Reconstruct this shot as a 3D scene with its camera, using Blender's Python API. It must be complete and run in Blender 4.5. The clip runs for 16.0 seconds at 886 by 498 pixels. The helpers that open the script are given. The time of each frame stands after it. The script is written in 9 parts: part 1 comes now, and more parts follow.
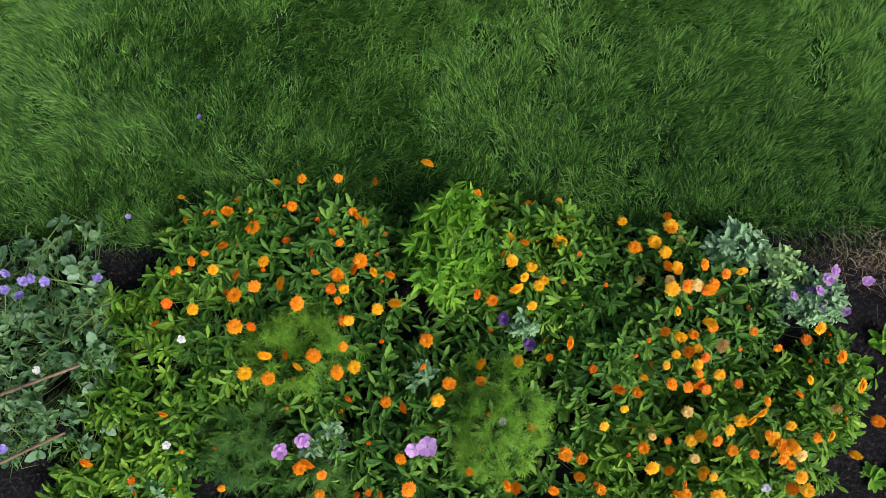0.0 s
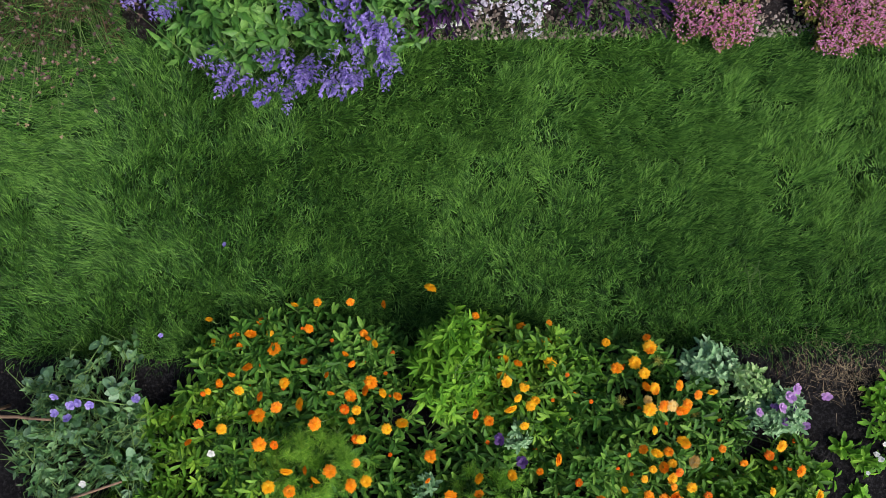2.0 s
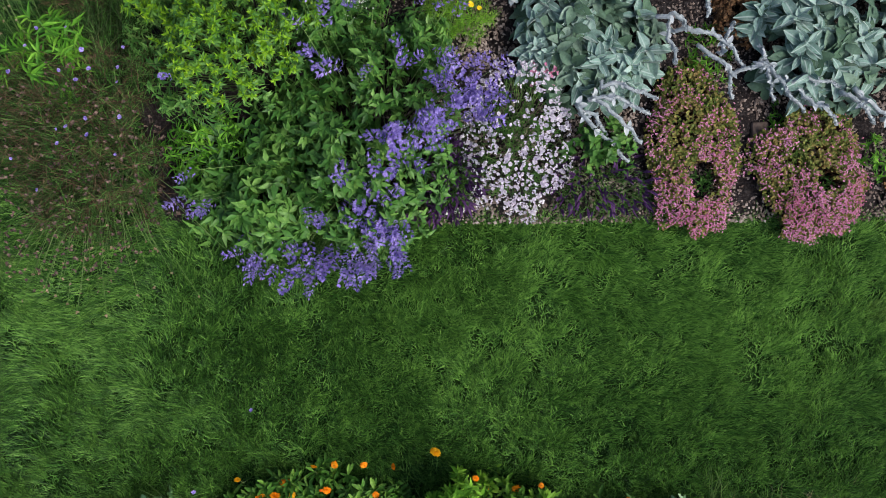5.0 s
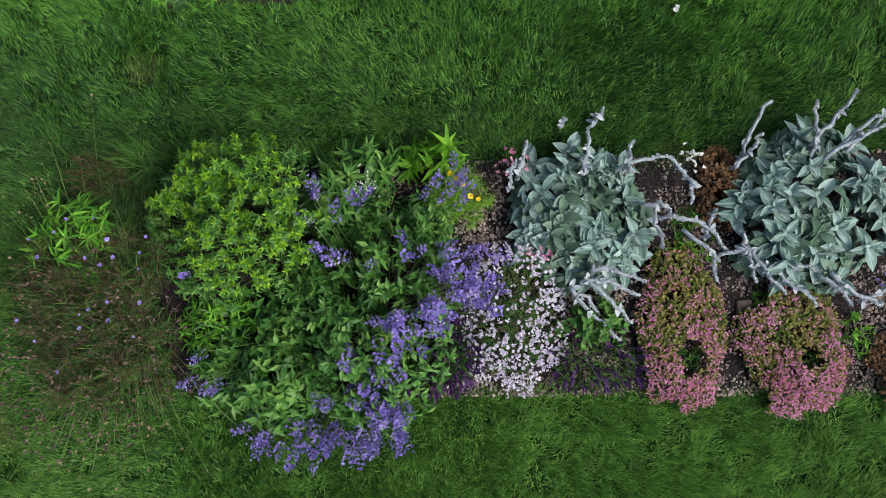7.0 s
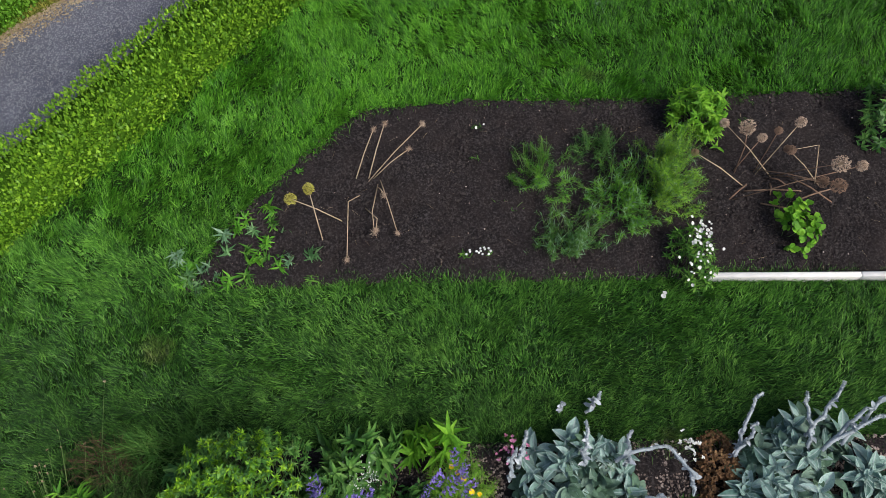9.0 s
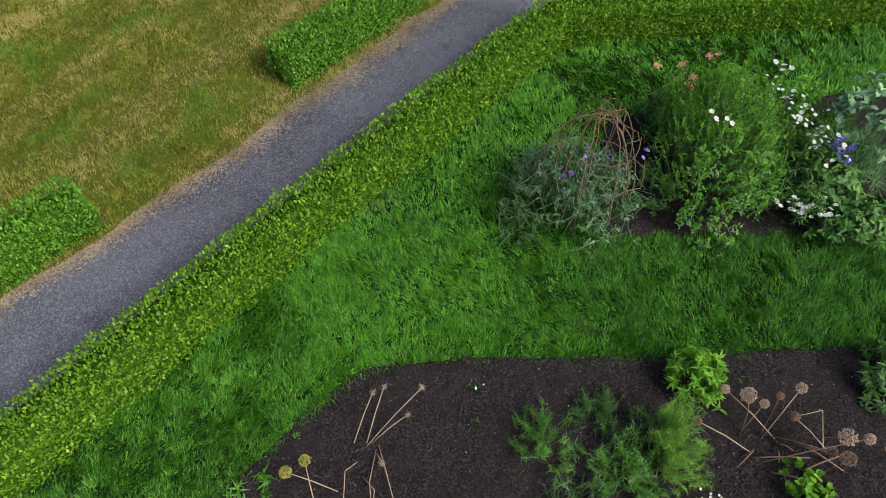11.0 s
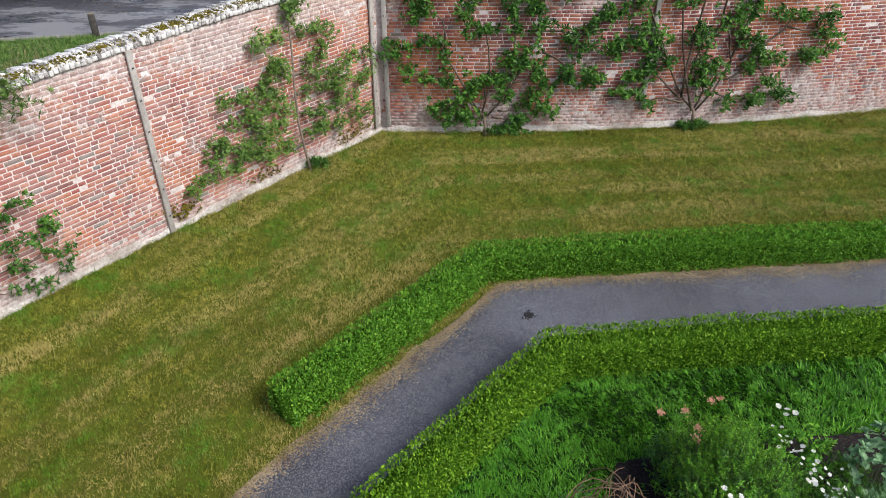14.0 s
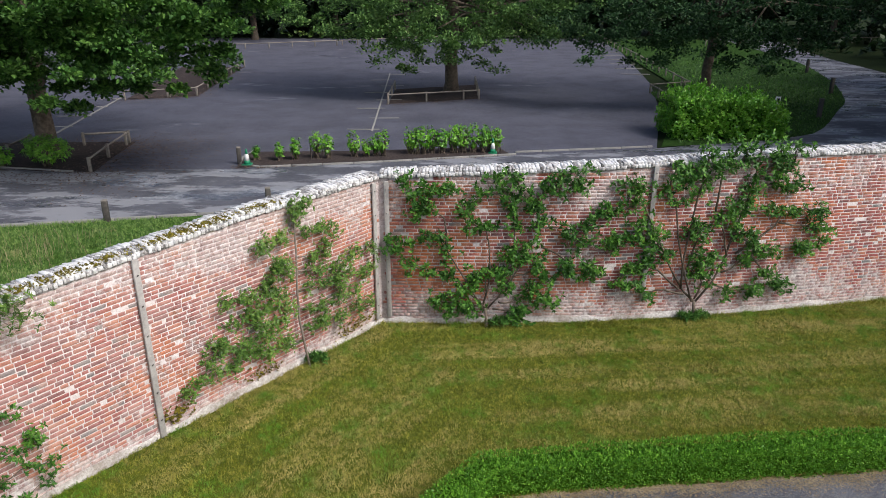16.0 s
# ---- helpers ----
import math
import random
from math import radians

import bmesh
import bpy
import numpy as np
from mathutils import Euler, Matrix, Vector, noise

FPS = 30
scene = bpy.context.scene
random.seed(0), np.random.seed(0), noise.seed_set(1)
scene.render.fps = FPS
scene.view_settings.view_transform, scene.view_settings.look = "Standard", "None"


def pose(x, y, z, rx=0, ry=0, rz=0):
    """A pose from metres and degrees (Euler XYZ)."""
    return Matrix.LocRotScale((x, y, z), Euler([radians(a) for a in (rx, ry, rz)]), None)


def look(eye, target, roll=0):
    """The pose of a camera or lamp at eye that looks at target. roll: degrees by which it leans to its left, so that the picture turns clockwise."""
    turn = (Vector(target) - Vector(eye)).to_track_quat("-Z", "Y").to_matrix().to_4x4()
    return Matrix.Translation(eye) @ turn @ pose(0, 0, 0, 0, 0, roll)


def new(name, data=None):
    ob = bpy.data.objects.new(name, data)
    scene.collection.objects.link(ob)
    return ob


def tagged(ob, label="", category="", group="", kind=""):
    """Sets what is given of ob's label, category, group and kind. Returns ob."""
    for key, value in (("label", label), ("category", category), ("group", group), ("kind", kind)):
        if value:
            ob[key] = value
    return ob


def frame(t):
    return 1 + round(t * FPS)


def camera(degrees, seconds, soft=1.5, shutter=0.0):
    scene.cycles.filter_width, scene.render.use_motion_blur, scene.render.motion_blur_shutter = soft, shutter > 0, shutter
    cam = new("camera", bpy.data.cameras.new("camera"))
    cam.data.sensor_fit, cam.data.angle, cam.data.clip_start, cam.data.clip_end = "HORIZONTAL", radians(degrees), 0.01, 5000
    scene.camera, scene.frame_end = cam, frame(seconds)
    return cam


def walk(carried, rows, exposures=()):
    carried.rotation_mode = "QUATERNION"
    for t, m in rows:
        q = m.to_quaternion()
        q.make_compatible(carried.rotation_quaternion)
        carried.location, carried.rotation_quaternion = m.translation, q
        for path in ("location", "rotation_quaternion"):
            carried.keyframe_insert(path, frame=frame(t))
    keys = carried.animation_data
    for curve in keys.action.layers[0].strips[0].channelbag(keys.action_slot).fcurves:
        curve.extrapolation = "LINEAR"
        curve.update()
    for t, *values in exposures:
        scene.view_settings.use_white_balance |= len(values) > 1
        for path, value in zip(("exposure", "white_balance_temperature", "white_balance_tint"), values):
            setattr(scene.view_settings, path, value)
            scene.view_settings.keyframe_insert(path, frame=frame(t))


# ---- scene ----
cam = camera(64.57, 16.0, 0.42)
# seconds, eye x y z, pitch, yaw, roll
ROWS = [
    (0.0, 0.099, 0.324, 2.768, -87.31, -0.24, 0.11),
    (0.5, 0.096, 0.439, 2.850, -87.31, -0.26, 0.09),
    (1.0, 0.096, 0.556, 2.927, -87.31, -0.29, 0.06),
    (1.5, 0.096, 0.678, 3.007, -87.31, -0.30, 0.08),
    (2.0, 0.093, 0.804, 3.086, -87.31, -0.31, 0.08),
    (2.5, 0.092, 0.931, 3.166, -87.31, -0.32, 0.05),
    (3.0, 0.088, 1.059, 3.248, -87.31, -0.31, 0.06),
    (3.5, 0.083, 1.186, 3.327, -87.31, -0.28, 0.04),
    (6.0, 0.073, 1.847, 3.569, -86.85, 0.14, 0.13),
    (6.5, 0.073, 1.974, 3.634, -84.72, 0.21, 0.09),
    (7.0, 0.069, 2.094, 3.703, -81.56, 0.27, 0.08),
    (7.5, 0.068, 2.210, 3.767, -77.96, 0.31, 0.07),
    (8.0, 0.066, 2.338, 3.830, -74.31, 0.36, 0.11),
    (8.5, 0.062, 2.479, 3.896, -70.71, 0.40, 0.10),
    (9.0, 0.059, 2.622, 3.968, -67.19, 0.43, 0.08),
    (9.5, 0.058, 2.764, 4.045, -63.73, 0.45, 0.10),
    (10.0, 0.057, 2.896, 4.120, -60.27, 0.46, 0.07),
    (12.5, 0.043, 3.477, 4.512, -43.81, 0.46, 0.09),
    (13.0, 0.033, 3.577, 4.620, -40.54, 0.43, 0.03),
    (13.5, 0.027, 3.674, 4.724, -37.19, 0.41, 0.06),
    (14.0, 0.023, 3.765, 4.828, -33.86, 0.38, 0.12),
    (14.5, 0.019, 3.851, 4.932, -30.43, 0.39, 0.05),
    (15.0, 0.010, 3.942, 5.046, -27.07, 0.36, 0.08),
    (15.5, 0.003, 4.030, 5.157, -23.66, 0.36, 0.09),
    (16.0, -0.008, 4.119, 5.256, -21.04, 0.36, 0.13),
]
walk(cam, [(t, pose(x, y, z, 90 + pitch, 0, yaw) @ pose(0, 0, 0, 0, 0, roll)) for t, x, y, z, pitch, yaw, roll in ROWS])

# ---- light: an overcast summer day, the bright part of the sky to the south-east ----
SUN_FROM = Vector((0.645, -0.40, 0.80)).normalized()
world = bpy.data.worlds.new("overcast_sky")
scene.world = world
world.use_nodes = True
wn, wl = world.node_tree.nodes, world.node_tree.links
sky = wn.new("ShaderNodeTexSky")
sky.sky_type, sky.sun_disc = "NISHITA", False
sky.sun_elevation = math.asin(SUN_FROM.z)
sky.sun_rotation = math.atan2(SUN_FROM.x, SUN_FROM.y)
sky.air_density, sky.dust_density, sky.ozone_density = 1.0, 4.0, 1.0
wn["Background"].inputs["Strength"].default_value = 0.13
wl.new(sky.outputs[0], wn["Background"].inputs["Color"])
sun_data = bpy.data.lights.new("sun", "SUN")
sun_data.energy, sun_data.angle, sun_data.color = 2.7, radians(25), (1.0, 0.975, 0.95)
sun = new("sun", sun_data)
sun.matrix_world = look(SUN_FROM * 60, (0, 0, 0))
scene.view_settings.exposure = 0.09

# ---- materials ----
def shader(name, rough=0.7, spec=0.25):
    m = bpy.data.materials.new(name)
    m.use_nodes = True
    nt = m.node_tree
    b = nt.nodes["Principled BSDF"]
    b.inputs["Roughness"].default_value = rough
    b.inputs["Specular IOR Level"].default_value = spec
    return m, nt, b


def node(nt, kind, **values):
    n = nt.nodes.new(kind)
    for key, value in values.items():
        n.inputs[key].default_value = value
    return n


def place_of(nt):
    return nt.nodes.new("ShaderNodeNewGeometry").outputs["Position"]


def grain(nt, scale, detail=3.0, rough=0.6, at=None, stretch=None):
    n = node(nt, "ShaderNodeTexNoise", Scale=scale, Detail=detail, Roughness=rough)
    at = at or place_of(nt)
    if stretch:
        k = nt.nodes.new("ShaderNodeMapping")
        k.inputs["Scale"].default_value = stretch
        nt.links.new(at, k.inputs["Vector"])
        at = k.outputs[0]
    nt.links.new(at, n.inputs["Vector"])
    return n.outputs["Fac"]


def ramp(nt, fac, *stops):
    r = nt.nodes.new("ShaderNodeValToRGB")
    while len(r.color_ramp.elements) < len(stops):
        r.color_ramp.elements.new(0.5)
    for e, (p, c) in zip(r.color_ramp.elements, stops):
        e.position, e.color = p, (*c, 1) if len(c) == 3 else c
    nt.links.new(fac, r.inputs[0])
    return r.outputs[0]


def grey(nt, fac, a, b, lo=0.0, hi=1.0):
    n = node(nt, "ShaderNodeMapRange")
    for key, value in (("From Min", a), ("From Max", b), ("To Min", lo), ("To Max", hi)):
        n.inputs[key].default_value = value
    nt.links.new(fac, n.inputs["Value"])
    return n.outputs[0]


def mix(nt, fac, a, b, how="MIX"):
    n = nt.nodes.new("ShaderNodeMix")
    n.data_type, n.blend_type = "RGBA", how
    for key, value in ((0, fac), (6, a), (7, b)):
        if isinstance(value, (int, float)):
            n.inputs[key].default_value = value
        elif isinstance(value, tuple):
            n.inputs[key].default_value = (*value, 1)
        else:
            nt.links.new(value, n.inputs[key])
    return n.outputs[2]


def arith(nt, how, a, b):
    n = nt.nodes.new("ShaderNodeMath")
    n.operation = how
    for key, value in ((0, a), (1, b)):
        if isinstance(value, (int, float)):
            n.inputs[key].default_value = value
        else:
            nt.links.new(value, n.inputs[key])
    return n.outputs[0]


def relief(nt, b, height, strength=0.4, distance=0.01):
    n = node(nt, "ShaderNodeBump", Strength=strength, Distance=distance)
    nt.links.new(height, n.inputs["Height"])
    nt.links.new(n.outputs[0], b.inputs["Normal"])


def leafy(name, dark, mid, light, rough=0.5, spec=0.35, patch=2.0, through_light=0.18, each="island", vein=60.0):
    """Leaf or petal: a tone of its own for every blade, slow patches and fine mottling, a little light through it."""
    m, nt, b = shader(name, rough, spec)
    if each == "island":
        own = nt.nodes.new("ShaderNodeNewGeometry").outputs["Random Per Island"]
    else:
        own = nt.nodes.new("ShaderNodeObjectInfo").outputs["Random"]
    slow = grey(nt, grain(nt, patch, 2.0), 0.3, 0.7)
    tone = arith(nt, "ADD", arith(nt, "MULTIPLY", own, 0.6), arith(nt, "MULTIPLY", slow, 0.4))
    col = ramp(nt, tone, (0.1, dark), (0.5, mid), (0.95, light))
    fine = grey(nt, grain(nt, vein, 3.0), 0.3, 0.7, 0.75, 1.15)
    col = mix(nt, 1.0, col, fine, "MULTIPLY")
    nt.links.new(col, b.inputs["Base Color"])
    if through_light:
        t = nt.nodes.new("ShaderNodeBsdfTranslucent")
        nt.links.new(col, t.inputs["Color"])
        s = node(nt, "ShaderNodeMixShader")
        s.inputs[0].default_value = through_light
        nt.links.new(b.outputs[0], s.inputs[1])
        nt.links.new(t.outputs[0], s.inputs[2])
        nt.links.new(s.outputs[0], nt.nodes["Material Output"].inputs["Surface"])
    return m


def plain(name, dark, light, scale=20.0, rough=0.7, spec=0.25, bump=0.3, depth=0.004, metal=0.0):
    m, nt, b = shader(name, rough, spec)
    g = grain(nt, scale, 5.0)
    slow = grain(nt, scale / 9, 3.0)
    col = ramp(nt, arith(nt, "ADD", arith(nt, "MULTIPLY", g, 0.6), arith(nt, "MULTIPLY", slow, 0.4)), (0.3, dark), (0.7, light))
    nt.links.new(col, b.inputs["Base Color"])
    b.inputs["Metallic"].default_value = metal
    relief(nt, b, g, bump, depth)
    return m


def lawn_material(name, dark, mid, light, straw, straw_from, streak, tufts=22.0, fresh=None, drift=None, mown=False):
    """Grass blades: own tone, drifts of lighter and darker turf, straw-coloured wear; mown: strips that follow the two walls."""
    m, nt, b = shader(name, 0.5, 0.28)
    own = nt.nodes.new("ShaderNodeNewGeometry").outputs["Random Per Island"]
    slow = grey(nt, grain(nt, 1.3, 4.0, 0.65), 0.36, 0.64)
    tuft = grey(nt, grain(nt, tufts, 2.0, 0.6), 0.3, 0.7)
    hollow = grey(nt, grain(nt, tufts / 3.2, 2.0, 0.5), 0.32, 0.68)
    tone = arith(nt, "ADD", grey(nt, own, 0.0, 1.0, 0.08, 0.48) if mown else arith(nt, "MULTIPLY", own, 0.60), arith(nt, "ADD", arith(nt, "MULTIPLY", slow, 0.12), arith(nt, "ADD", arith(nt, "MULTIPLY", tuft, 0.24 if mown else 0.18), arith(nt, "MULTIPLY", hollow, 0.20 if mown else 0.10))))
    at = node(nt, "ShaderNodeSeparateXYZ")
    nt.links.new(place_of(nt), at.inputs[0])
    x, y = at.outputs[0], at.outputs[1]
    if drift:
        # turf brightness is painted in by place: higher to the east by the first beds and all round the last, lower
        # between the second and third bed
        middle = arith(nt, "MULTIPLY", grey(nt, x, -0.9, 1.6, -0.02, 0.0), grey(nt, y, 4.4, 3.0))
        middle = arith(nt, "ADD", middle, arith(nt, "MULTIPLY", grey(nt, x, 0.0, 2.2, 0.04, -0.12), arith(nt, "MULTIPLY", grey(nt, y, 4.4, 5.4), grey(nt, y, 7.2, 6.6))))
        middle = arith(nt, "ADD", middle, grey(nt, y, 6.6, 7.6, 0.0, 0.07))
        duller = grey(nt, arith(nt, "ABSOLUTE", arith(nt, "SUBTRACT", y, 3.55), 0.0), 0.35, 0.75, -0.05, 0.0)
        # strip before the second bed painted lighter; towards the marigolds darker, as in shade
        strip_tone = arith(nt, "MULTIPLY", grey(nt, arith(nt, "ABSOLUTE", arith(nt, "SUBTRACT", y, 1.62), 0.0), 0.25, 0.85, 0.11, -0.03), grey(nt, x, -1.0, 0.0))
        west_dip = arith(nt, "MULTIPLY", grey(nt, x, -1.5, -0.7, -0.08, 0.0), grey(nt, arith(nt, "ABSOLUTE", arith(nt, "SUBTRACT", y, 3.0), 0.0), 1.2, 0.6))
        tone = arith(nt, "ADD", arith(nt, "ADD", tone, arith(nt, "ADD", strip_tone, west_dip)), arith(nt, "ADD", middle, duller))
    col = ramp(nt, tone, (0.2, dark), (0.5, mid), (0.82, light))
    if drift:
        # brightness painted in again: a brighter colour ramp takes over northwards
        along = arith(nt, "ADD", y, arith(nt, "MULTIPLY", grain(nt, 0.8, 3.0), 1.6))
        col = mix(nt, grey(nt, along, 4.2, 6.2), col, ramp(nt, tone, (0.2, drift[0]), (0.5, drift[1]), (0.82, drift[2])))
    if mown:
        west = arith(nt, "ADD", arith(nt, "MULTIPLY", x, 0.794), arith(nt, "MULTIPLY", y, -0.607))
        north = arith(nt, "ADD", arith(nt, "MULTIPLY", x, 0.088), arith(nt, "MULTIPLY", y, -0.996))
        gap = arith(nt, "MINIMUM", arith(nt, "ADD", west, 9.6), arith(nt, "ADD", north, 14.47))
        strip = node(nt, "ShaderNodeCombineXYZ")
        nt.links.new(arith(nt, "MULTIPLY", gap, 1.9), strip.inputs[0])
        nt.links.new(arith(nt, "MULTIPLY", arith(nt, "ADD", x, arith(nt, "MULTIPLY", y, 0.6)), 0.16), strip.inputs[1])
        lie = grain(nt, 1.0, 3.0, 0.55, strip.outputs[0])
        rough = grain(nt, 7.0, 4.0, 0.7)
        worn = grey(nt, arith(nt, "ADD", arith(nt, "MULTIPLY", lie, 0.80), arith(nt, "MULTIPLY", rough, 0.20)), straw_from, straw_from + 0.13)
    else:
        worn = grey(nt, grain(nt, 1.0, 4.0, 0.6, stretch=streak), straw_from, straw_from + 0.12)
    worn = arith(nt, "MULTIPLY", worn, grey(nt, own, 0.0, 0.6, 0.35 if mown else 0.0, 1.0))
    col = mix(nt, worn, col, straw)
    if fresh:
        col = mix(nt, grey(nt, grain(nt, 1.7, 6.0, 0.7), 0.50, 0.64, 0.0, 0.85), col, fresh)
    nt.links.new(col, b.inputs["Base Color"])
    t = nt.nodes.new("ShaderNodeBsdfTranslucent")
    nt.links.new(col, t.inputs["Color"])
    s = node(nt, "ShaderNodeMixShader")
    s.inputs[0].default_value = 0.18
    nt.links.new(b.outputs[0], s.inputs[1])
    nt.links.new(t.outputs[0], s.inputs[2])
    nt.links.new(s.outputs[0], nt.nodes["Material Output"].inputs["Surface"])
    return m


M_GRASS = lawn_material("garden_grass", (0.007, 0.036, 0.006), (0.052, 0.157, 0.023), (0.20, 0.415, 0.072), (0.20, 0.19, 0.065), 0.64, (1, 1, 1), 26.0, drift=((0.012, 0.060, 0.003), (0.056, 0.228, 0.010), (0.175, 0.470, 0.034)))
M_MEADOW = lawn_material("dry_mown_grass", (0.030, 0.058, 0.004), (0.155, 0.188, 0.016), (0.37, 0.355, 0.056), (0.46, 0.38, 0.135), 0.455, (1, 1, 1), 30.0, (0.095, 0.25, 0.014), mown=True)
M_VERGE = lawn_material("verge_grass", (0.045, 0.10, 0.022), (0.11, 0.215, 0.042), (0.24, 0.36, 0.095), (0.33, 0.33, 0.14), 0.60, (1, 1, 1))
# tree shade on the island is put into these darker greens
M_ISLAND = lawn_material("shaded_island_grass", (0.022, 0.07, 0.012), (0.05, 0.135, 0.022), (0.10, 0.22, 0.04), (0.15, 0.18, 0.06), 0.66, (1, 1, 1))
# near black: the shade down between the blades is in this colour
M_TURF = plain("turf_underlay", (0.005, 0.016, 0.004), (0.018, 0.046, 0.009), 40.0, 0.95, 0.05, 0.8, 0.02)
M_GREENTURF = plain("verge_turf_underlay", (0.03, 0.075, 0.014), (0.075, 0.16, 0.03), 30.0, 0.95, 0.05, 0.8, 0.02)
# same tree shade, put into the sheet below the island grass
M_ISLANDTURF = plain("island_turf_underlay", (0.014, 0.036, 0.008), (0.042, 0.092, 0.020), 30.0, 0.95, 0.05, 0.8, 0.02)
M_DRYTURF = plain("dry_turf_underlay", (0.045, 0.065, 0.008), (0.13, 0.150, 0.022), 25.0, 0.95, 0.05, 0.8, 0.02)
M_LAND = plain("far_land", (0.010, 0.018, 0.007), (0.022, 0.034, 0.012), 0.4, 0.95, 0.05)


def soil_material(name, dark, mid, light, crumb):
    m, nt, b = shader(name, 0.95, 0.08)
    g = grain(nt, 70, 6.0, 0.7)
    slow = grain(nt, 4.0, 3.0)
    col = ramp(nt, g, (0.25, dark), (0.5, mid), (0.72, light))
    col = mix(nt, grey(nt, slow, 0.35, 0.7, 0.0, 0.5), col, crumb)
    nt.links.new(col, b.inputs["Base Color"])
    relief(nt, b, g, 1.0, 0.02)
    return m


M_SOIL = soil_material("dark_soil", (0.006, 0.0055, 0.006), (0.026, 0.022, 0.0225), (0.095, 0.085, 0.086), (0.038, 0.029, 0.027))
M_COMPOST = soil_material("black_compost", (0.003, 0.003, 0.0035), (0.011, 0.0105, 0.012), (0.06, 0.058, 0.064), (0.014, 0.012, 0.013))
M_CLOD = plain("soil_clods", (0.008, 0.007, 0.007), (0.085, 0.073, 0.070), 60.0, 0.95, 0.05, 0.6)
M_GRAVEL = leafy("mixed_gravel", (0.07, 0.05, 0.043), (0.22, 0.17, 0.145), (0.46, 0.39, 0.35), 0.8, 0.2, 3.0, 0.0)
M_CHIP = leafy("pale_path_chippings", (0.08, 0.083, 0.095), (0.20, 0.20, 0.21), (0.44, 0.43, 0.43), 0.8, 0.2, 3.0, 0.0)
M_DEBRIS = leafy("dry_straw_debris", (0.13, 0.095, 0.06), (0.29, 0.225, 0.14), (0.46, 0.38, 0.26), 0.9, 0.1, 3.0, 0.0)


def tar_material(name, dark, light, speck, wet_from=2.0, wet_scale=0.5, pale_from=2.0, span=(0.36, 0.66), chip=130.0):
    m, nt, b = shader(name, 0.85, 0.3)
    slow = grain(nt, 0.6, 5.0, 0.6)
    fine = grain(nt, 90, 3.0, 0.7)
    mid = grain(nt, 5.0, 6.0, 0.75)
    tone = arith(nt, "ADD", arith(nt, "MULTIPLY", slow, 0.5), arith(nt, "ADD", arith(nt, "MULTIPLY", mid, 0.25), arith(nt, "MULTIPLY", fine, 0.25)))
    col = ramp(nt, tone, (span[0], dark), (span[1], light))
    v = node(nt, "ShaderNodeTexVoronoi", Scale=chip)
    nt.links.new(place_of(nt), v.inputs["Vector"])
    chips = grey(nt, v.outputs["Color"], 0.60, 0.74)
    col = mix(nt, arith(nt, "MULTIPLY", chips, 0.65), col, speck)
    # pale bluish patches: drying tar, and sky reflection painted into the colour
    col = mix(nt, grey(nt, grain(nt, 0.8, 7.0, 0.7, stretch=(0.5, 1.2, 1)), pale_from, pale_from + 0.06, 0.0, 0.7), col, (0.30, 0.31, 0.345))
    nt.links.new(col, b.inputs["Base Color"])
    damp = grey(nt, grain(nt, wet_scale, 6.0, 0.6, stretch=(0.6, 1.3, 1)), wet_from, wet_from + 0.07)
    nt.links.new(grey(nt, damp, 0, 1, 0.85, 0.22), b.inputs["Roughness"])
    relief(nt, b, fine, 0.5, 0.004)
    return m


M_PATH = tar_material("grey_tar_and_chip_path", (0.034, 0.038, 0.054), (0.094, 0.100, 0.130), (0.28, 0.285, 0.305), span=(0.42, 0.58), chip=150.0)
M_TAR = tar_material("car_park_asphalt", (0.036, 0.039, 0.059), (0.112, 0.115, 0.160), (0.14, 0.14, 0.155), 0.62, 0.25)
M_ROAD = tar_material("damp_road_asphalt", (0.048, 0.052, 0.070), (0.125, 0.130, 0.165), (0.12, 0.12, 0.12), 0.50, 0.55, 0.485)


def limewash(nt, more=0.0, cover=0.66, foot=0.13):
    """Flaking limewash: ragged remnants, most of them near the top and the foot of the wall, higher up the foot on the north wall."""
    z = node(nt, "ShaderNodeSeparateXYZ")
    nt.links.new(place_of(nt), z.inputs[0])
    west = grey(nt, z.outputs[0], -0.9, -1.2)
    high = arith(nt, "MULTIPLY", grey(nt, z.outputs[2], 1.55, 2.4), arith(nt, "ADD", 0.115, arith(nt, "MULTIPLY", west, 0.085)))
    low = arith(nt, "MAXIMUM", grey(nt, z.outputs[2], 0.36, 0.10, 0.0, 0.20), arith(nt, "MULTIPLY", arith(nt, "SUBTRACT", 1.0, west), grey(nt, z.outputs[2], 0.95, 0.25, 0.0, foot)))
    n = arith(nt, "ADD", arith(nt, "MULTIPLY", grain(nt, 1.3, 4.0, 0.65), 0.55), arith(nt, "MULTIPLY", grain(nt, 8.0, 8.0, 0.85), 0.45))
    n = arith(nt, "ADD", arith(nt, "ADD", n, more), arith(nt, "ADD", high, low))
    return grey(nt, n, 0.55, 0.625, 0.0, cover)


def lime_colour(nt):
    """Dirty limewash: white crust, grey and pinkish where it has worn thin, dark pits."""
    return ramp(nt, grain(nt, 16.0, 7.0, 0.8), (0.30, (0.10, 0.075, 0.07)), (0.42, (0.40, 0.33, 0.32)), (0.54, (0.62, 0.57, 0.565)), (0.68, (0.76, 0.73, 0.73)))


def soot(nt):
    return grey(nt, grain(nt, 1.3, 8.0, 0.8), 0.535, 0.66, 0.0, 0.75)


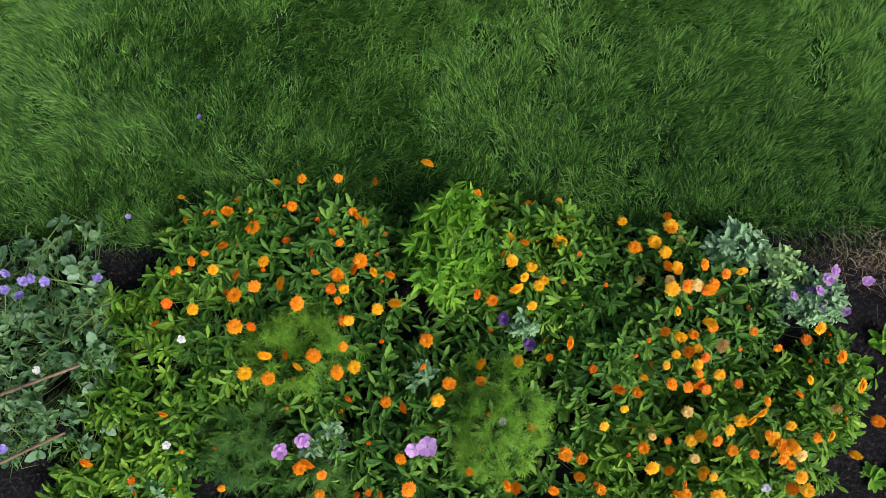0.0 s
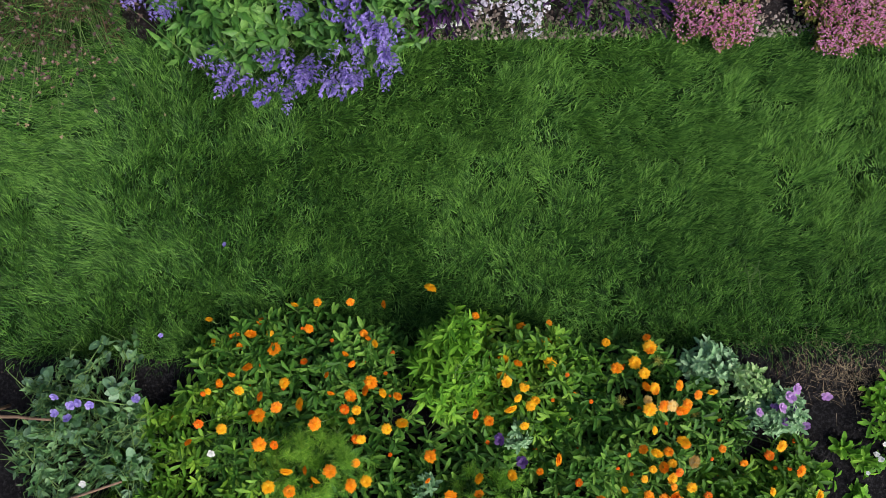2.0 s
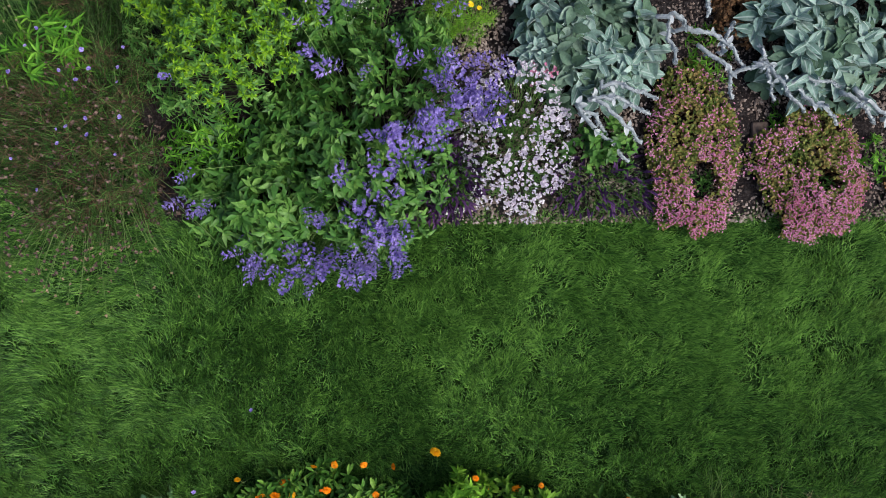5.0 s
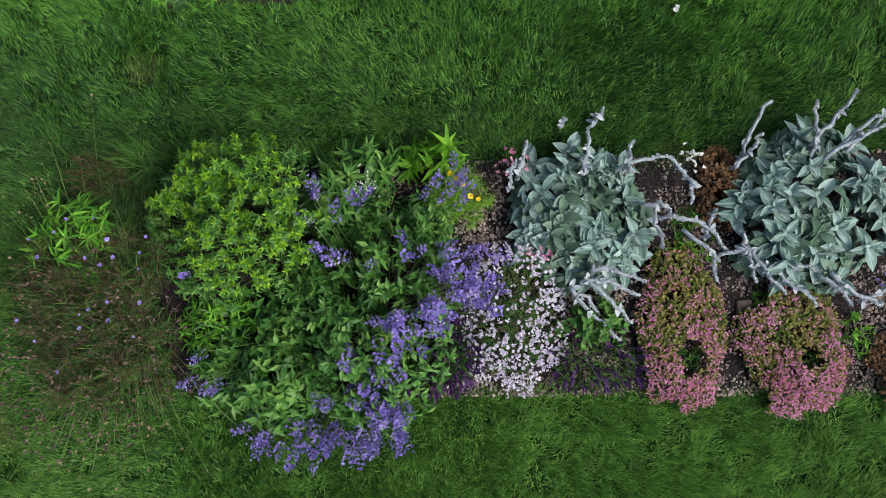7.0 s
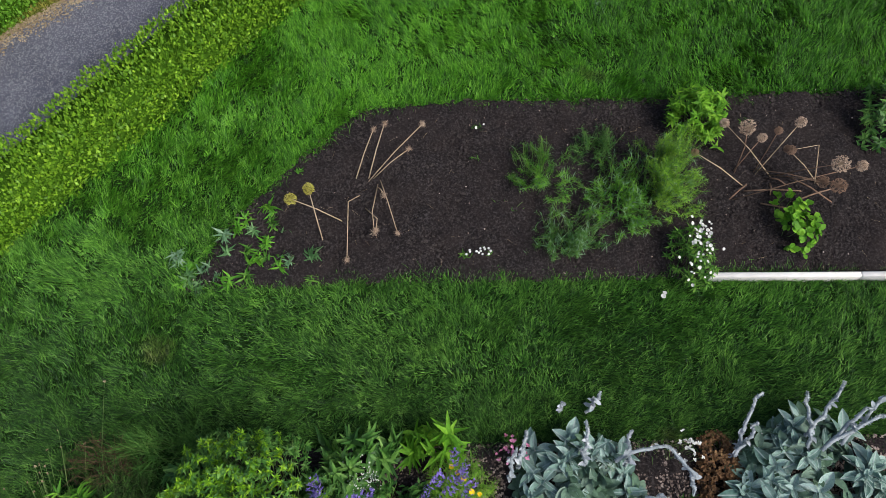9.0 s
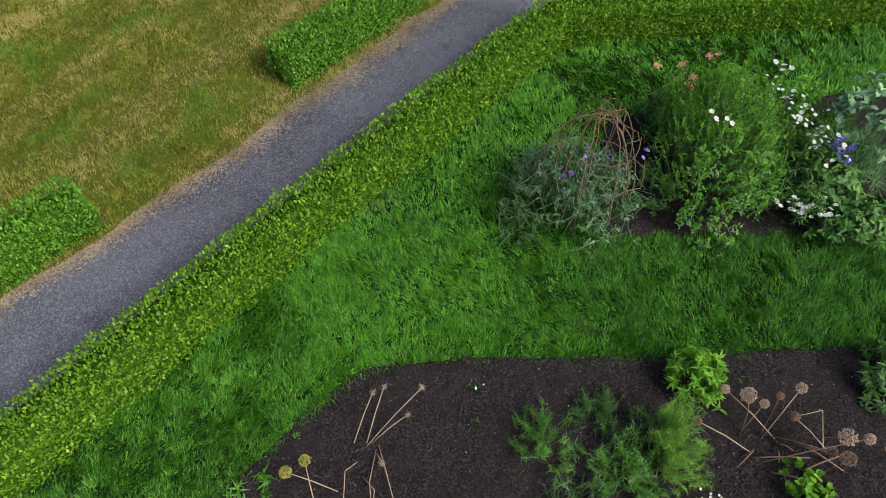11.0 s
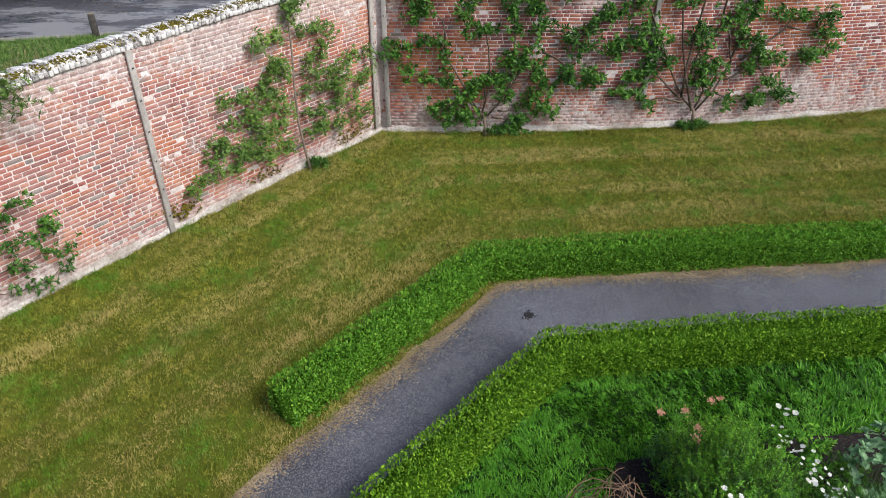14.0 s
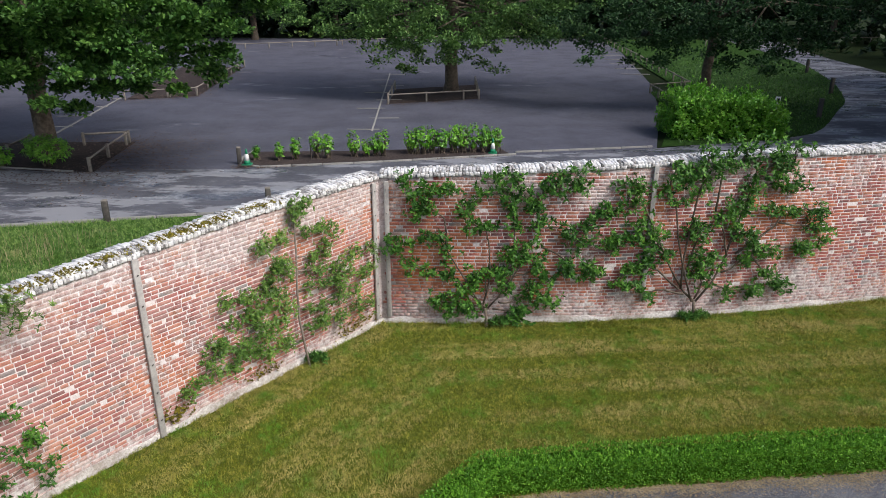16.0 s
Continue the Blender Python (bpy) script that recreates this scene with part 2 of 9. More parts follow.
def brick_material():
    m, nt, b = shader("weathered_red_brick", 0.9, 0.15)
    own = nt.nodes.new("ShaderNodeObjectInfo").outputs["Random"]
    isl = nt.nodes.new("ShaderNodeNewGeometry").outputs["Random Per Island"]
    pick = arith(nt, "FRACT", arith(nt, "ADD", own, isl), 0.0)
    col = ramp(nt, pick, (0.0, (0.22, 0.22, 0.215)), (0.045, (0.22, 0.215, 0.215)), (0.05, (0.22, 0.09, 0.09)), (0.2, (0.29, 0.095, 0.092)), (0.42, (0.355, 0.105, 0.095)), (0.74, (0.41, 0.125, 0.104)), (0.76, (0.45, 0.145, 0.095)), (1.0, (0.49, 0.20, 0.125)))
    tint = grey(nt, grain(nt, 0.8, 5.0, 0.68), 0.47, 0.59)
    col = mix(nt, arith(nt, "MULTIPLY", tint, 0.75), col, (0.60, 0.195, 0.07))
    fine = grain(nt, 55, 6.0, 0.75)
    col = mix(nt, 1.0, col, grey(nt, fine, 0.3, 0.75, 0.62, 1.3), "MULTIPLY")
    at = node(nt, "ShaderNodeSeparateXYZ")
    nt.links.new(place_of(nt), at.inputs[0])
    bleached = grey(nt, at.outputs[0], -0.9, -1.2, 0.25, 1.0)
    film = arith(nt, "MULTIPLY", grey(nt, grain(nt, 2.4, 6.0, 0.7), 0.36, 0.66, 0.08, 0.44), bleached)
    bloom = arith(nt, "MULTIPLY", grey(nt, grain(nt, 1.0, 7.0, 0.75), 0.50, 0.66, 0.0, 0.60), bleached)
    col = mix(nt, arith(nt, "MAXIMUM", film, bloom), col, (0.62, 0.475, 0.44))
    col = mix(nt, soot(nt), col, (0.06, 0.045, 0.045))
    col = mix(nt, limewash(nt), col, lime_colour(nt))
    nt.links.new(col, b.inputs["Base Color"])
    relief(nt, b, fine, 0.5, 0.005)
    return m


def mortar_material(name, dark, light, stain, stain_from=0.55, washed=False):
    m, nt, b = shader(name, 0.95, 0.1)
    fine = grain(nt, 30, 6.0, 0.7)
    col = ramp(nt, fine, (0.3, dark), (0.7, light))
    col = mix(nt, grey(nt, grain(nt, 1.6, 6.0, 0.7), stain_from, stain_from + 0.17, 0.0, 0.75), col, stain)
    if washed:
        col = mix(nt, limewash(nt, 0.07, 0.92, 0.22), col, lime_colour(nt))
    nt.links.new(col, b.inputs["Base Color"])
    relief(nt, b, fine, 0.8, 0.008)
    return m


M_BRICK = brick_material()
M_MORTAR = mortar_material("lime_mortar", (0.42, 0.36, 0.345), (0.71, 0.65, 0.635), (0.26, 0.19, 0.18), 0.57, washed=True)
M_FOOT = mortar_material("limewashed_footing", (0.30, 0.27, 0.25), (0.70, 0.68, 0.66), (0.16, 0.12, 0.085), 0.46)


def lichen_material():
    m, nt, b = shader("lichen_white_coping", 0.95, 0.1)
    own = nt.nodes.new("ShaderNodeObjectInfo").outputs["Random"]
    g = grain(nt, 20, 6.0, 0.75)
    col = ramp(nt, arith(nt, "ADD", arith(nt, "MULTIPLY", g, 0.8), arith(nt, "MULTIPLY", own, 0.25)), (0.36, (0.13, 0.125, 0.12)), (0.45, (0.42, 0.41, 0.41)), (0.59, (0.76, 0.76, 0.77)))
    nt.links.new(col, b.inputs["Base Color"])
    relief(nt, b, grain(nt, 40, 5.0), 0.8, 0.01)
    return m


M_COPING = lichen_material()
M_MOSS = leafy("yellow_brown_moss", (0.05, 0.04, 0.012), (0.13, 0.11, 0.02), (0.28, 0.24, 0.04), 0.95, 0.05, 4.0, 0.1)
M_BATTEN = plain("weathered_grey_timber", (0.28, 0.265, 0.255), (0.52, 0.50, 0.485), 25.0, 0.9, 0.15)
M_BARK = plain("bark", (0.045, 0.034, 0.026), (0.24, 0.195, 0.155), 9.0, 0.95, 0.1, 1.0, 0.03)
M_PALEBARK = plain("grey_young_bark", (0.16, 0.13, 0.105), (0.33, 0.28, 0.24), 30.0, 0.9, 0.1, 0.6)
M_TWIG = plain("brown_twigs", (0.12, 0.075, 0.05), (0.30, 0.20, 0.14), 40.0, 0.85, 0.15)
M_STRAW = plain("dry_straw_stalk", (0.28, 0.20, 0.12), (0.52, 0.42, 0.29), 40.0, 0.85, 0.15)
M_RAIL = plain("grey_timber_rail", (0.15, 0.135, 0.12), (0.33, 0.30, 0.265), 12.0, 0.9, 0.15)
M_POST = plain("dark_bollard_timber", (0.05, 0.047, 0.045), (0.13, 0.12, 0.11), 14.0, 0.9, 0.15)
M_LITTER = leafy("brown_leaf_litter", (0.06, 0.046, 0.040), (0.125, 0.09, 0.075), (0.24, 0.175, 0.14), 0.9, 0.1, 3.0, 0.0)
M_MULCH = plain("bark_mulch", (0.030, 0.025, 0.026), (0.088, 0.071, 0.067), 14.0, 0.95, 0.05, 1.0, 0.03)
M_KERB = plain("concrete_kerb", (0.20, 0.20, 0.19), (0.34, 0.33, 0.32), 15.0, 0.9, 0.15)
M_WHITEWOOD = plain("white_painted_board", (0.62, 0.61, 0.58), (0.80, 0.79, 0.77), 15.0, 0.6, 0.3, 0.2)
M_WHITEPLASTIC = plain("white_plastic", (0.70, 0.71, 0.72), (0.82, 0.82, 0.82), 30.0, 0.45, 0.4, 0.1)
M_GREENPLASTIC = plain("green_plastic", (0.01, 0.16, 0.08), (0.02, 0.26, 0.13), 30.0, 0.45, 0.4, 0.1)
M_SIGN = plain("dark_sign_print", (0.02, 0.02, 0.025), (0.04, 0.04, 0.045), 30.0, 0.6, 0.3, 0.1)
M_STONE = plain("brown_stone_slab", (0.07, 0.05, 0.042), (0.16, 0.12, 0.10), 30.0, 0.9, 0.15, 0.5)
M_STAIN = plain("dark_tar_patch", (0.012, 0.012, 0.014), (0.03, 0.03, 0.034), 40.0, 0.7, 0.2)

# dark green of the filler: shade behind the leaves is put into it
M_HEDGE_CORE = plain("hedge_shade_core", (0.025, 0.07, 0.005), (0.07, 0.165, 0.013), 40.0, 0.95, 0.05)
M_BOX = leafy("box_leaves", (0.06, 0.165, 0.011), (0.155, 0.34, 0.021), (0.32, 0.55, 0.040), 0.5, 0.3, 16.0, 0.2)
M_BOXDEEP = leafy("deep_green_box_leaves", (0.045, 0.15, 0.014), (0.135, 0.345, 0.030), (0.28, 0.55, 0.06), 0.5, 0.3, 16.0, 0.2)
M_YOUNGLEAF = leafy("young_marigold_leaves", (0.028, 0.10, 0.008), (0.095, 0.245, 0.018), (0.29, 0.50, 0.05), 0.55, 0.25, 4.0)
M_MARIGOLD = leafy("marigold_leaves", (0.015, 0.064, 0.008), (0.066, 0.198, 0.023), (0.24, 0.45, 0.065), 0.55, 0.25, 4.0)
M_MINT = leafy("bright_green_leaves", (0.05, 0.17, 0.010), (0.125, 0.33, 0.020), (0.27, 0.52, 0.045), 0.6, 0.2, 5.0)
M_LIME = leafy("lime_green_leaves", (0.05, 0.16, 0.010), (0.17, 0.39, 0.016), (0.38, 0.63, 0.03), 0.5, 0.3, 5.0)
M_SAGE = leafy("pale_sage_leaves", (0.11, 0.25, 0.10), (0.265, 0.47, 0.235), (0.46, 0.67, 0.40), 0.6, 0.25, 5.0)
M_MISTLEAF = leafy("yellowish_sage_leaves", (0.12, 0.26, 0.07), (0.29, 0.48, 0.17), (0.50, 0.68, 0.32), 0.6, 0.25, 5.0)
M_GLAUCOUS = leafy("grey_green_leaves", (0.055, 0.14, 0.06), (0.145, 0.28, 0.145), (0.32, 0.48, 0.31), 0.6, 0.25, 5.0)
M_PEA = leafy("pea_leaves", (0.026, 0.080, 0.025), (0.085, 0.205, 0.066), (0.25, 0.43, 0.19), 0.55, 0.3, 5.0)
M_FEATHER = leafy("feathery_leaves", (0.07, 0.20, 0.018), (0.17, 0.39, 0.03), (0.34, 0.58, 0.07), 0.6, 0.2, 4.0)
M_FEATHERDEEP = leafy("deep_feathery_leaves", (0.03, 0.10, 0.02), (0.075, 0.20, 0.036), (0.17, 0.34, 0.07), 0.6, 0.2, 4.0)
M_ROSELEAF = leafy("rose_leaves", (0.032, 0.13, 0.012), (0.095, 0.295, 0.022), (0.235, 0.51, 0.050), 0.55, 0.25, 5.0)
M_TANGLE = leafy("browning_tangled_stems", (0.016, 0.036, 0.012), (0.048, 0.082, 0.028), (0.12, 0.165, 0.065), 0.8, 0.1, 5.0, 0.1)
M_CAMPANULA = leafy("campanula_leaves", (0.022, 0.085, 0.016), (0.07, 0.205, 0.032), (0.21, 0.41, 0.085), 0.5, 0.35, 5.0)
M_SILVER = leafy("felted_silver_leaves", (0.08, 0.165, 0.135), (0.205, 0.335, 0.285), (0.375, 0.525, 0.475), 0.9, 0.1, 6.0, 0.12, "object", 90.0)


def felt():
    """Lamb's ear felt: pale midrib and margin on each leaf, and the soft sheen of wool."""
    nt = M_SILVER.node_tree
    b = nt.nodes["Principled BSDF"]
    b.inputs["Sheen Weight"].default_value, b.inputs["Sheen Roughness"].default_value = 0.5, 0.5
    own = nt.nodes.new("ShaderNodeTexCoord").outputs["Object"]
    x = node(nt, "ShaderNodeSeparateXYZ")
    nt.links.new(own, x.inputs[0])
    side = arith(nt, "ABSOLUTE", x.outputs[0], 0.0)
    rib = grey(nt, side, 0.012, 0.035, 0.7, 0.0)
    rim = grey(nt, side, 0.19, 0.26, 0.0, 0.45)
    old = b.inputs["Base Color"].links[0].from_socket
    nt.links.new(mix(nt, arith(nt, "MAXIMUM", rib, rim), old, (0.46, 0.55, 0.53)), b.inputs["Base Color"])


felt()
M_SILVERLOW = leafy("lower_felted_leaves", (0.06, 0.12, 0.07), (0.13, 0.22, 0.15), (0.25, 0.35, 0.28), 0.9, 0.1, 6.0, 0.12)
M_SILVERSPIKE = leafy("woolly_silver_spikes", (0.26, 0.31, 0.33), (0.41, 0.46, 0.49), (0.58, 0.62, 0.66), 0.95, 0.05, 8.0, 0.1)
M_SEDUMLEAF = leafy("sedum_leaves", (0.07, 0.14, 0.022), (0.20, 0.23, 0.05), (0.42, 0.29, 0.11), 0.6, 0.25, 8.0)
M_RUST = leafy("rusty_sedum_leaves", (0.08, 0.05, 0.025), (0.19, 0.10, 0.05), (0.30, 0.19, 0.09), 0.7, 0.2, 8.0)
M_DRYSTALK = leafy("dry_brown_stalks", (0.036, 0.026, 0.016), (0.11, 0.078, 0.046), (0.24, 0.17, 0.10), 0.85, 0.1, 5.0, 0.15)
M_STEM = leafy("green_stems", (0.07, 0.14, 0.035), (0.13, 0.24, 0.06), (0.24, 0.36, 0.12), 0.6, 0.25, 5.0, 0.1)
M_APPLE = leafy("fruit_tree_leaves", (0.016, 0.066, 0.010), (0.050, 0.16, 0.020), (0.16, 0.36, 0.05), 0.5, 0.3, 2.0)
M_PEAR = leafy("young_fruit_tree_leaves", (0.05, 0.12, 0.022), (0.115, 0.23, 0.04), (0.25, 0.39, 0.075), 0.45, 0.35, 2.0)
M_OAK = leafy("oak_leaves", (0.014, 0.048, 0.010), (0.055, 0.150, 0.028), (0.18, 0.35, 0.07), 0.55, 0.25, 1.5)
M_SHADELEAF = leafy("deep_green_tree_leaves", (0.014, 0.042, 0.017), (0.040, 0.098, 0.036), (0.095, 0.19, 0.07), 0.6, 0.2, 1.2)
M_LIGHTLEAF = leafy("light_green_tree_leaves", (0.04, 0.10, 0.03), (0.11, 0.23, 0.06), (0.25, 0.42, 0.12), 0.6, 0.2, 1.2)
# the wood's shade is put into this dark leaf colour
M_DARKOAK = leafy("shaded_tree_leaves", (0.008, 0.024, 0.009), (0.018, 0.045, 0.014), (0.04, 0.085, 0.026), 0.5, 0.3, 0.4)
M_LAUREL = leafy("laurel_leaves", (0.05, 0.19, 0.016), (0.15, 0.41, 0.032), (0.33, 0.62, 0.075), 0.38, 0.45, 1.5)

M_ORANGE = leafy("orange_petals", (0.84, 0.19, 0.003), (0.93, 0.30, 0.006), (0.96, 0.46, 0.012), 0.6, 0.2, 20.0, 0.2)
M_DEEPORANGE = leafy("deep_orange_petals", (0.78, 0.11, 0.003), (0.88, 0.18, 0.004), (0.93, 0.28, 0.008), 0.6, 0.2, 20.0, 0.2)
M_GOLD = leafy("golden_petals", (0.92, 0.36, 0.006), (0.95, 0.48, 0.010), (0.97, 0.62, 0.02), 0.6, 0.2, 20.0, 0.2)
M_APRICOT = leafy("apricot_petals", (0.92, 0.50, 0.08), (0.95, 0.66, 0.20), (0.95, 0.80, 0.40), 0.6, 0.2, 20.0, 0.2)
M_BUTTON = plain("brown_orange_flower_centres", (0.42, 0.13, 0.01), (0.72, 0.30, 0.02), 200.0, 0.9, 0.1, 0.5)
M_VIOLET = leafy("violet_blue_petals", (0.15, 0.11, 0.42), (0.29, 0.22, 0.62), (0.49, 0.41, 0.82), 0.6, 0.2, 5.0, 0.2)
M_DEEPBLUE = leafy("deep_blue_petals", (0.05, 0.05, 0.24), (0.12, 0.11, 0.44), (0.26, 0.23, 0.64), 0.6, 0.2, 5.0, 0.2)
M_LAVENDER = leafy("purple_lavender_spikes", (0.04, 0.018, 0.06), (0.10, 0.045, 0.14), (0.21, 0.10, 0.29), 0.8, 0.1, 5.0, 0.15)
M_LILAC = leafy("pale_lilac_petals", (0.52, 0.45, 0.60), (0.71, 0.66, 0.77), (0.86, 0.85, 0.89), 0.6, 0.2, 8.0, 0.2)
M_PINK = leafy("pink_sedum_petals", (0.44, 0.13, 0.21), (0.62, 0.23, 0.39), (0.80, 0.42, 0.63), 0.7, 0.15, 6.0, 0.2)
M_MAUVE = leafy("mauve_petals", (0.36, 0.16, 0.48), (0.50, 0.27, 0.62), (0.66, 0.42, 0.74), 0.6, 0.2, 6.0, 0.2)
M_DARKMAUVE = leafy("dark_purple_petals", (0.08, 0.03, 0.15), (0.15, 0.07, 0.26), (0.26, 0.15, 0.40), 0.6, 0.2, 6.0, 0.2)
M_WHITE = leafy("white_petals", (0.66, 0.68, 0.66), (0.76, 0.77, 0.74), (0.85, 0.85, 0.82), 0.6, 0.2, 8.0, 0.2)
M_YELLOW = leafy("yellow_petals", (0.80, 0.52, 0.01), (0.86, 0.62, 0.015), (0.90, 0.72, 0.03), 0.6, 0.2, 8.0, 0.2)
M_SALMON = leafy("salmon_petals", (0.52, 0.20, 0.14), (0.66, 0.32, 0.24), (0.74, 0.46, 0.36), 0.6, 0.2, 8.0, 0.2)
M_SEEDHEAD = leafy("pinkish_brown_seed_heads", (0.28, 0.19, 0.14), (0.46, 0.35, 0.26), (0.66, 0.55, 0.43), 0.9, 0.1, 8.0, 0.1)
M_SEEDGREEN = leafy("yellow_green_seed_heads", (0.24, 0.22, 0.04), (0.38, 0.36, 0.07), (0.52, 0.50, 0.14), 0.9, 0.1, 8.0, 0.1)

# ---- mesh tools: a soup is a list of (vertices, faces) arrays ----
def mesh_of(name, soup, material, smooth=False):
    me = bpy.data.meshes.new(name)
    verts, loops, sizes, base = [], [], [], 0
    for v, f in soup:
        v, f = np.asarray(v, dtype=np.float32).reshape(-1, 3), np.asarray(f, dtype=np.int32)
        verts.append(v)
        loops.append((f + base).ravel())
        sizes.append(np.full(len(f), f.shape[1], dtype=np.int32))
        base += len(v)
    verts, loops, sizes = np.concatenate(verts), np.concatenate(loops), np.concatenate(sizes)
    me.vertices.add(len(verts))
    me.vertices.foreach_set("co", verts.ravel())
    me.loops.add(len(loops))
    me.loops.foreach_set("vertex_index", loops)
    me.polygons.add(len(sizes))
    me.polygons.foreach_set("loop_start", np.concatenate(([0], np.cumsum(sizes)[:-1])).astype(np.int32))
    if smooth:
        me.polygons.foreach_set("use_smooth", np.ones(len(sizes), dtype=bool))
    me.update(calc_edges=True)
    me.validate()
    me.materials.append(material)
    return me


def thing(name, at, label, category, group="", kind=""):
    ob = new(name)
    ob.empty_display_size = 0.05
    ob.location = at
    return tagged(ob, label, category, group, kind)


def part(name, made, material, parent, label="", kind="", at=None, smooth=False):
    """One mesh under its thing. made: a soup in world places, or a finished mesh with the pose at."""
    me = made if isinstance(made, bpy.types.Mesh) else mesh_of(name, made, material, smooth)
    ob = new(name, me)
    if parent:
        ob.parent = parent
        base = parent.location if parent.parent is None else parent.parent.location + parent.location
        ob.matrix_parent_inverse = Matrix.Translation(-Vector(base))
    if at is not None:
        ob.matrix_basis = at
    if label:
        ob["label"] = label
    if kind:
        ob["kind"] = kind
    return ob


def structure(name, soup, material, label, category, smooth=False, kind="structure"):
    return tagged(new(name, mesh_of(name, soup, material, smooth)), label, category, "", kind)


def unit(v):
    return v / np.maximum(np.linalg.norm(v, axis=-1, keepdims=True), 1e-9)


def wander(x, y, scale, seed):
    """Smooth value noise, 0 to 1."""
    table = np.random.default_rng(seed).random((64, 64))
    u, v = np.asarray(x) * scale + 1000.3, np.asarray(y) * scale + 1000.7
    i, j = np.floor(u).astype(int), np.floor(v).astype(int)
    a, b = u - i, v - j
    a, b = a * a * (3 - 2 * a), b * b * (3 - 2 * b)
    at = lambda p, q: table[p % 64, q % 64]
    return (at(i, j) * (1 - a) + at(i + 1, j) * a) * (1 - b) + (at(i, j + 1) * (1 - a) + at(i + 1, j + 1) * a) * b


def inside(x, y, ring):
    hit = np.zeros(np.shape(x), dtype=bool)
    for (x0, y0), (x1, y1) in zip(ring, ring[1:] + ring[:1]):
        hit ^= ((y0 > y) != (y1 > y)) & (x < (x1 - x0) * (y - y0) / (y1 - y0 + 1e-12) + x0)
    return hit


def edge_gap(x, y, ring):
    """Distance to the outline of a ring."""
    best = np.full(np.shape(x), 1e9)
    for (x0, y0), (x1, y1) in zip(ring, ring[1:] + ring[:1]):
        dx, dy = x1 - x0, y1 - y0
        k = np.clip(((x - x0) * dx + (y - y0) * dy) / (dx * dx + dy * dy + 1e-12), 0, 1)
        best = np.minimum(best, np.hypot(x - x0 - k * dx, y - y0 - k * dy))
    return best


def blade_leaf(stations, bend=0.0, cup=0.0):
    """A leaf along y, 1 long: (where, half width) stations; bend: droop of the tip; cup: how far the edges rise."""
    v, f = [], []
    for t, w in stations:
        z = bend * t * t
        v += [(-w, t, z + cup * w), (0, t, z), (w, t, z + cup * w)]
    for k in range(len(stations) - 1):
        a = 3 * k
        f += [(a, a + 1, a + 4, a + 3), (a + 1, a + 2, a + 5, a + 4)]
    return np.array(v), np.array(f)


def flat_leaf(stations, bend=0.0):
    v, f = [], []
    for t, w in stations:
        v += [(-w, t, bend * t * t), (w, t, bend * t * t)]
    for k in range(len(stations) - 1):
        f.append((2 * k, 2 * k + 1, 2 * k + 3, 2 * k + 2))
    return np.array(v), np.array(f)


SPOON = blade_leaf([(0, 0.045), (0.70, 0.165), (1, 0.065)], -0.35, 0.40)
LANCE = blade_leaf([(0, 0.03), (0.35, 0.13), (1, 0.015)], -0.3, 0.5)
OVATE = blade_leaf([(0, 0.03), (0.42, 0.24), (1, 0.02)], -0.25, 0.4)
ROUND = blade_leaf([(0, 0.1), (0.35, 0.36), (0.75, 0.30), (1, 0.06)], -0.1, 0.2)
LOBED = blade_leaf([(0, 0.08), (0.18, 0.22), (0.3, 0.14), (0.5, 0.34), (0.62, 0.2), (0.8, 0.24), (1, 0.04)], -0.3, 0.3)
THREAD = (np.array([(-0.02, 0, 0), (0.02, 0, 0), (0, 1, -0.1)]), np.array([(0, 1, 2)]))
TINY = (np.array([(0, 0, 0), (0.4, 0.5, 0.05), (0, 1, 0), (-0.4, 0.5, 0.05)]), np.array([(0, 1, 2, 3)]))
POINTED = (np.array([(0, 0, 0), (0.28, 0.42, 0.05), (0, 1, -0.05), (-0.28, 0.42, 0.05)]), np.array([(0, 1, 2, 3)]))
SIMPLE = flat_leaf([(0, 0.03), (0.42, 0.24), (1, 0.02)], -0.25)
CARD = flat_leaf([(0, 0.12), (0.4, 0.34), (1, 0.05)], -0.2)
SPRIG = (np.array([(0, 0, 0), (0.36, 0.45, 0.06), (0, 1, -0.1), (-0.36, 0.45, 0.06)]), np.array([(0, 1, 2, 3)]))


def scatter(leaf, at, along, up, length, width=None):
    """Copies of a leaf in one soup entry, vectorised: base points, directions, upper sides, lengths, widths."""
    v, f = leaf
    n = len(at)
    y = unit(along)
    x = unit(np.cross(y, up))
    z = np.cross(x, y)
    length = np.broadcast_to(length, n)[:, None, None]
    width = length if width is None else np.broadcast_to(width, n)[:, None, None]
    out = at[:, None] + x[:, None] * (v[None, :, 0:1] * width) + y[:, None] * (v[None, :, 1:2] * length) + z[:, None] * (v[None, :, 2:3] * length)
    faces = (f[None] + (np.arange(n) * len(v))[:, None, None]).reshape(-1, f.shape[1])
    return out.reshape(-1, 3), faces


def spread(rng, n, tilt=0.5):
    """Random directions leaning about an upright."""
    a, r = rng.random(n) * 2 * math.pi, tilt * np.sqrt(rng.random(n))
    return unit(np.stack([np.cos(a) * r, np.sin(a) * r, np.ones(n)], 1))


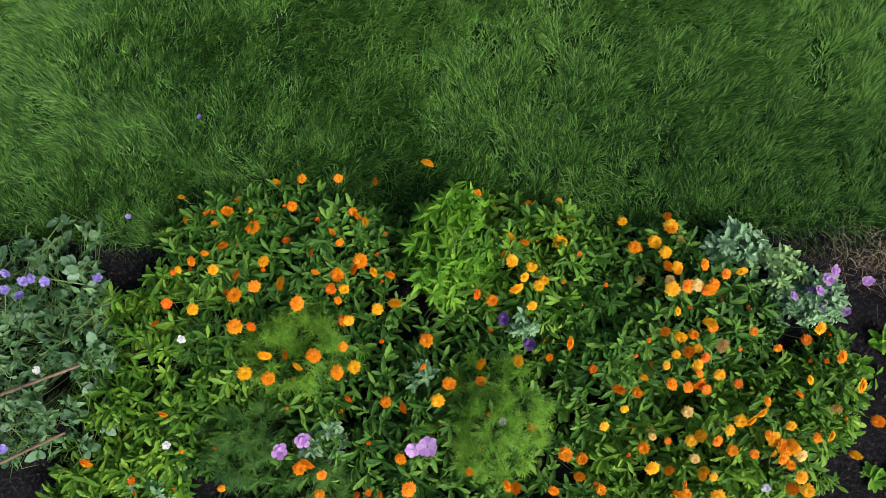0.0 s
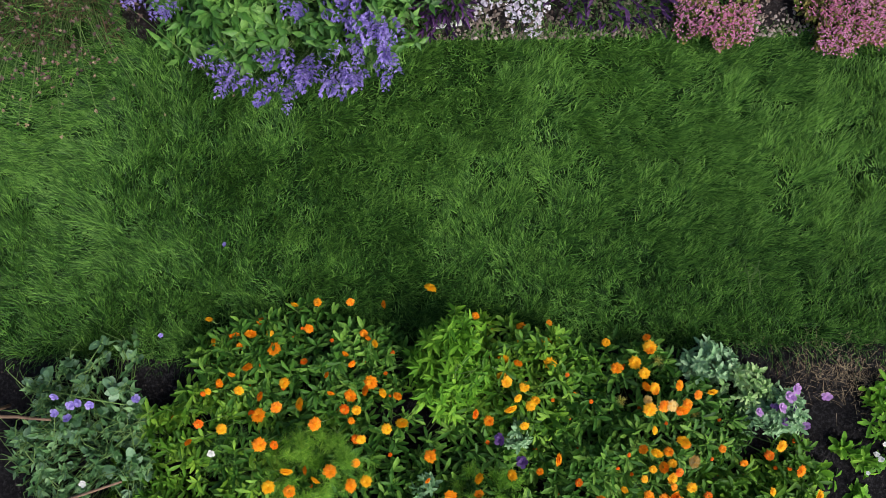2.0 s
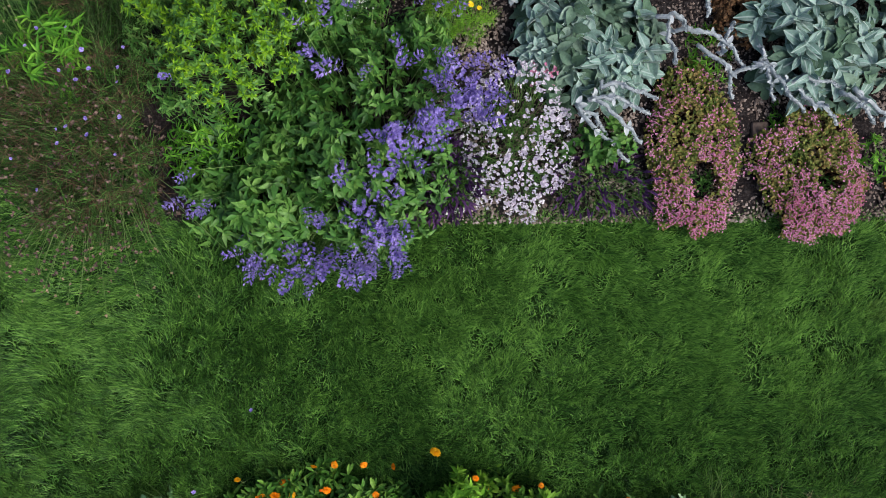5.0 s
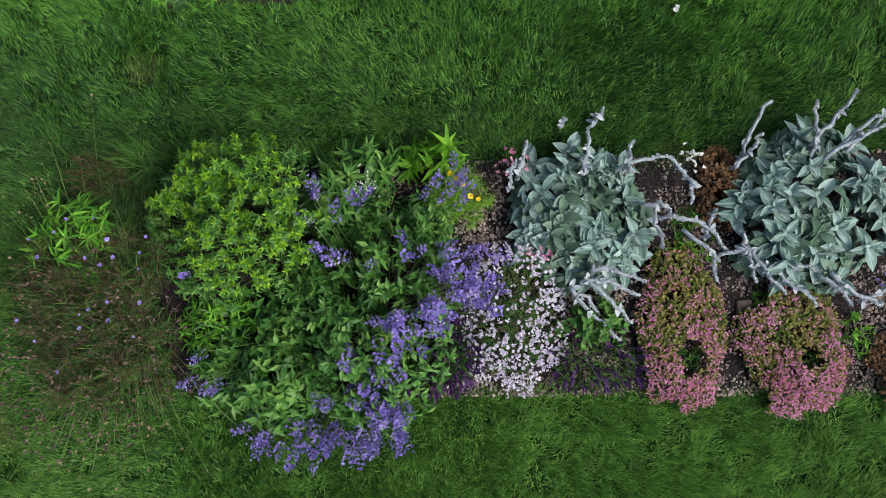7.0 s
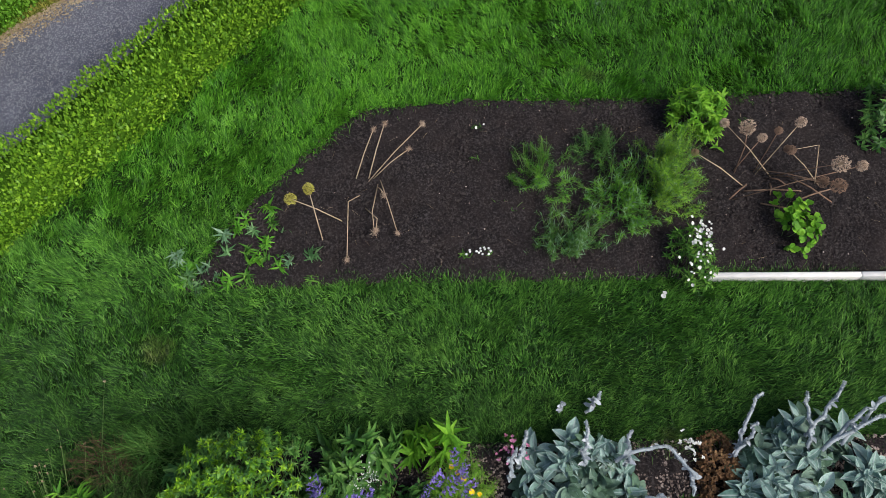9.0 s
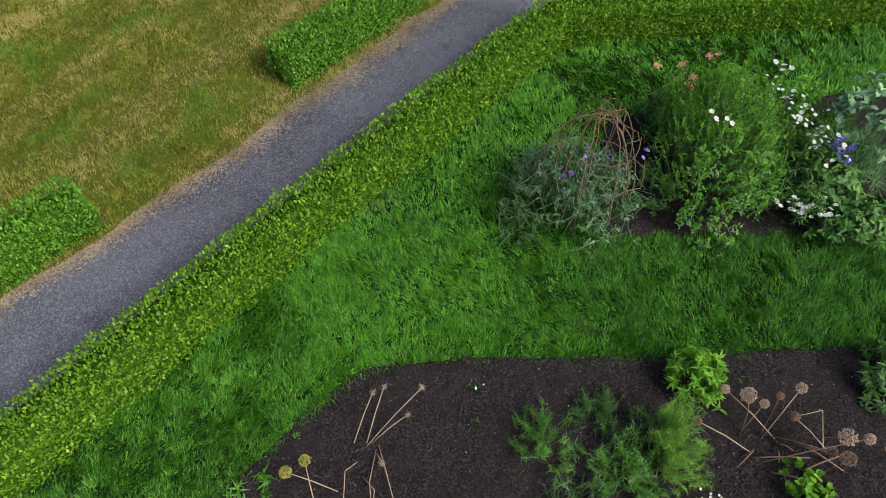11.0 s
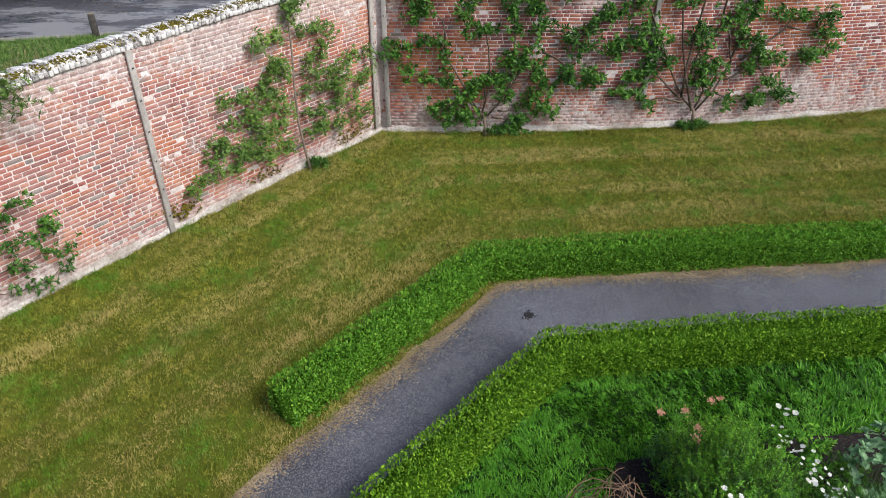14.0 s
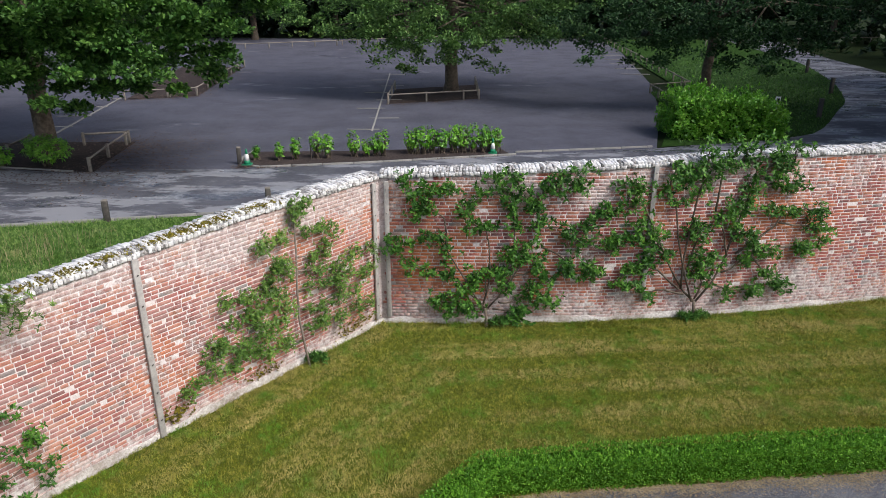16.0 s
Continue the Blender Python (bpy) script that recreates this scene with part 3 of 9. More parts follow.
def whorls(rng, leaf, tips, axes, per, length, rise=(0.1, 0.7), width=None, reach=0.0):
    """Leaves round each shoot tip, fanned about its axis. reach: how far down the shoot they start."""
    n = len(tips)
    t, a = np.repeat(tips, per, 0), unit(np.repeat(axes, per, 0))
    side = unit(np.cross(a, rng.normal(size=a.shape)))
    k = rng.uniform(*rise, len(t))[:, None]
    d = side * (1 - k) + a * k
    at = t - a * (rng.random(len(t)) * reach)[:, None]
    size = rng.uniform(*length, len(t))
    return scatter(leaf, at, d, a + 0.001, size, None if width is None else size * width)


def tubes(a, b, r0, r1, sag=None, sides=3):
    """Tapered stems from a to b; sag: offset of the middle."""
    n = len(a)
    m = (a + b) / 2 + (0 if sag is None else sag)
    r0, r1 = np.broadcast_to(r0, n), np.broadcast_to(r1, n)
    d = unit(b - a)
    x = unit(np.cross(d, np.array([0.31, 0.77, 0.55])))
    y = np.cross(d, x)
    w = np.arange(sides) * 2 * math.pi / sides
    ring = lambda c, r: c[:, None] + (x[:, None] * np.cos(w)[None, :, None] + y[:, None] * np.sin(w)[None, :, None]) * r[:, None, None]
    v = np.concatenate([ring(a, r0), ring(m, (r0 + r1) / 2), ring(b, r1)], 1)
    f = [(s + o, (s + 1) % sides + o, (s + 1) % sides + o + sides, s + o + sides) for o in (0, sides) for s in range(sides)]
    f = np.array(f)
    return v.reshape(-1, 3), (f[None] + (np.arange(n) * 3 * sides)[:, None, None]).reshape(-1, 4)


def rod(points, radii, sides=6):
    """One bent, tapered round bar through points, with closed ends."""
    p = np.array(points, dtype=float)
    d = unit(np.gradient(p, axis=0))
    x = unit(np.cross(d, np.array([0.31, 0.57, 0.75])))
    y = np.cross(d, x)
    w = np.arange(sides) * 2 * math.pi / sides
    r = np.broadcast_to(radii, len(p))
    v = p[:, None] + (x[:, None] * np.cos(w)[None, :, None] + y[:, None] * np.sin(w)[None, :, None]) * r[:, None, None]
    f = [(k * sides + s, k * sides + (s + 1) % sides, (k + 1) * sides + (s + 1) % sides, (k + 1) * sides + s) for k in range(len(p) - 1) for s in range(sides)]
    f += [(0, 3, 2, 1), (0, 5, 4, 3)] if sides == 6 else []
    e = (len(p) - 1) * sides
    f += [(e, e + 1, e + 2, e + 3), (e, e + 3, e + 4, e + 5)] if sides == 6 else []
    return v.reshape(-1, 3), np.array(f)


def box(x0, x1, y0, y1, z0, z1):
    v = [(x, y, z) for z in (z0, z1) for y in (y0, y1) for x in (x0, x1)]
    return np.array(v, dtype=float), np.array([(0, 2, 3, 1), (4, 5, 7, 6), (0, 1, 5, 4), (2, 6, 7, 3), (0, 4, 6, 2), (1, 3, 7, 5)])


def soft_box(sx, sy, sz, bevel):
    """A box about the origin with bevelled edges, as a soup entry list."""
    bm = bmesh.new()
    bmesh.ops.create_cube(bm, size=1, matrix=Matrix.Diagonal((sx, sy, sz, 1)))
    bmesh.ops.bevel(bm, geom=bm.edges[:], offset=bevel, segments=1, affect="EDGES")
    bm.verts.index_update()
    v = np.array([p.co[:] for p in bm.verts])
    soup = [(v, np.array([[q.index for q in f.verts] for f in bm.faces if len(f.verts) == k])) for k in (3, 4)]
    bm.free()
    return [(v, f) for v, f in soup if len(f)]


def brick_shape(long, deep, high, bevel):
    """A brick's face with chamfered arrises and its four sides; its back is in the wall."""
    x, z, y = long / 2, high / 2, deep / 2
    ring = lambda a, c, b: [(-a, b, -c), (a, b, -c), (a, b, c), (-a, b, c)]
    v = ring(x - bevel, z - bevel, -y) + ring(x, z, -y + bevel) + ring(x, z, y)
    f = [(0, 1, 2, 3)] + [(o + k, o + 4 + k, o + 4 + (k + 1) % 4, o + (k + 1) % 4) for o in (0, 4) for k in range(4)]
    return [(np.array(v), np.array(f))]


def moved(soup, m):
    r, t = np.array(m.to_3x3()), np.array(m.translation)
    return [(np.asarray(v) @ r.T + t, f) for v, f in soup]


def pebbles(rng, at, size, flat=0.6):
    """Little faceted stones, bedded in the ground."""
    n = len(at)
    v0 = np.array([(1, 0, -0.3), (-1, 0, -0.3), (0, 1, -0.3), (0, -1, -0.3), (0.1, 0, 1)], dtype=float)
    f0 = np.array([(0, 2, 4), (2, 1, 4), (1, 3, 4), (3, 0, 4)])
    a = rng.random(n) * 2 * math.pi
    c, s = np.cos(a), np.sin(a)
    r = rng.uniform(0.6, 1.3, (n, 5, 1)) * v0[None] * np.broadcast_to(size, n)[:, None, None] * np.array([1, 0.75, flat])
    x, y = r[..., 0] * c[:, None] - r[..., 1] * s[:, None], r[..., 0] * s[:, None] + r[..., 1] * c[:, None]
    v = np.stack([x, y, r[..., 2]], -1) + at[:, None]
    return v.reshape(-1, 3), (f0[None] + (np.arange(n) * 5)[:, None, None]).reshape(-1, 3)


def blades(rng, x, y, z, length, lie, swirl, width):
    """Grass blades: they lean over along a drifting direction."""
    n = len(x)
    a = 1.7 + (wander(x, y, 0.7, 3) - 0.5) * 3.4 + (wander(x, y, 3.5, 4) - 0.5) * 2.6 + (wander(x, y, 13, 8) - 0.5) * 2.2 + rng.normal(0, swirl, n)
    h = np.clip(rng.normal(lie, 0.25, n), 0.12, 1.3)
    ln = rng.uniform(*length, n) * (0.55 + 0.9 * wander(x, y, 16, 12))
    d = np.stack([np.cos(a) * np.cos(h), np.sin(a) * np.cos(h), np.sin(h)], 1)
    side = np.stack([-np.sin(a), np.cos(a), rng.normal(0, 0.5, n)], 1) * (rng.uniform(0.7, 1.3, n) * width)[:, None]
    base = np.stack([x, y, z], 1)
    tip = base + d * ln[:, None]
    v = np.stack([base - side * 1.3, base + side * 1.3, tip], 1)
    return v.reshape(-1, 3), np.arange(3 * n).reshape(-1, 3)


def sheet(ring, z, step=0.0):
    """A flat polygon as one face (fanned by triangles through tessellation)."""
    from mathutils.geometry import tessellate_polygon
    tris = tessellate_polygon([[Vector((x, y, 0)) for x, y in ring]])
    return np.array([(x, y, z) for x, y in ring]), np.array([t if Vector((ring[t[1]][0] - ring[t[0]][0], ring[t[1]][1] - ring[t[0]][1])).cross(Vector((ring[t[2]][0] - ring[t[0]][0], ring[t[2]][1] - ring[t[0]][1]))) > 0 else t[::-1] for t in tris])


def offset_line(line, gap):
    """A polyline moved sideways (to its left for gap > 0)."""
    p = np.array(line, dtype=float)
    d = unit(np.diff(p, axis=0))
    n = np.stack([-d[:, 1], d[:, 0]], 1)
    out = [p[0] + n[0] * gap]
    for k in range(1, len(p) - 1):
        m = unit(n[k - 1] + n[k])
        out.append(p[k] + m * gap / max(0.4, float(m @ n[k])))
    out.append(p[-1] + n[-1] * gap)
    return [tuple(float(c) for c in q) for q in out]


class Line:
    """A polyline in plan, walked by its length."""

    def __init__(self, points):
        self.p = np.array(points, dtype=float)
        self.s = np.concatenate(([0], np.cumsum(np.hypot(*np.diff(self.p, axis=0).T))))
        self.long = float(self.s[-1])

    def at(self, s):
        return np.stack([np.interp(s, self.s, self.p[:, 0]), np.interp(s, self.s, self.p[:, 1])], -1)

    def way(self, s):
        k = np.clip(np.searchsorted(self.s, s, side="right") - 1, 0, len(self.s) - 2)
        return unit(self.p[k + 1] - self.p[k])


# ---- the setting ----
BED_NEAR = [(-1.93, -1.6), (-1.93, 0.50), (-0.98, 0.49), (1.1, 0.53), (4.2, 0.56), (4.2, -1.6)]
BED_MID = [(-1.30, 1.88), (-1.42, 2.2), (-1.46, 2.5), (-1.40, 2.85), (-1.2, 3.07), (-0.1, 3.12), (1.5, 3.18), (4.6, 3.26), (4.6, 1.93), (2.2, 1.89), (1.0, 1.89), (-0.2, 1.87)]
BED_FAR = [(-1.5, 3.98), (-1.31, 4.42), (-0.99, 4.8), (-0.65, 5.17), (-0.5, 5.30), (0.17, 5.37), (1.47, 5.40), (3.05, 5.5), (5.5, 5.6), (5.5, 4.2), (2.73, 4.13), (0.78, 4.08), (-0.44, 4.05), (-1.18, 4.01)]
BED_ROSE = [(1.22, 6.44), (1.30, 7.1), (1.45, 7.7), (2.2, 7.9), (5.5, 8.25), (5.5, 6.5), (3.3, 6.44), (1.4, 6.40)]
HEDGE_IN = [(-4.5, 2.5), (-2.60, 4.80), (-1.88, 5.68), (-1.17, 6.52), (-0.57, 7.23), (1.0, 9.03), (2.61, 9.22), (4.48, 9.42), (8.0, 9.82)]
HEDGE_OUT = [(-1.30, 8.05), (-0.38, 9.14), (0.52, 10.24), (1.45, 10.37), (5.2, 10.75), (10.5, 11.3)]
HEDGE_STUB = [(-5.2, 3.55), (-3.16, 5.81), (-2.59, 6.45)]
PATH_OUT = [(-6.2, 2.4), (-3.10, 5.80), (-2.55, 6.36), (-2.22, 6.75), (-1.82, 7.17), (-1.23, 7.90), (0.40, 9.93), (0.62, 10.2), (1.5, 10.36), (5.26, 10.76), (11, 11.35)]
WALL_CORNER = (-1.06, 14.43)
WALL_LEFT = [WALL_CORNER, (-3.50, 11.30), (-4.75, 9.60), (-9.5, 3.0)]
WALL_RIGHT = [WALL_CORNER, (0.63, 14.41), (2.4, 14.5), (4.1, 14.72), (5.93, 15.05), (7.8, 15.44), (12.0, 16.4)]
rng = np.random.default_rng(11)

structure("ground", [(np.array([(-900, -900, -0.06), (900, -900, -0.06), (900, 1500, -0.06), (-900, 1500, -0.06)], dtype=float), np.array([(0, 1, 2, 3)]))], M_LAND, "dark rough grassland running to the horizon", "ground")

garden_ring = [(-4.5, -4.0), *HEDGE_IN, (8.0, -4.0)]
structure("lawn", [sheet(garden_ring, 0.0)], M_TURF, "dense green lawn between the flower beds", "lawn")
meadow_ring = [*PATH_OUT[::-1], (-9.3, 3.4), *WALL_LEFT[::-1][1:], *WALL_RIGHT[1:]]
structure("outer_lawn", [sheet(meadow_ring, 0.0)], M_DRYTURF, "dry olive and straw coloured mown lawn along the wall", "lawn")


def soil_bed(name, ring, label, material=M_SOIL, step=0.025, crown=0.03, rough=0.018):
    xs, ys = [p[0] for p in ring], [p[1] for p in ring]
    gx, gy = np.arange(min(xs), max(xs) + step, step), np.arange(min(ys), max(ys) + step, step)
    x, y = np.meshgrid(gx, gy)
    gap = edge_gap(x, y, ring) * np.where(inside(x, y, ring), 1, -1)
    lump = wander(x, y, 9, 5) * 0.5 + wander(x, y, 22, 6) * 0.5 + (wander(x, y, 40, 7) - 0.5) * 0.6
    z = np.clip(gap * 1.2, -0.05, crown) + (lump - 0.5) * rough * 2 + (wander(x, y, 6, 8) - 0.5) * 0.02
    n, m = x.shape
    keep = (gap > -0.06)
    k = np.arange(n * m).reshape(n, m)
    f = np.stack([k[:-1, :-1], k[:-1, 1:], k[1:, 1:], k[1:, :-1]], -1)[keep[:-1, :-1] & keep[1:, 1:]]
    used, back = np.unique(f, return_inverse=True)
    v = np.stack([x, y, z], -1).reshape(-1, 3)[used]
    return structure(name, [(v, back.reshape(-1, 4))], material, label, "flower bed", True)


soil_bed("flower_bed_1", BED_NEAR, "black crumbly soil bed under the marigolds", M_COMPOST)
soil_bed("flower_bed_2", BED_MID, "gravelly brown soil bed of the mixed border", M_SOIL)
soil_bed("flower_bed_3", BED_FAR, "bare dark brown soil bed with pointed end")
soil_bed("flower_bed_4", BED_ROSE, "dark soil bed under roses and peas")


def strewn(ring, n, rng):
    xs, ys = [p[0] for p in ring], [p[1] for p in ring]
    x, y = rng.uniform(min(xs), max(xs), n), rng.uniform(min(ys), max(ys), n)
    keep = inside(x, y, ring)
    return x[keep], y[keep]


for ring, n, size in ((BED_NEAR, 9000, 0.007), (BED_FAR, 20000, 0.0095), (BED_ROSE, 4000, 0.01)):
    x, y = strewn(ring, n, rng)
    structure("soil_clods", [pebbles(rng, np.stack([x, y, np.full(len(x), 0.03)], 1), rng.uniform(0.4, 1.5, len(x)) * size)], M_CLOD, "small dark crumbs of soil", "soil", False, "stuff")
x, y = strewn(BED_FAR, 420, rng)
structure("soil_pebbles", [pebbles(rng, np.stack([x, y, np.full(len(x), 0.035)], 1), rng.uniform(0.003, 0.008, len(x)))], M_GRAVEL, "small pale stones on the soil", "stones", False, "stuff")
x, y = strewn([(-0.3, 1.87), (-0.3, 3.10), (2.6, 3.2), (2.6, 1.9)], 30000, rng)
structure("bed_gravel", [pebbles(rng, np.stack([x, y, rng.uniform(0.02, 0.04, len(x))], 1), rng.uniform(0.005, 0.013, len(x)))], M_GRAVEL, "mixed brown and pink gravel mulch", "gravel", False, "stuff")

x, y = np.concatenate([rng.normal(1.72, 0.16, 330), rng.normal(1.90, 0.10, 200), rng.uniform(-1.2, 2.8, 160)]), np.concatenate([rng.normal(0.42, 0.07, 330), rng.normal(0.38, 0.05, 200), rng.uniform(4.1, 5.3, 160)])
a = rng.random(len(x)) * 6.283
structure("straw_bits", [scatter(THREAD, np.stack([x, y, np.full(len(x), 0.045)], 1), np.stack([np.cos(a), np.sin(a), rng.normal(0, 0.1, len(x))], 1), np.tile((0, 0, 1.0), (len(x), 1)), rng.uniform(0.015, 0.085, len(x)), 0.035)], M_DEBRIS, "pale dry straw bits on the soil", "litter", False, "stuff")

# the path between the hedges, and the straw-coloured litter on its edges
path_ring = [*[(x, y) for x, y in HEDGE_IN], *PATH_OUT[::-1]]
structure("path", [sheet(path_ring, 0.006)], M_PATH, "grey tar and chip garden path", "path")
edge = Line(PATH_OUT)
s = rng.uniform(0, edge.long, 38000)
p, w = edge.at(s), edge.way(s)
n2 = np.stack([-w[:, 1], w[:, 0]], 1)
off = -np.abs(rng.normal(0, 0.09, len(s))) * (0.5 + wander(s, s * 0, 1.1, 10)) + 0.12 * (wander(s, s * 0, 3.1, 9) - 0.3)
p = p + n2 * off[:, None]
a = rng.random(len(s)) * 6.283
structure("path_litter", [scatter(TINY, np.stack([p[:, 0], p[:, 1], rng.uniform(0.008, 0.02, len(s))], 1), np.stack([np.cos(a), np.sin(a), rng.normal(0, 0.15, len(s))], 1), np.array([0, 0, 1.0]) + np.zeros((len(s), 3)), rng.uniform(0.008, 0.022, len(s)))], M_DEBRIS, "dry clippings and straw along the path edge", "litter", False, "stuff")
x, y = strewn([*[(x, y) for x, y in HEDGE_IN[1:-1]], *PATH_OUT[::-1][1:-1]], 60000, rng)
structure("path_chippings", [pebbles(rng, np.stack([x, y, np.full(len(x), 0.009)], 1), rng.uniform(0.002, 0.0045, len(x)))], M_CHIP, "pale loose chippings on the path", "gravel", False, "stuff")
x, y = rng.normal(0.92, 0.03, 50), rng.normal(9.68, 0.025, 50)
structure("path_tar_patch", [pebbles(rng, np.stack([x, y, np.full(50, 0.010)], 1), rng.uniform(0.01, 0.028, 50), 0.12)], M_STAIN, "small dark tar patch on the path", "patch", False, "stuff")

# grass: blades in three stretches, closest ones thickest
OVERGROWN = [(-1.30, 1.86), (-1.85, 1.80), (-2.12, 2.15), (-2.15, 2.70), (-1.90, 3.02), (-1.30, 3.08)]
BEDS = (BED_NEAR, BED_MID, BED_FAR, BED_ROSE)
INNER_HEDGE_LINE = offset_line(HEDGE_IN, -0.3)


def grass(name, ring, rect, per_area, length, lie, width, material, label, spill=0.0, swirl=0.85, holes=BEDS, clump=0.009, least=0.06):
    x0, x1, y0, y1 = rect
    n = int((x1 - x0) * (y1 - y0) * per_area)
    core = rng.uniform((x0, y0), (x1, y1), (n // 12, 2))
    pick = rng.integers(0, len(core), n)
    loose = rng.random(n) < 0.35
    x = np.where(loose, rng.uniform(x0, x1, n), core[pick, 0] + rng.normal(0, clump, n))
    y = np.where(loose, rng.uniform(y0, y1, n), core[pick, 1] + rng.normal(0, clump, n))
    keep = inside(x, y, ring)
    if holes:
        keep &= ~inside(x, y, OVERGROWN) | (rng.random(n) < 0.30) | (edge_gap(x, y, OVERGROWN) < 0.16 * rng.random(n))
    for hole in holes:
        keep &= ~inside(x, y, hole) | (edge_gap(x, y, hole) < spill * rng.random(n))
    keep &= rng.random(n) < np.clip((wander(x, y, 16, 12) * 0.6 + wander(x, y, 38, 13) * 0.25 + wander(x, y, 4, 14) * 0.15 - 0.22) * 2.4, least, 1.0)
    x, y = x[keep], y[keep]
    if not len(x):
        return
    structure(name, [blades(rng, x, y, np.zeros(len(x)), length, lie, swirl, width)], material, label, "grass", False, "stuff")


lawn_ring = [(-4.5, -4.0), *INNER_HEDGE_LINE, (8.0, -4.0)]
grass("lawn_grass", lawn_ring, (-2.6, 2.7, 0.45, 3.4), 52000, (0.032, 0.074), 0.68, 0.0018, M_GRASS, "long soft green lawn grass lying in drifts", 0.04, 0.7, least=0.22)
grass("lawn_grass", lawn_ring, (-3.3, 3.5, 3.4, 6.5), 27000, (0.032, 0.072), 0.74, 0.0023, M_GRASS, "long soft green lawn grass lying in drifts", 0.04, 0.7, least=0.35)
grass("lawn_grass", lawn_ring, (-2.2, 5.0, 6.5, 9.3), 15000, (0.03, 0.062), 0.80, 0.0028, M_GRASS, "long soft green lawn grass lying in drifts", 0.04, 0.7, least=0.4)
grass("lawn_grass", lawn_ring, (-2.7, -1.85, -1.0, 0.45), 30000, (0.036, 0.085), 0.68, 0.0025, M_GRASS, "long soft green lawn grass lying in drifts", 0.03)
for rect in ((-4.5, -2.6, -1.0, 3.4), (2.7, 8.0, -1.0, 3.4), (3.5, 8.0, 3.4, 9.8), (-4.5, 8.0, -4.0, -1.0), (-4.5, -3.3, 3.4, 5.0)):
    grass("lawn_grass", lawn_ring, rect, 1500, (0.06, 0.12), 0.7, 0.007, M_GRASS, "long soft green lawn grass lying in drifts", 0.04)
grass("outer_grass", meadow_ring, (-5.6, 8.6, 5.9, 15.7), 9400, (0.022, 0.048), 0.95, 0.0027, M_MEADOW, "dry short mown grass, olive with straw-coloured strips", 0.0, 1.4, (), 0.016, 0.5)



def edge_tufts(line, n, length, label, swing=0.06, lean=0.35, material=None, wide=1.0):
    """Longer uncut grass along the rim of a bed, arching over the edge."""
    walked = Line(line)
    heart = rng.random(n // 18) * walked.long
    s = heart[rng.integers(0, len(heart), n)] + rng.normal(0, 0.016, n)
    p = walked.at(np.clip(s, 0, walked.long)) + rng.normal(0, swing * 0.35, (n, 2))
    ln = rng.uniform(*length, n) * (0.5 + wander(s, s * 0, 2.3, 47))
    d = spread(rng, n, 1.0) + np.array([0, lean, 0])
    side = unit(np.cross(d, rng.normal(size=(n, 3))))
    base = np.c_[p, np.zeros(n)]
    mid, tip = base + d * (ln * 0.6)[:, None], base + d * ln[:, None] - np.array([0, 0, 1.0]) * (ln * 0.35)[:, None]
    v = np.stack([base - side * 0.0014 * wide, base + side * 0.0014 * wide, mid + side * 0.0012 * wide, tip, mid - side * 0.0012 * wide], 1)
    f = np.array([(0, 1, 2), (0, 2, 4), (4, 2, 3)])
    structure("edge_grass", [(v.reshape(-1, 3), (f[None] + (np.arange(n) * 5)[:, None, None]).reshape(-1, 3))], material or M_GRASS, label, "grass", False, "stuff")


uncut = "tufts of long uncut grass along the bed's edge"
edge_tufts(BED_NEAR[1:5], 7000, (0.05, 0.11), uncut, 0.10, -0.35)
edge_tufts(BED_MID[5:8], 5000, (0.05, 0.11), uncut, 0.08, -0.2)
edge_tufts(BED_MID[8:] + BED_MID[:1], 7000, (0.05, 0.11), uncut, 0.08, 0.3)
edge_tufts(BED_FAR[:9], 6000, (0.05, 0.10), uncut, 0.08, -0.3)
edge_tufts(BED_FAR[9:], 6000, (0.05, 0.10), uncut, 0.08, 0.3)
shaggy = "shaggy olive green grass missed by the mower"
edge_tufts(offset_line(WALL_LEFT[:3], 0.10), 3500, (0.05, 0.12), shaggy, 0.14, 0.0, M_MEADOW, 1.8)
edge_tufts(offset_line(WALL_RIGHT[:6], -0.10), 4500, (0.05, 0.12), shaggy, 0.14, 0.0, M_MEADOW, 1.8)
edge_tufts(offset_line(HEDGE_OUT, 0.42), 6000, (0.05, 0.11), shaggy, 0.16, 0.0, M_VERGE, 1.6)

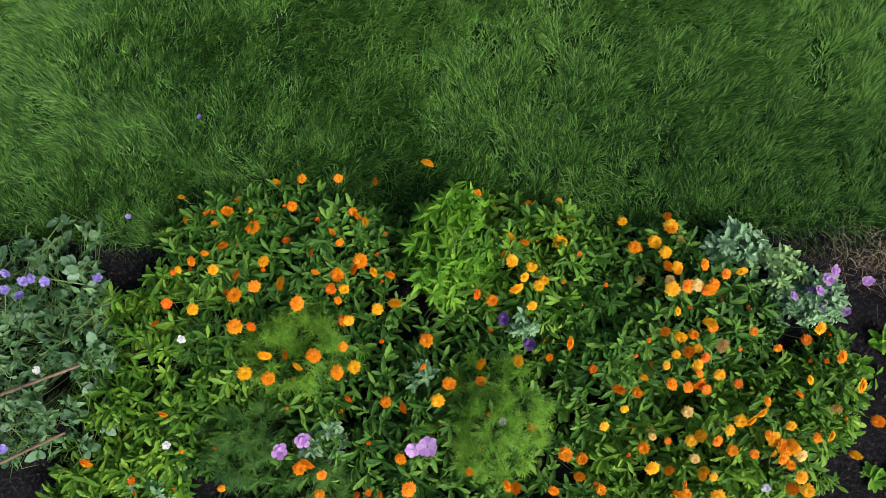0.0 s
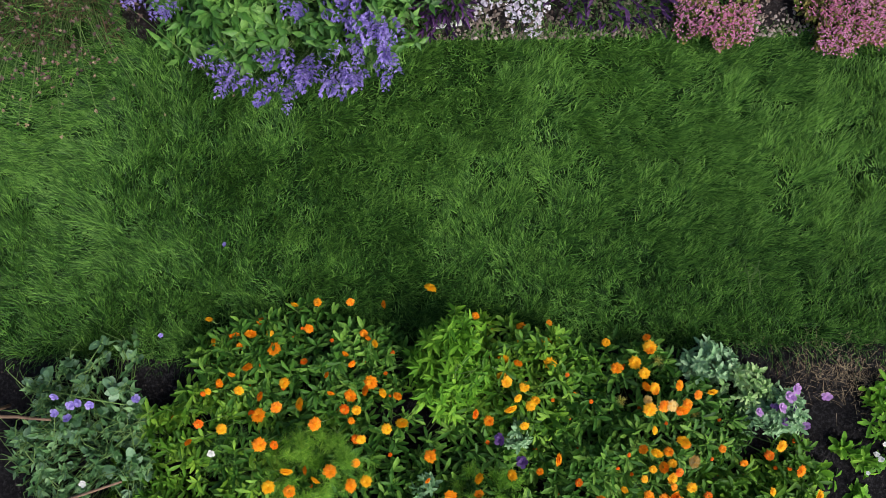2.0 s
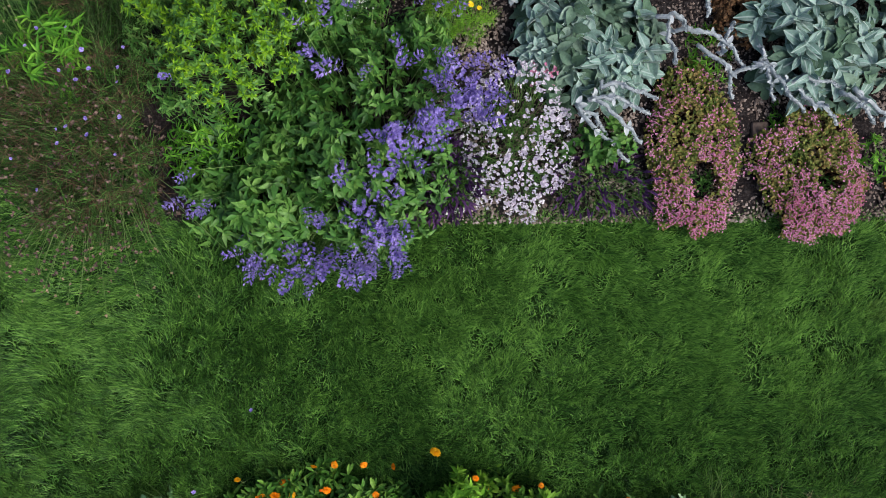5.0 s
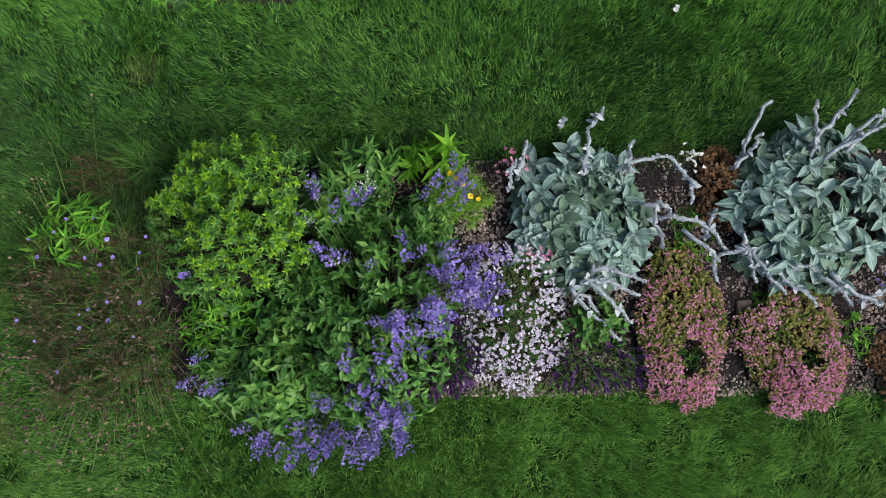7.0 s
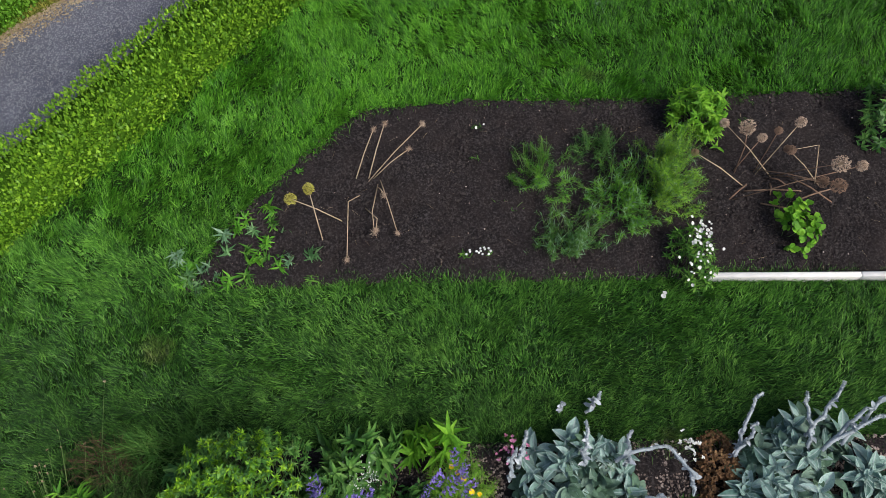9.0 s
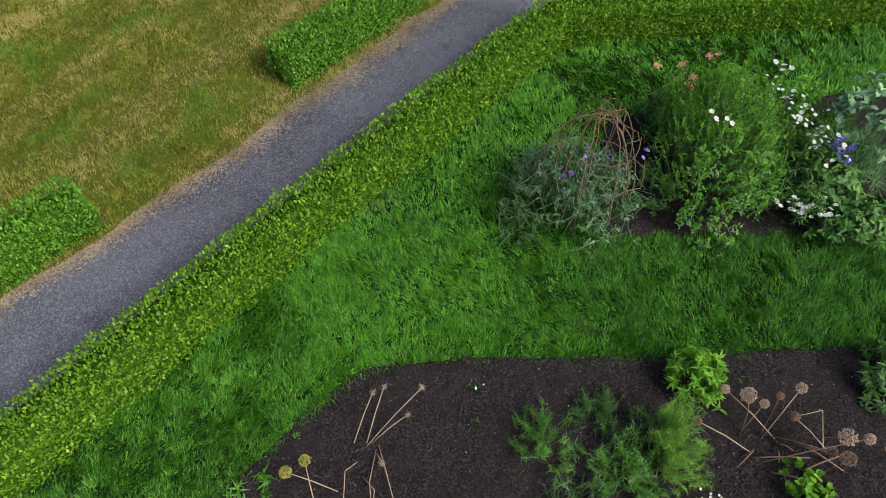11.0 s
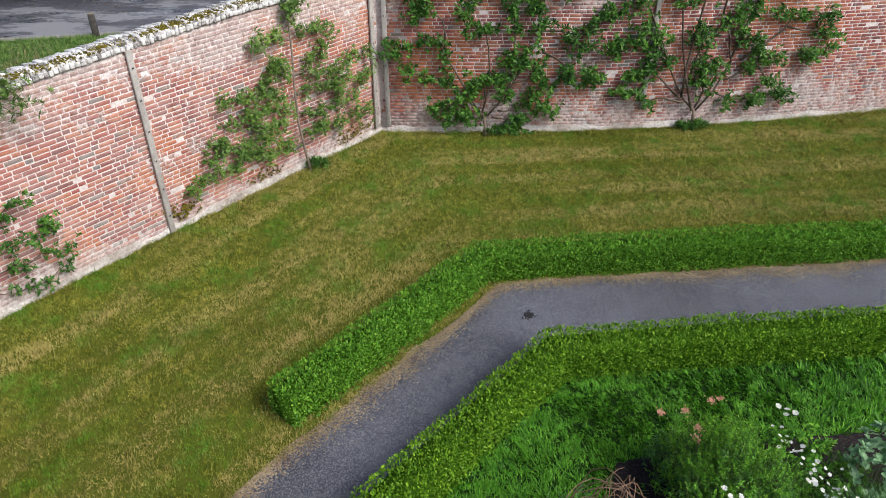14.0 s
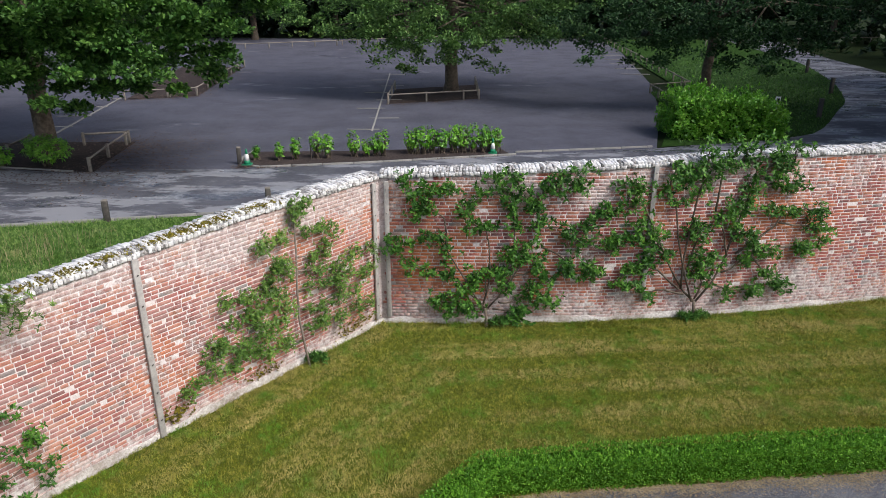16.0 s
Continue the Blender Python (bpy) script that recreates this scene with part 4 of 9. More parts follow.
# ---- hedges ----
def hedge(name, front, width, height, material, label, side, ends=(True, True), per_area=6200, leaf=(0.020, 0.037), far="out"):
    """A clipped hedge: front edge in plan, its body on the given side."""
    rr = np.random.default_rng(len(front) * 7 + int(width * 100))
    a, b = np.array(front, dtype=float), np.array(offset_line(front, side * width))
    top = thing(name, (*((a[0] + b[0]) / 2), 0), label, "hedge")
    inn, out = Line(front), Line([tuple(q) for q in b])
    # solid core, a little inside the leaf skin, coloured for the shade there
    ca, cb = np.array(offset_line(front, side * 0.05)), np.array(offset_line(front, side * (width - 0.05)))
    n = len(ca)
    v = np.concatenate([np.c_[ca, np.zeros(n)], np.c_[cb, np.zeros(n)], np.c_[ca, np.full(n, height - 0.055)], np.c_[cb, np.full(n, height - 0.055)]])
    f = []
    for k in range(n - 1):
        f += [(k, k + 1, 2 * n + k + 1, 2 * n + k), (n + k, 3 * n + k, 3 * n + k + 1, n + k + 1), (2 * n + k, 2 * n + k + 1, 3 * n + k + 1, 3 * n + k)]
    f += [(0, 2 * n, 3 * n, n), (n - 1, 2 * n - 1, 4 * n - 1, 3 * n - 1)]
    part("twiggy_core", [(v, np.array(f))], M_HEDGE_CORE, top, "solid dark inside standing for the inner shade")
    pts, nor = [], []

    def skin(count, at, normal):
        pts.append(at)
        nor.append(np.broadcast_to(normal, at.shape))

    for line, sign in ((inn, -side), (out, side)):
        m = int(line.long * height * per_area * (0.2 if line is (out if far == "out" else inn) else 1.0))
        s, h = rr.random(m) * line.long, height * rr.random(m) ** 0.9
        q, w = line.at(s), line.way(s)
        nn = np.stack([-w[:, 1], w[:, 0], np.zeros(m)], 1) * sign
        pts.append(np.c_[q, h])
        nor.append(nn)
    m = int(inn.long * width * per_area * 1.15)
    s, k = rr.random(m), rr.random((m, 1))
    q = inn.at(s * inn.long) * (1 - k) + out.at(s * out.long) * k
    pts.append(np.c_[q, np.full(m, height)])
    nor.append(np.tile((0, 0, 1.0), (m, 1)))
    for end, k in ((ends[0], 0), (ends[1], -1)):
        if end:
            m = int(width * height * per_area)
            t = rr.random((m, 1))
            q = a[k] * (1 - t) + b[k] * t
            way = inn.way(np.array([0.0 if k == 0 else inn.long * 0.999]))[0] * (-1 if k == 0 else 1)
            pts.append(np.c_[q, height * rr.random(m)])
            nor.append(np.tile((*way, 0.0), (m, 1)))
    pts, nor = np.concatenate(pts), np.concatenate(nor)
    lump = (wander(pts[:, 0], pts[:, 1], 3.5, 21) - 0.5) * 0.04 + (wander(pts[:, 0] + pts[:, 2], pts[:, 1] - pts[:, 2], 11, 22) - 0.5) * 0.03 + (wander(pts[:, 0] + pts[:, 2] * 0.7, pts[:, 1] - pts[:, 2], 28, 23) - 0.5) * 0.045
    pts = pts + nor * (lump - 0.012 + rr.normal(0, 0.012, len(pts)))[:, None]
    pts[:, 2] = np.maximum(pts[:, 2], 0.01)
    d = nor * 0.5 + np.array([0, 0, 0.7]) + rr.normal(0, 0.45, nor.shape)
    face = nor + np.array([0, 0, 0.45]) + rr.normal(0, 0.45, nor.shape)
    part("leaves", [scatter(POINTED, pts, d, face, rr.uniform(*leaf, len(pts)))], material, top, "small clipped glossy leaves", "stuff")
    return top


hedge("box_hedge", HEDGE_IN, 0.36, 0.37, M_BOX, "low clipped box hedge, yellow-green, along the lawn side of the path", -1, far="inn")
hedge("box_hedge", HEDGE_OUT, 0.36, 0.36, M_BOXDEEP, "low clipped box hedge, deep green, along the outer path edge", 1)
hedge("box_hedge", HEDGE_STUB, 0.34, 0.36, M_BOXDEEP, "short clipped box hedge ending at a gap beside the path", 1)

# ---- the brick wall ----
COURSE = 0.056


def brick_wall(name, points, label, thick, z_top, near, parted):
    """A garden wall: mortar body behind single bricks; near: stretch of the line whose bricks are single pieces."""
    rr = np.random.default_rng(int(len(points) * 13))
    line = Line(points)
    back = offset_line(points, thick)
    n = len(points)
    a, b = np.array(points), np.array(back)
    tops = [z_top(s) for s in line.s]
    v = np.concatenate([np.c_[a, np.full(n, -0.05)], np.c_[b, np.full(n, -0.05)], np.c_[a, tops], np.c_[b, tops]])
    f = []
    for k in range(n - 1):
        f += [(k, 2 * n + k, 2 * n + k + 1, k + 1), (n + k, n + k + 1, 3 * n + k + 1, 3 * n + k), (2 * n + k, 3 * n + k, 3 * n + k + 1, 2 * n + k + 1)]
    f += [(0, n, 3 * n, 2 * n), (n - 1, 3 * n - 1, 4 * n - 1, 2 * n - 1)]
    wall = structure(name, [(v, np.array(f))], M_MORTAR, label, "garden wall")
    # limewashed footing
    side = 1 if thick < 0 else -1
    steps = np.linspace(0, line.long, int(line.long / 0.08))
    p, w = line.at(steps), line.way(steps)
    nn = np.stack([-w[:, 1], w[:, 0]], 1) * side
    h = 0.01 + 0.07 * wander(steps, steps * 0, 1.7, 33) + 0.06 * wander(steps, steps * 0, 5.0, 35)
    d = 0.006 + 0.02 * wander(steps, steps * 0, 6.0, 34)
    low, high, inner = p + nn * (d + 0.015)[:, None], p + nn * d[:, None], p - nn * 0.02
    m = len(steps)
    v = np.concatenate([np.c_[low, np.full(m, -0.02)], np.c_[high, h], np.c_[inner, h + 0.02]])
    f = [q for k in range(m - 1) for q in ((k, k + 1, m + k + 1, m + k), (m + k, m + k + 1, 2 * m + k + 1, 2 * m + k))]
    part("footing", [(v, np.array(f))], M_FOOT, wall, "rough limewashed footing")
    # bricks
    kinds = {}
    for long in (0.178, 0.083):
        kinds[long] = brick_shape(long, 0.03, 0.0445, 0.0018)
    meshes = {long: mesh_of("brick", soup, M_BRICK) for long, soup in kinds.items()}
    rest, single = [], []
    z, row = 0.03, 0
    while z < 2.8:
        s = -0.05 * (row % 2) - 0.1 * rr.random()
        count = row * 2 % 5
        while s < line.long:
            header = count % 3 == 2 or rr.random() < 0.06
            long = 0.083 if header else 0.178
            count += 1
            mid = s + long / 2
            s += long + 0.0105 + rr.normal(0, 0.0015)
            if mid - long / 2 < 0.0 or mid + long / 2 > line.long or z + 0.04 > z_top(mid):
                continue
            q, w = line.at(mid), line.way(mid)
            out = -0.0134 + rr.normal(0, 0.0008)
            nx, ny = -w[1] * side, w[0] * side
            m4 = Matrix.Translation((q[0] + nx * out, q[1] + ny * out, z + rr.normal(0, 0.0015))) @ Matrix.Rotation(math.atan2(w[1], w[0]) + (math.pi if side > 0 else 0) + rr.normal(0, 0.004), 4, "Z")
            (single if near[0] < mid < near[1] and parted[0] < z < parted[1] else rest).append((m4, long))
        z += COURSE
        row += 1
    for m4, long in single:
        ob = new("brick", meshes[long])
        ob.parent = wall
        ob.matrix_basis = m4
    soup = []
    for m4, long in rest:
        soup += moved(kinds[long], m4)
    part("brickwork", soup, M_BRICK, wall, "weathered red bricks with lime bloom", "stuff")
    return wall, line, side


def coping(line, side, z_top, start, end, parent, thick, seed):
    """Two low courses of worn, limewashed bricks laid on edge along the wall's top."""
    rr = np.random.default_rng(seed)
    long = abs(thick) + 0.08
    kinds = [mesh_of("coping_brick", soft_box(w, long * 0.46, h, 0.006), M_COPING) for w, h in ((0.046, 0.052), (0.056, 0.048), (0.039, 0.056))]
    faces = [mesh_of("coping_face", soft_box(w, 0.10, h, 0.005), M_COPING) for w, h in ((0.050, 0.052), (0.062, 0.048), (0.043, 0.056))]
    for row in range(3):
        s = start
        while s < end:
            k = int(rr.integers(0, 3))
            w = ((0.046, 0.056, 0.039), (0.046, 0.056, 0.039), (0.050, 0.062, 0.043))[row][k]
            q, d = line.at(s + w / 2), line.way(s + w / 2)
            nx, ny = -d[1] * side, d[0] * side
            turn = Matrix.Rotation(math.atan2(d[1], d[0]) + rr.normal(0, 0.03), 4, "Z")
            if row < 2:
                away, lift, lean = ((0.02 - long * 0.25, 0.062, -5 * side), (0.02 - long * 0.73, 0.06, 5 * side))[row]
                ob = new("coping_brick", kinds[k])
                m4 = turn @ Matrix.Rotation(radians(lean + rr.normal(0, 2.0)), 4, "X")
            else:
                away, lift = -0.018, 0.018
                ob = new("coping_face", faces[k])
                m4 = turn
            ob.parent = parent
            ob.matrix_basis = Matrix.Translation((q[0] + nx * (away + rr.normal(0, 0.005)), q[1] + ny * (away + rr.normal(0, 0.005)), z_top(s) + lift + rr.normal(0, 0.005))) @ m4
            s += w + rr.uniform(0.002, 0.009)


top_left = lambda s: 2.435 - 0.044 * min(max(s - 2.4, 0.0), 6.0)
top_right = lambda s: 2.45 + 0.036 * min(s, 6.2)
wall_left, line_left, side_left = brick_wall("wall_west", WALL_LEFT, "weathered red brick garden wall with white coping", -0.27, top_left, (0.3, 5.0), (1.1, 1.7))
wall_right, line_right, side_right = brick_wall("wall_north", WALL_RIGHT, "weathered red brick garden wall with white coping", 0.27, top_right, (0.3, 7.0), (1.65, 2.05))
coping(line_left, side_left, top_left, 0.02, 8.0, wall_left, 0.27, 5)
coping(line_right, side_right, top_right, 0.02, 11.0, wall_right, 0.27, 6)


def batten(line, side, s, z0, z1, parent, off=0.035):
    q, w = line.at(s), line.way(s)
    nx, ny = -w[1] * side, w[0] * side
    m4 = Matrix.Translation((q[0] + nx * off, q[1] + ny * off, (z0 + z1) / 2)) @ Matrix.Rotation(math.atan2(w[1], w[0]), 4, "Z")
    top = thing("batten", m4.translation, "upright weathered grey timber batten fixed to the wall", "batten", "battens on the wall")
    part("board", moved(soft_box(0.075, 0.035, z1 - z0, 0.006), m4), M_BATTEN, top)
    k = z0 + 0.25
    while k < z1 - 0.1:
        part("wire_eye", moved(soft_box(0.012, 0.03, 0.012, 0.002), Matrix.Translation((q[0] + nx * (off + 0.025), q[1] + ny * (off + 0.025), k))), M_POST, top)
        k += 0.38
    return top


batten(line_left, side_left, 0.14, 0.12, 2.40, wall_left)
batten(line_right, side_right, 0.12, 0.12, 2.40, wall_right)
batten(line_left, side_left, 3.96, 0.02, 2.36, wall_left)
batten(line_right, side_right, 4.25, 0.35, 2.62, wall_right)
rr = np.random.default_rng(41)
s = np.concatenate([rr.normal(m, 0.2, 330) for m in (2.2, 2.9, 3.2, 3.5, 4.3, 4.9, 5.4, 6.2, 7.0, 7.6)])
s = s[s > 0.5]
q, w = line_left.at(s), line_left.way(s)
nn = np.stack([-w[:, 1], w[:, 0]], 1) * side_left
h = np.array([top_left(k) for k in s])
pts = np.c_[q - nn * rr.normal(0.07, 0.05, len(s))[:, None], h + 0.082 + rr.normal(0, 0.008, len(s))]
structure("wall_moss", [pebbles(rr, pts, rr.uniform(0.008, 0.024, len(s)), 0.7)], M_MOSS, "cushions of yellow-brown moss on the coping", "moss", False, "stuff")
s = np.concatenate([rr.normal(3.75, 0.13, 90), rr.normal(2.4, 0.2, 60), rr.normal(0.5, 0.2, 70), rr.normal(0.9, 0.1, 30)])
q, w = line_left.at(s), line_left.way(s)
nn = np.stack([-w[:, 1], w[:, 0]], 1) * side_left
pts = np.c_[q + nn * 0.035, np.abs(rr.normal(0.20, 0.06, len(s))) + 0.04]
structure("footing_moss", [pebbles(rr, pts, rr.uniform(0.012, 0.03, len(s)), 0.8)], M_MOSS, "patches of brown moss low on the wall", "moss", False, "stuff")

# ---- flower heads, built once and shared ----
def petals(count, length, width, lift, z, start=0.0, leaf=None, inner=0.1):
    a = start + np.arange(count) * 2 * math.pi / count
    d = np.stack([np.cos(a), np.sin(a), np.full(count, lift)], 1)
    length = length * (0.88 + 0.24 * ((np.arange(count) * 0.618 + start) % 1.0))
    return scatter(leaf or PETAL, d * inner * length[:, None] * np.array([1, 1, 0]) + np.array([0, 0, z]), d, np.tile((0, 0, 1.0), (count, 1)), length, width)


PETAL = flat_leaf([(0, 0.09), (0.76, 0.175), (1, 0.095)], -0.12)
BROAD = flat_leaf([(0, 0.10), (0.4, 0.36), (0.8, 0.44), (1, 0.18)], 0.08)


def dome(r, h, z, rings=3, sides=8):
    v, f = [(0, 0, z + h)], []
    for k in range(1, rings + 1):
        for s in range(sides):
            b = k / rings * math.pi / 2
            v.append((r * math.sin(b) * math.cos(s * 2 * math.pi / sides), r * math.sin(b) * math.sin(s * 2 * math.pi / sides), z + h * math.cos(b)))
    tri = [(0, 1 + s, 1 + (s + 1) % sides) for s in range(sides)]
    quad = [(1 + (k - 1) * sides + s, 1 + k * sides + s, 1 + k * sides + (s + 1) % sides, 1 + (k - 1) * sides + (s + 1) % sides) for k in range(1, rings) for s in range(sides)]
    return [(np.array(v), np.array(tri)), (np.array(v), np.array(quad))]


def marigold_mesh(material, size, full):
    soup = [petals(23, size, size * 0.72, 0.06, 0.0), petals(19, size * 0.86, size * 0.62, 0.24, 0.003, 0.15), petals(14, size * 0.60, size * 0.5, 0.55, 0.005, 0.4)]
    if full:
        soup.append(petals(9, size * 0.36, size * 0.4, 0.9, 0.006, 0.1))
    return mesh_of("flower", soup, material)


HEAD = [marigold_mesh(m, s, f) for m, s, f in ((M_ORANGE, 0.028, True), (M_ORANGE, 0.025, False), (M_GOLD, 0.028, True), (M_DEEPORANGE, 0.021, False), (M_APRICOT, 0.027, True))]
BUTTON = mesh_of("flower_centre", dome(0.007, 0.005, 0.004), M_BUTTON, True)
CUP = lambda material, r, n=5: mesh_of("flower", [petals(n, r, r * 1.05, 0.12, 0, 0, BROAD, 0.05), petals(n, r * 0.6, r * 0.6, 0.5, 0.002, 0.6, BROAD, 0.05)], material)
MAUVE_CUP, DARK_CUP, BLUE_CUP, WHITE_CUP = CUP(M_MAUVE, 0.028), CUP(M_DARKMAUVE, 0.024), CUP(M_VIOLET, 0.019), CUP(M_WHITE, 0.016)
PINK_STAR = mesh_of("flower", [petals(8, 0.032, 0.026, 0.08, 0, 0, BROAD, 0.1)], M_MAUVE)
YELLOW_STAR = mesh_of("flower", [petals(7, 0.014, 0.016, 0.1, 0, 0, BROAD, 0.1)], M_YELLOW)


def set_flower(mesh, at, parent, rr, tilt=0.35, size=1.0, name="flower", centre=False):
    k = spread(rr, 1, tilt)[0]
    m4 = Matrix.Translation(at) @ Vector((0, 0, 1)).rotation_difference(Vector(k)).to_matrix().to_4x4() @ Matrix.Rotation(rr.random() * 6.28, 4, "Z") @ Matrix.Scale(size, 4)
    ob = part(name, mesh, None, parent, at=m4)
    if centre:
        ob2 = new("flower_centre", BUTTON)
        ob2.parent = ob
    return ob


def mound(x, y, cx, cy, rx, ry, h, seed):
    """Height of a plant's rounded top over (x, y)."""
    r = np.sqrt(((x - cx) / rx) ** 2 + ((y - cy) / ry) ** 2)
    return np.clip(h * np.sqrt(np.clip(1.12 - r * r, 0, 1)) * (0.78 + 0.44 * wander(x, y, 5.5, seed)), 0.0, None)


def fill(rr, cx, cy, rx, ry, n, ragged=0.25):
    """Points over an oval plan with an uneven rim."""
    a, r = rr.random(n) * 2 * math.pi, np.sqrt(rr.random(n))
    rim = 1 + ragged * (2 * wander(np.cos(a) * 2 + cx * 7, np.sin(a) * 2 + cy * 7, 1.6, 17) - 1)
    return cx + np.cos(a) * r * rx * rim, cy + np.sin(a) * r * ry * rim


def shoots(rr, cx, cy, rx, ry, h, n, seed, lean=0.7, ragged=0.25, low=0.45):
    x, y = fill(rr, cx, cy, rx, ry, n, ragged)
    top = np.maximum(mound(x, y, cx, cy, rx * 1.1, ry * 1.1, h, seed), 0.04)
    z = top * rr.uniform(low, 1.0, n) ** 0.6
    tips = np.stack([x, y, z], 1)
    axes = unit(np.stack([(x - cx) / rx * lean, (y - cy) / ry * lean, np.ones(n)], 1) + rr.normal(0, 0.25, (n, 3)))
    return tips, axes


def stalks(rr, tips, cx, cy, draw=0.55, r=0.0022):
    """Stems from a tight crown on the ground to the tips."""
    base = tips.copy()
    base[:, 0] = cx + (tips[:, 0] - cx) * draw + rr.normal(0, 0.02, len(tips))
    base[:, 1] = cy + (tips[:, 1] - cy) * draw + rr.normal(0, 0.02, len(tips))
    base[:, 2] = 0.0
    return tubes(base, tips, r, r * 0.7, rr.normal(0, 0.012, (len(tips), 3)))


def bushy(name, at, size, label, category, material, leaf, n, per, length, rise=(0.1, 0.6), seed=1, lean=0.7, group="", width=None, reach=0.03, stem=M_STEM, ragged=0.25, low=0.45, leaf_label=""):
    """A leafy plant: crown of stems with whorls of leaves. at: centre in plan; size: half widths and height."""
    rr = np.random.default_rng(seed)
    (cx, cy), (rx, ry, h) = at, size
    top = thing(name, (cx, cy, 0.0), label, category, group)
    tips, axes = shoots(rr, cx, cy, rx, ry, h, n, seed, lean, ragged, low)
    part("stem_cluster", [stalks(rr, tips, cx, cy)], stem, top, "", "stuff")
    part("leaves", [whorls(rr, leaf, tips, axes, per, length, rise, width, reach)], material, top, leaf_label, "stuff")
    return top, tips, axes, rr


# ---- the marigold bed ----
HEADS_BACK = [(-0.71, 0.46), (-0.77, 0.43), (-0.87, 0.36), (-0.85, 0.37), (-0.81, 0.40), (-0.73, 0.37), (-0.64, 0.35), (-0.55, 0.40), (-0.48, 0.48), (-0.38, 0.43), (-0.67, 0.29), (-0.64, 0.28), (-0.57, 0.31), (-0.48, 0.32), (-0.36, 0.36), (-0.28, 0.35), (-0.20, 0.40), (-0.22, 0.37), (-0.15, 0.36), (-0.09, 0.35), (-0.27, 0.26), (-0.30, 0.30), (-0.25, 0.30), (-0.31, 0.51), (-0.28, 0.47), (0.04, 0.78), (-0.16, 0.71), (-0.30, 0.72), (-0.44, 0.72), (-0.54, 0.71), (-0.90, 0.65), (-0.86, 0.56), (-0.71, 0.59), (-0.63, 0.59), (-0.78, 0.58), (-0.75, 0.54), (-0.67, 0.64), (-0.47, 0.61), (-0.61, 0.53), (-0.24, 0.59), (-0.22, 0.57), (-0.19, 0.55)]
HEADS_MID = [(-0.87, 0.25), (-0.78, 0.23), (-0.91, 0.18), (-0.63, 0.17), (-0.57, 0.17), (-0.41, 0.25), (-0.07, 0.25), (-0.25, 0.19), (-0.23, 0.19), (-0.13, 0.23), (0.28, 0.50), (0.34, 0.49), (0.40, 0.47), (0.33, 0.42), (0.42, 0.38), (0.39, 0.34), (0.46, 0.33), (0.44, 0.31), (0.36, 0.30), (0.22, 0.28), (0.27, 0.26), (0.41, 0.24), (0.35, 0.40), (0.53, 0.47), (0.54, 0.63), (0.52, 0.55), (0.57, 0.56), (0.42, 0.61), (0.23, 0.66), (0.41, 0.55)]
HEADS_FRONT = [(0.04, 0.12), (0.03, 0.03), (-0.45, 0.07), (-0.41, 0.03), (-0.35, 0.07), (-0.59, 0.01), (-0.51, -0.01), (-0.27, 0.01), (-0.25, 0.10), (-0.21, 0.03), (-0.87, -0.13), (-0.23, -0.08), (-0.10, -0.09), (-0.04, -0.11), (0.08, -0.09), (-0.05, -0.29), (-0.37, -0.30), (-0.32, -0.34), (-0.67, -0.39), (-0.40, -0.32), (-0.02, -0.39), (-0.16, -0.40), (-0.20, -0.41), (-0.33, -0.41), (-0.12, -0.41), (-1.14, -0.30), (-0.52, 0.07), (0.23, 0.04), (0.23, -0.02), (0.12, -0.03), (0.36, 0.05), (0.47, 0.06), (0.41, -0.18), (0.22, -0.26), (0.19, -0.33), (0.32, -0.38), (0.35, -0.39), (0.48, -0.40), (0.52, -0.27), (0.58, -0.29), (0.57, -0.35), (0.64, -0.39), (0.54, 0.11), (0.71, -0.05)]
HEADS_EAST = [(1.22, -0.09), (1.34, -0.07), (0.77, -0.06), (1.01, -0.05), (0.89, -0.03), (1.12, -0.03), (1.38, -0.02), (0.80, -0.01), (1.06, -0.00), (0.88, 0.03), (0.99, 0.03), (1.49, 0.06), (1.01, 0.06), (0.91, 0.07), (0.95, 0.08), (1.27, 0.09), (0.99, 0.09), (1.07, 0.10), (1.37, 0.12), (0.93, 0.13), (0.97, 0.14), (0.87, 0.15), (1.18, 0.15), (1.41, 0.16), (1.03, 0.18), (0.92, 0.22), (1.00, 0.31), (1.11, 0.35), (1.17, 0.36), (0.91, 0.38), (0.91, 0.43), (0.80, 0.45), (0.88, 0.47), (0.95, 0.52), (0.95, 0.53), (0.77, 0.55), (0.94, 0.57)]
HEADS_EAST_LOW = [(0.91, -0.41), (1.36, -0.40), (1.30, -0.39), (0.88, -0.33), (0.82, -0.32), (1.30, -0.31), (0.97, -0.29), (1.34, -0.28), (1.53, -0.28), (1.17, -0.27), (1.24, -0.27), (1.10, -0.26), (0.79, -0.25), (1.30, -0.24), (1.05, -0.23), (0.96, -0.23), (0.88, -0.23), (1.40, -0.22), (1.23, -0.21), (0.99, -0.21), (0.82, -0.21), (1.44, -0.21), (1.09, -0.19), (1.31, -0.18), (1.17, -0.16), (1.13, -0.16), (1.20, -0.13), (0.95, -0.13), (0.73, -0.12), (1.47, -0.12)]

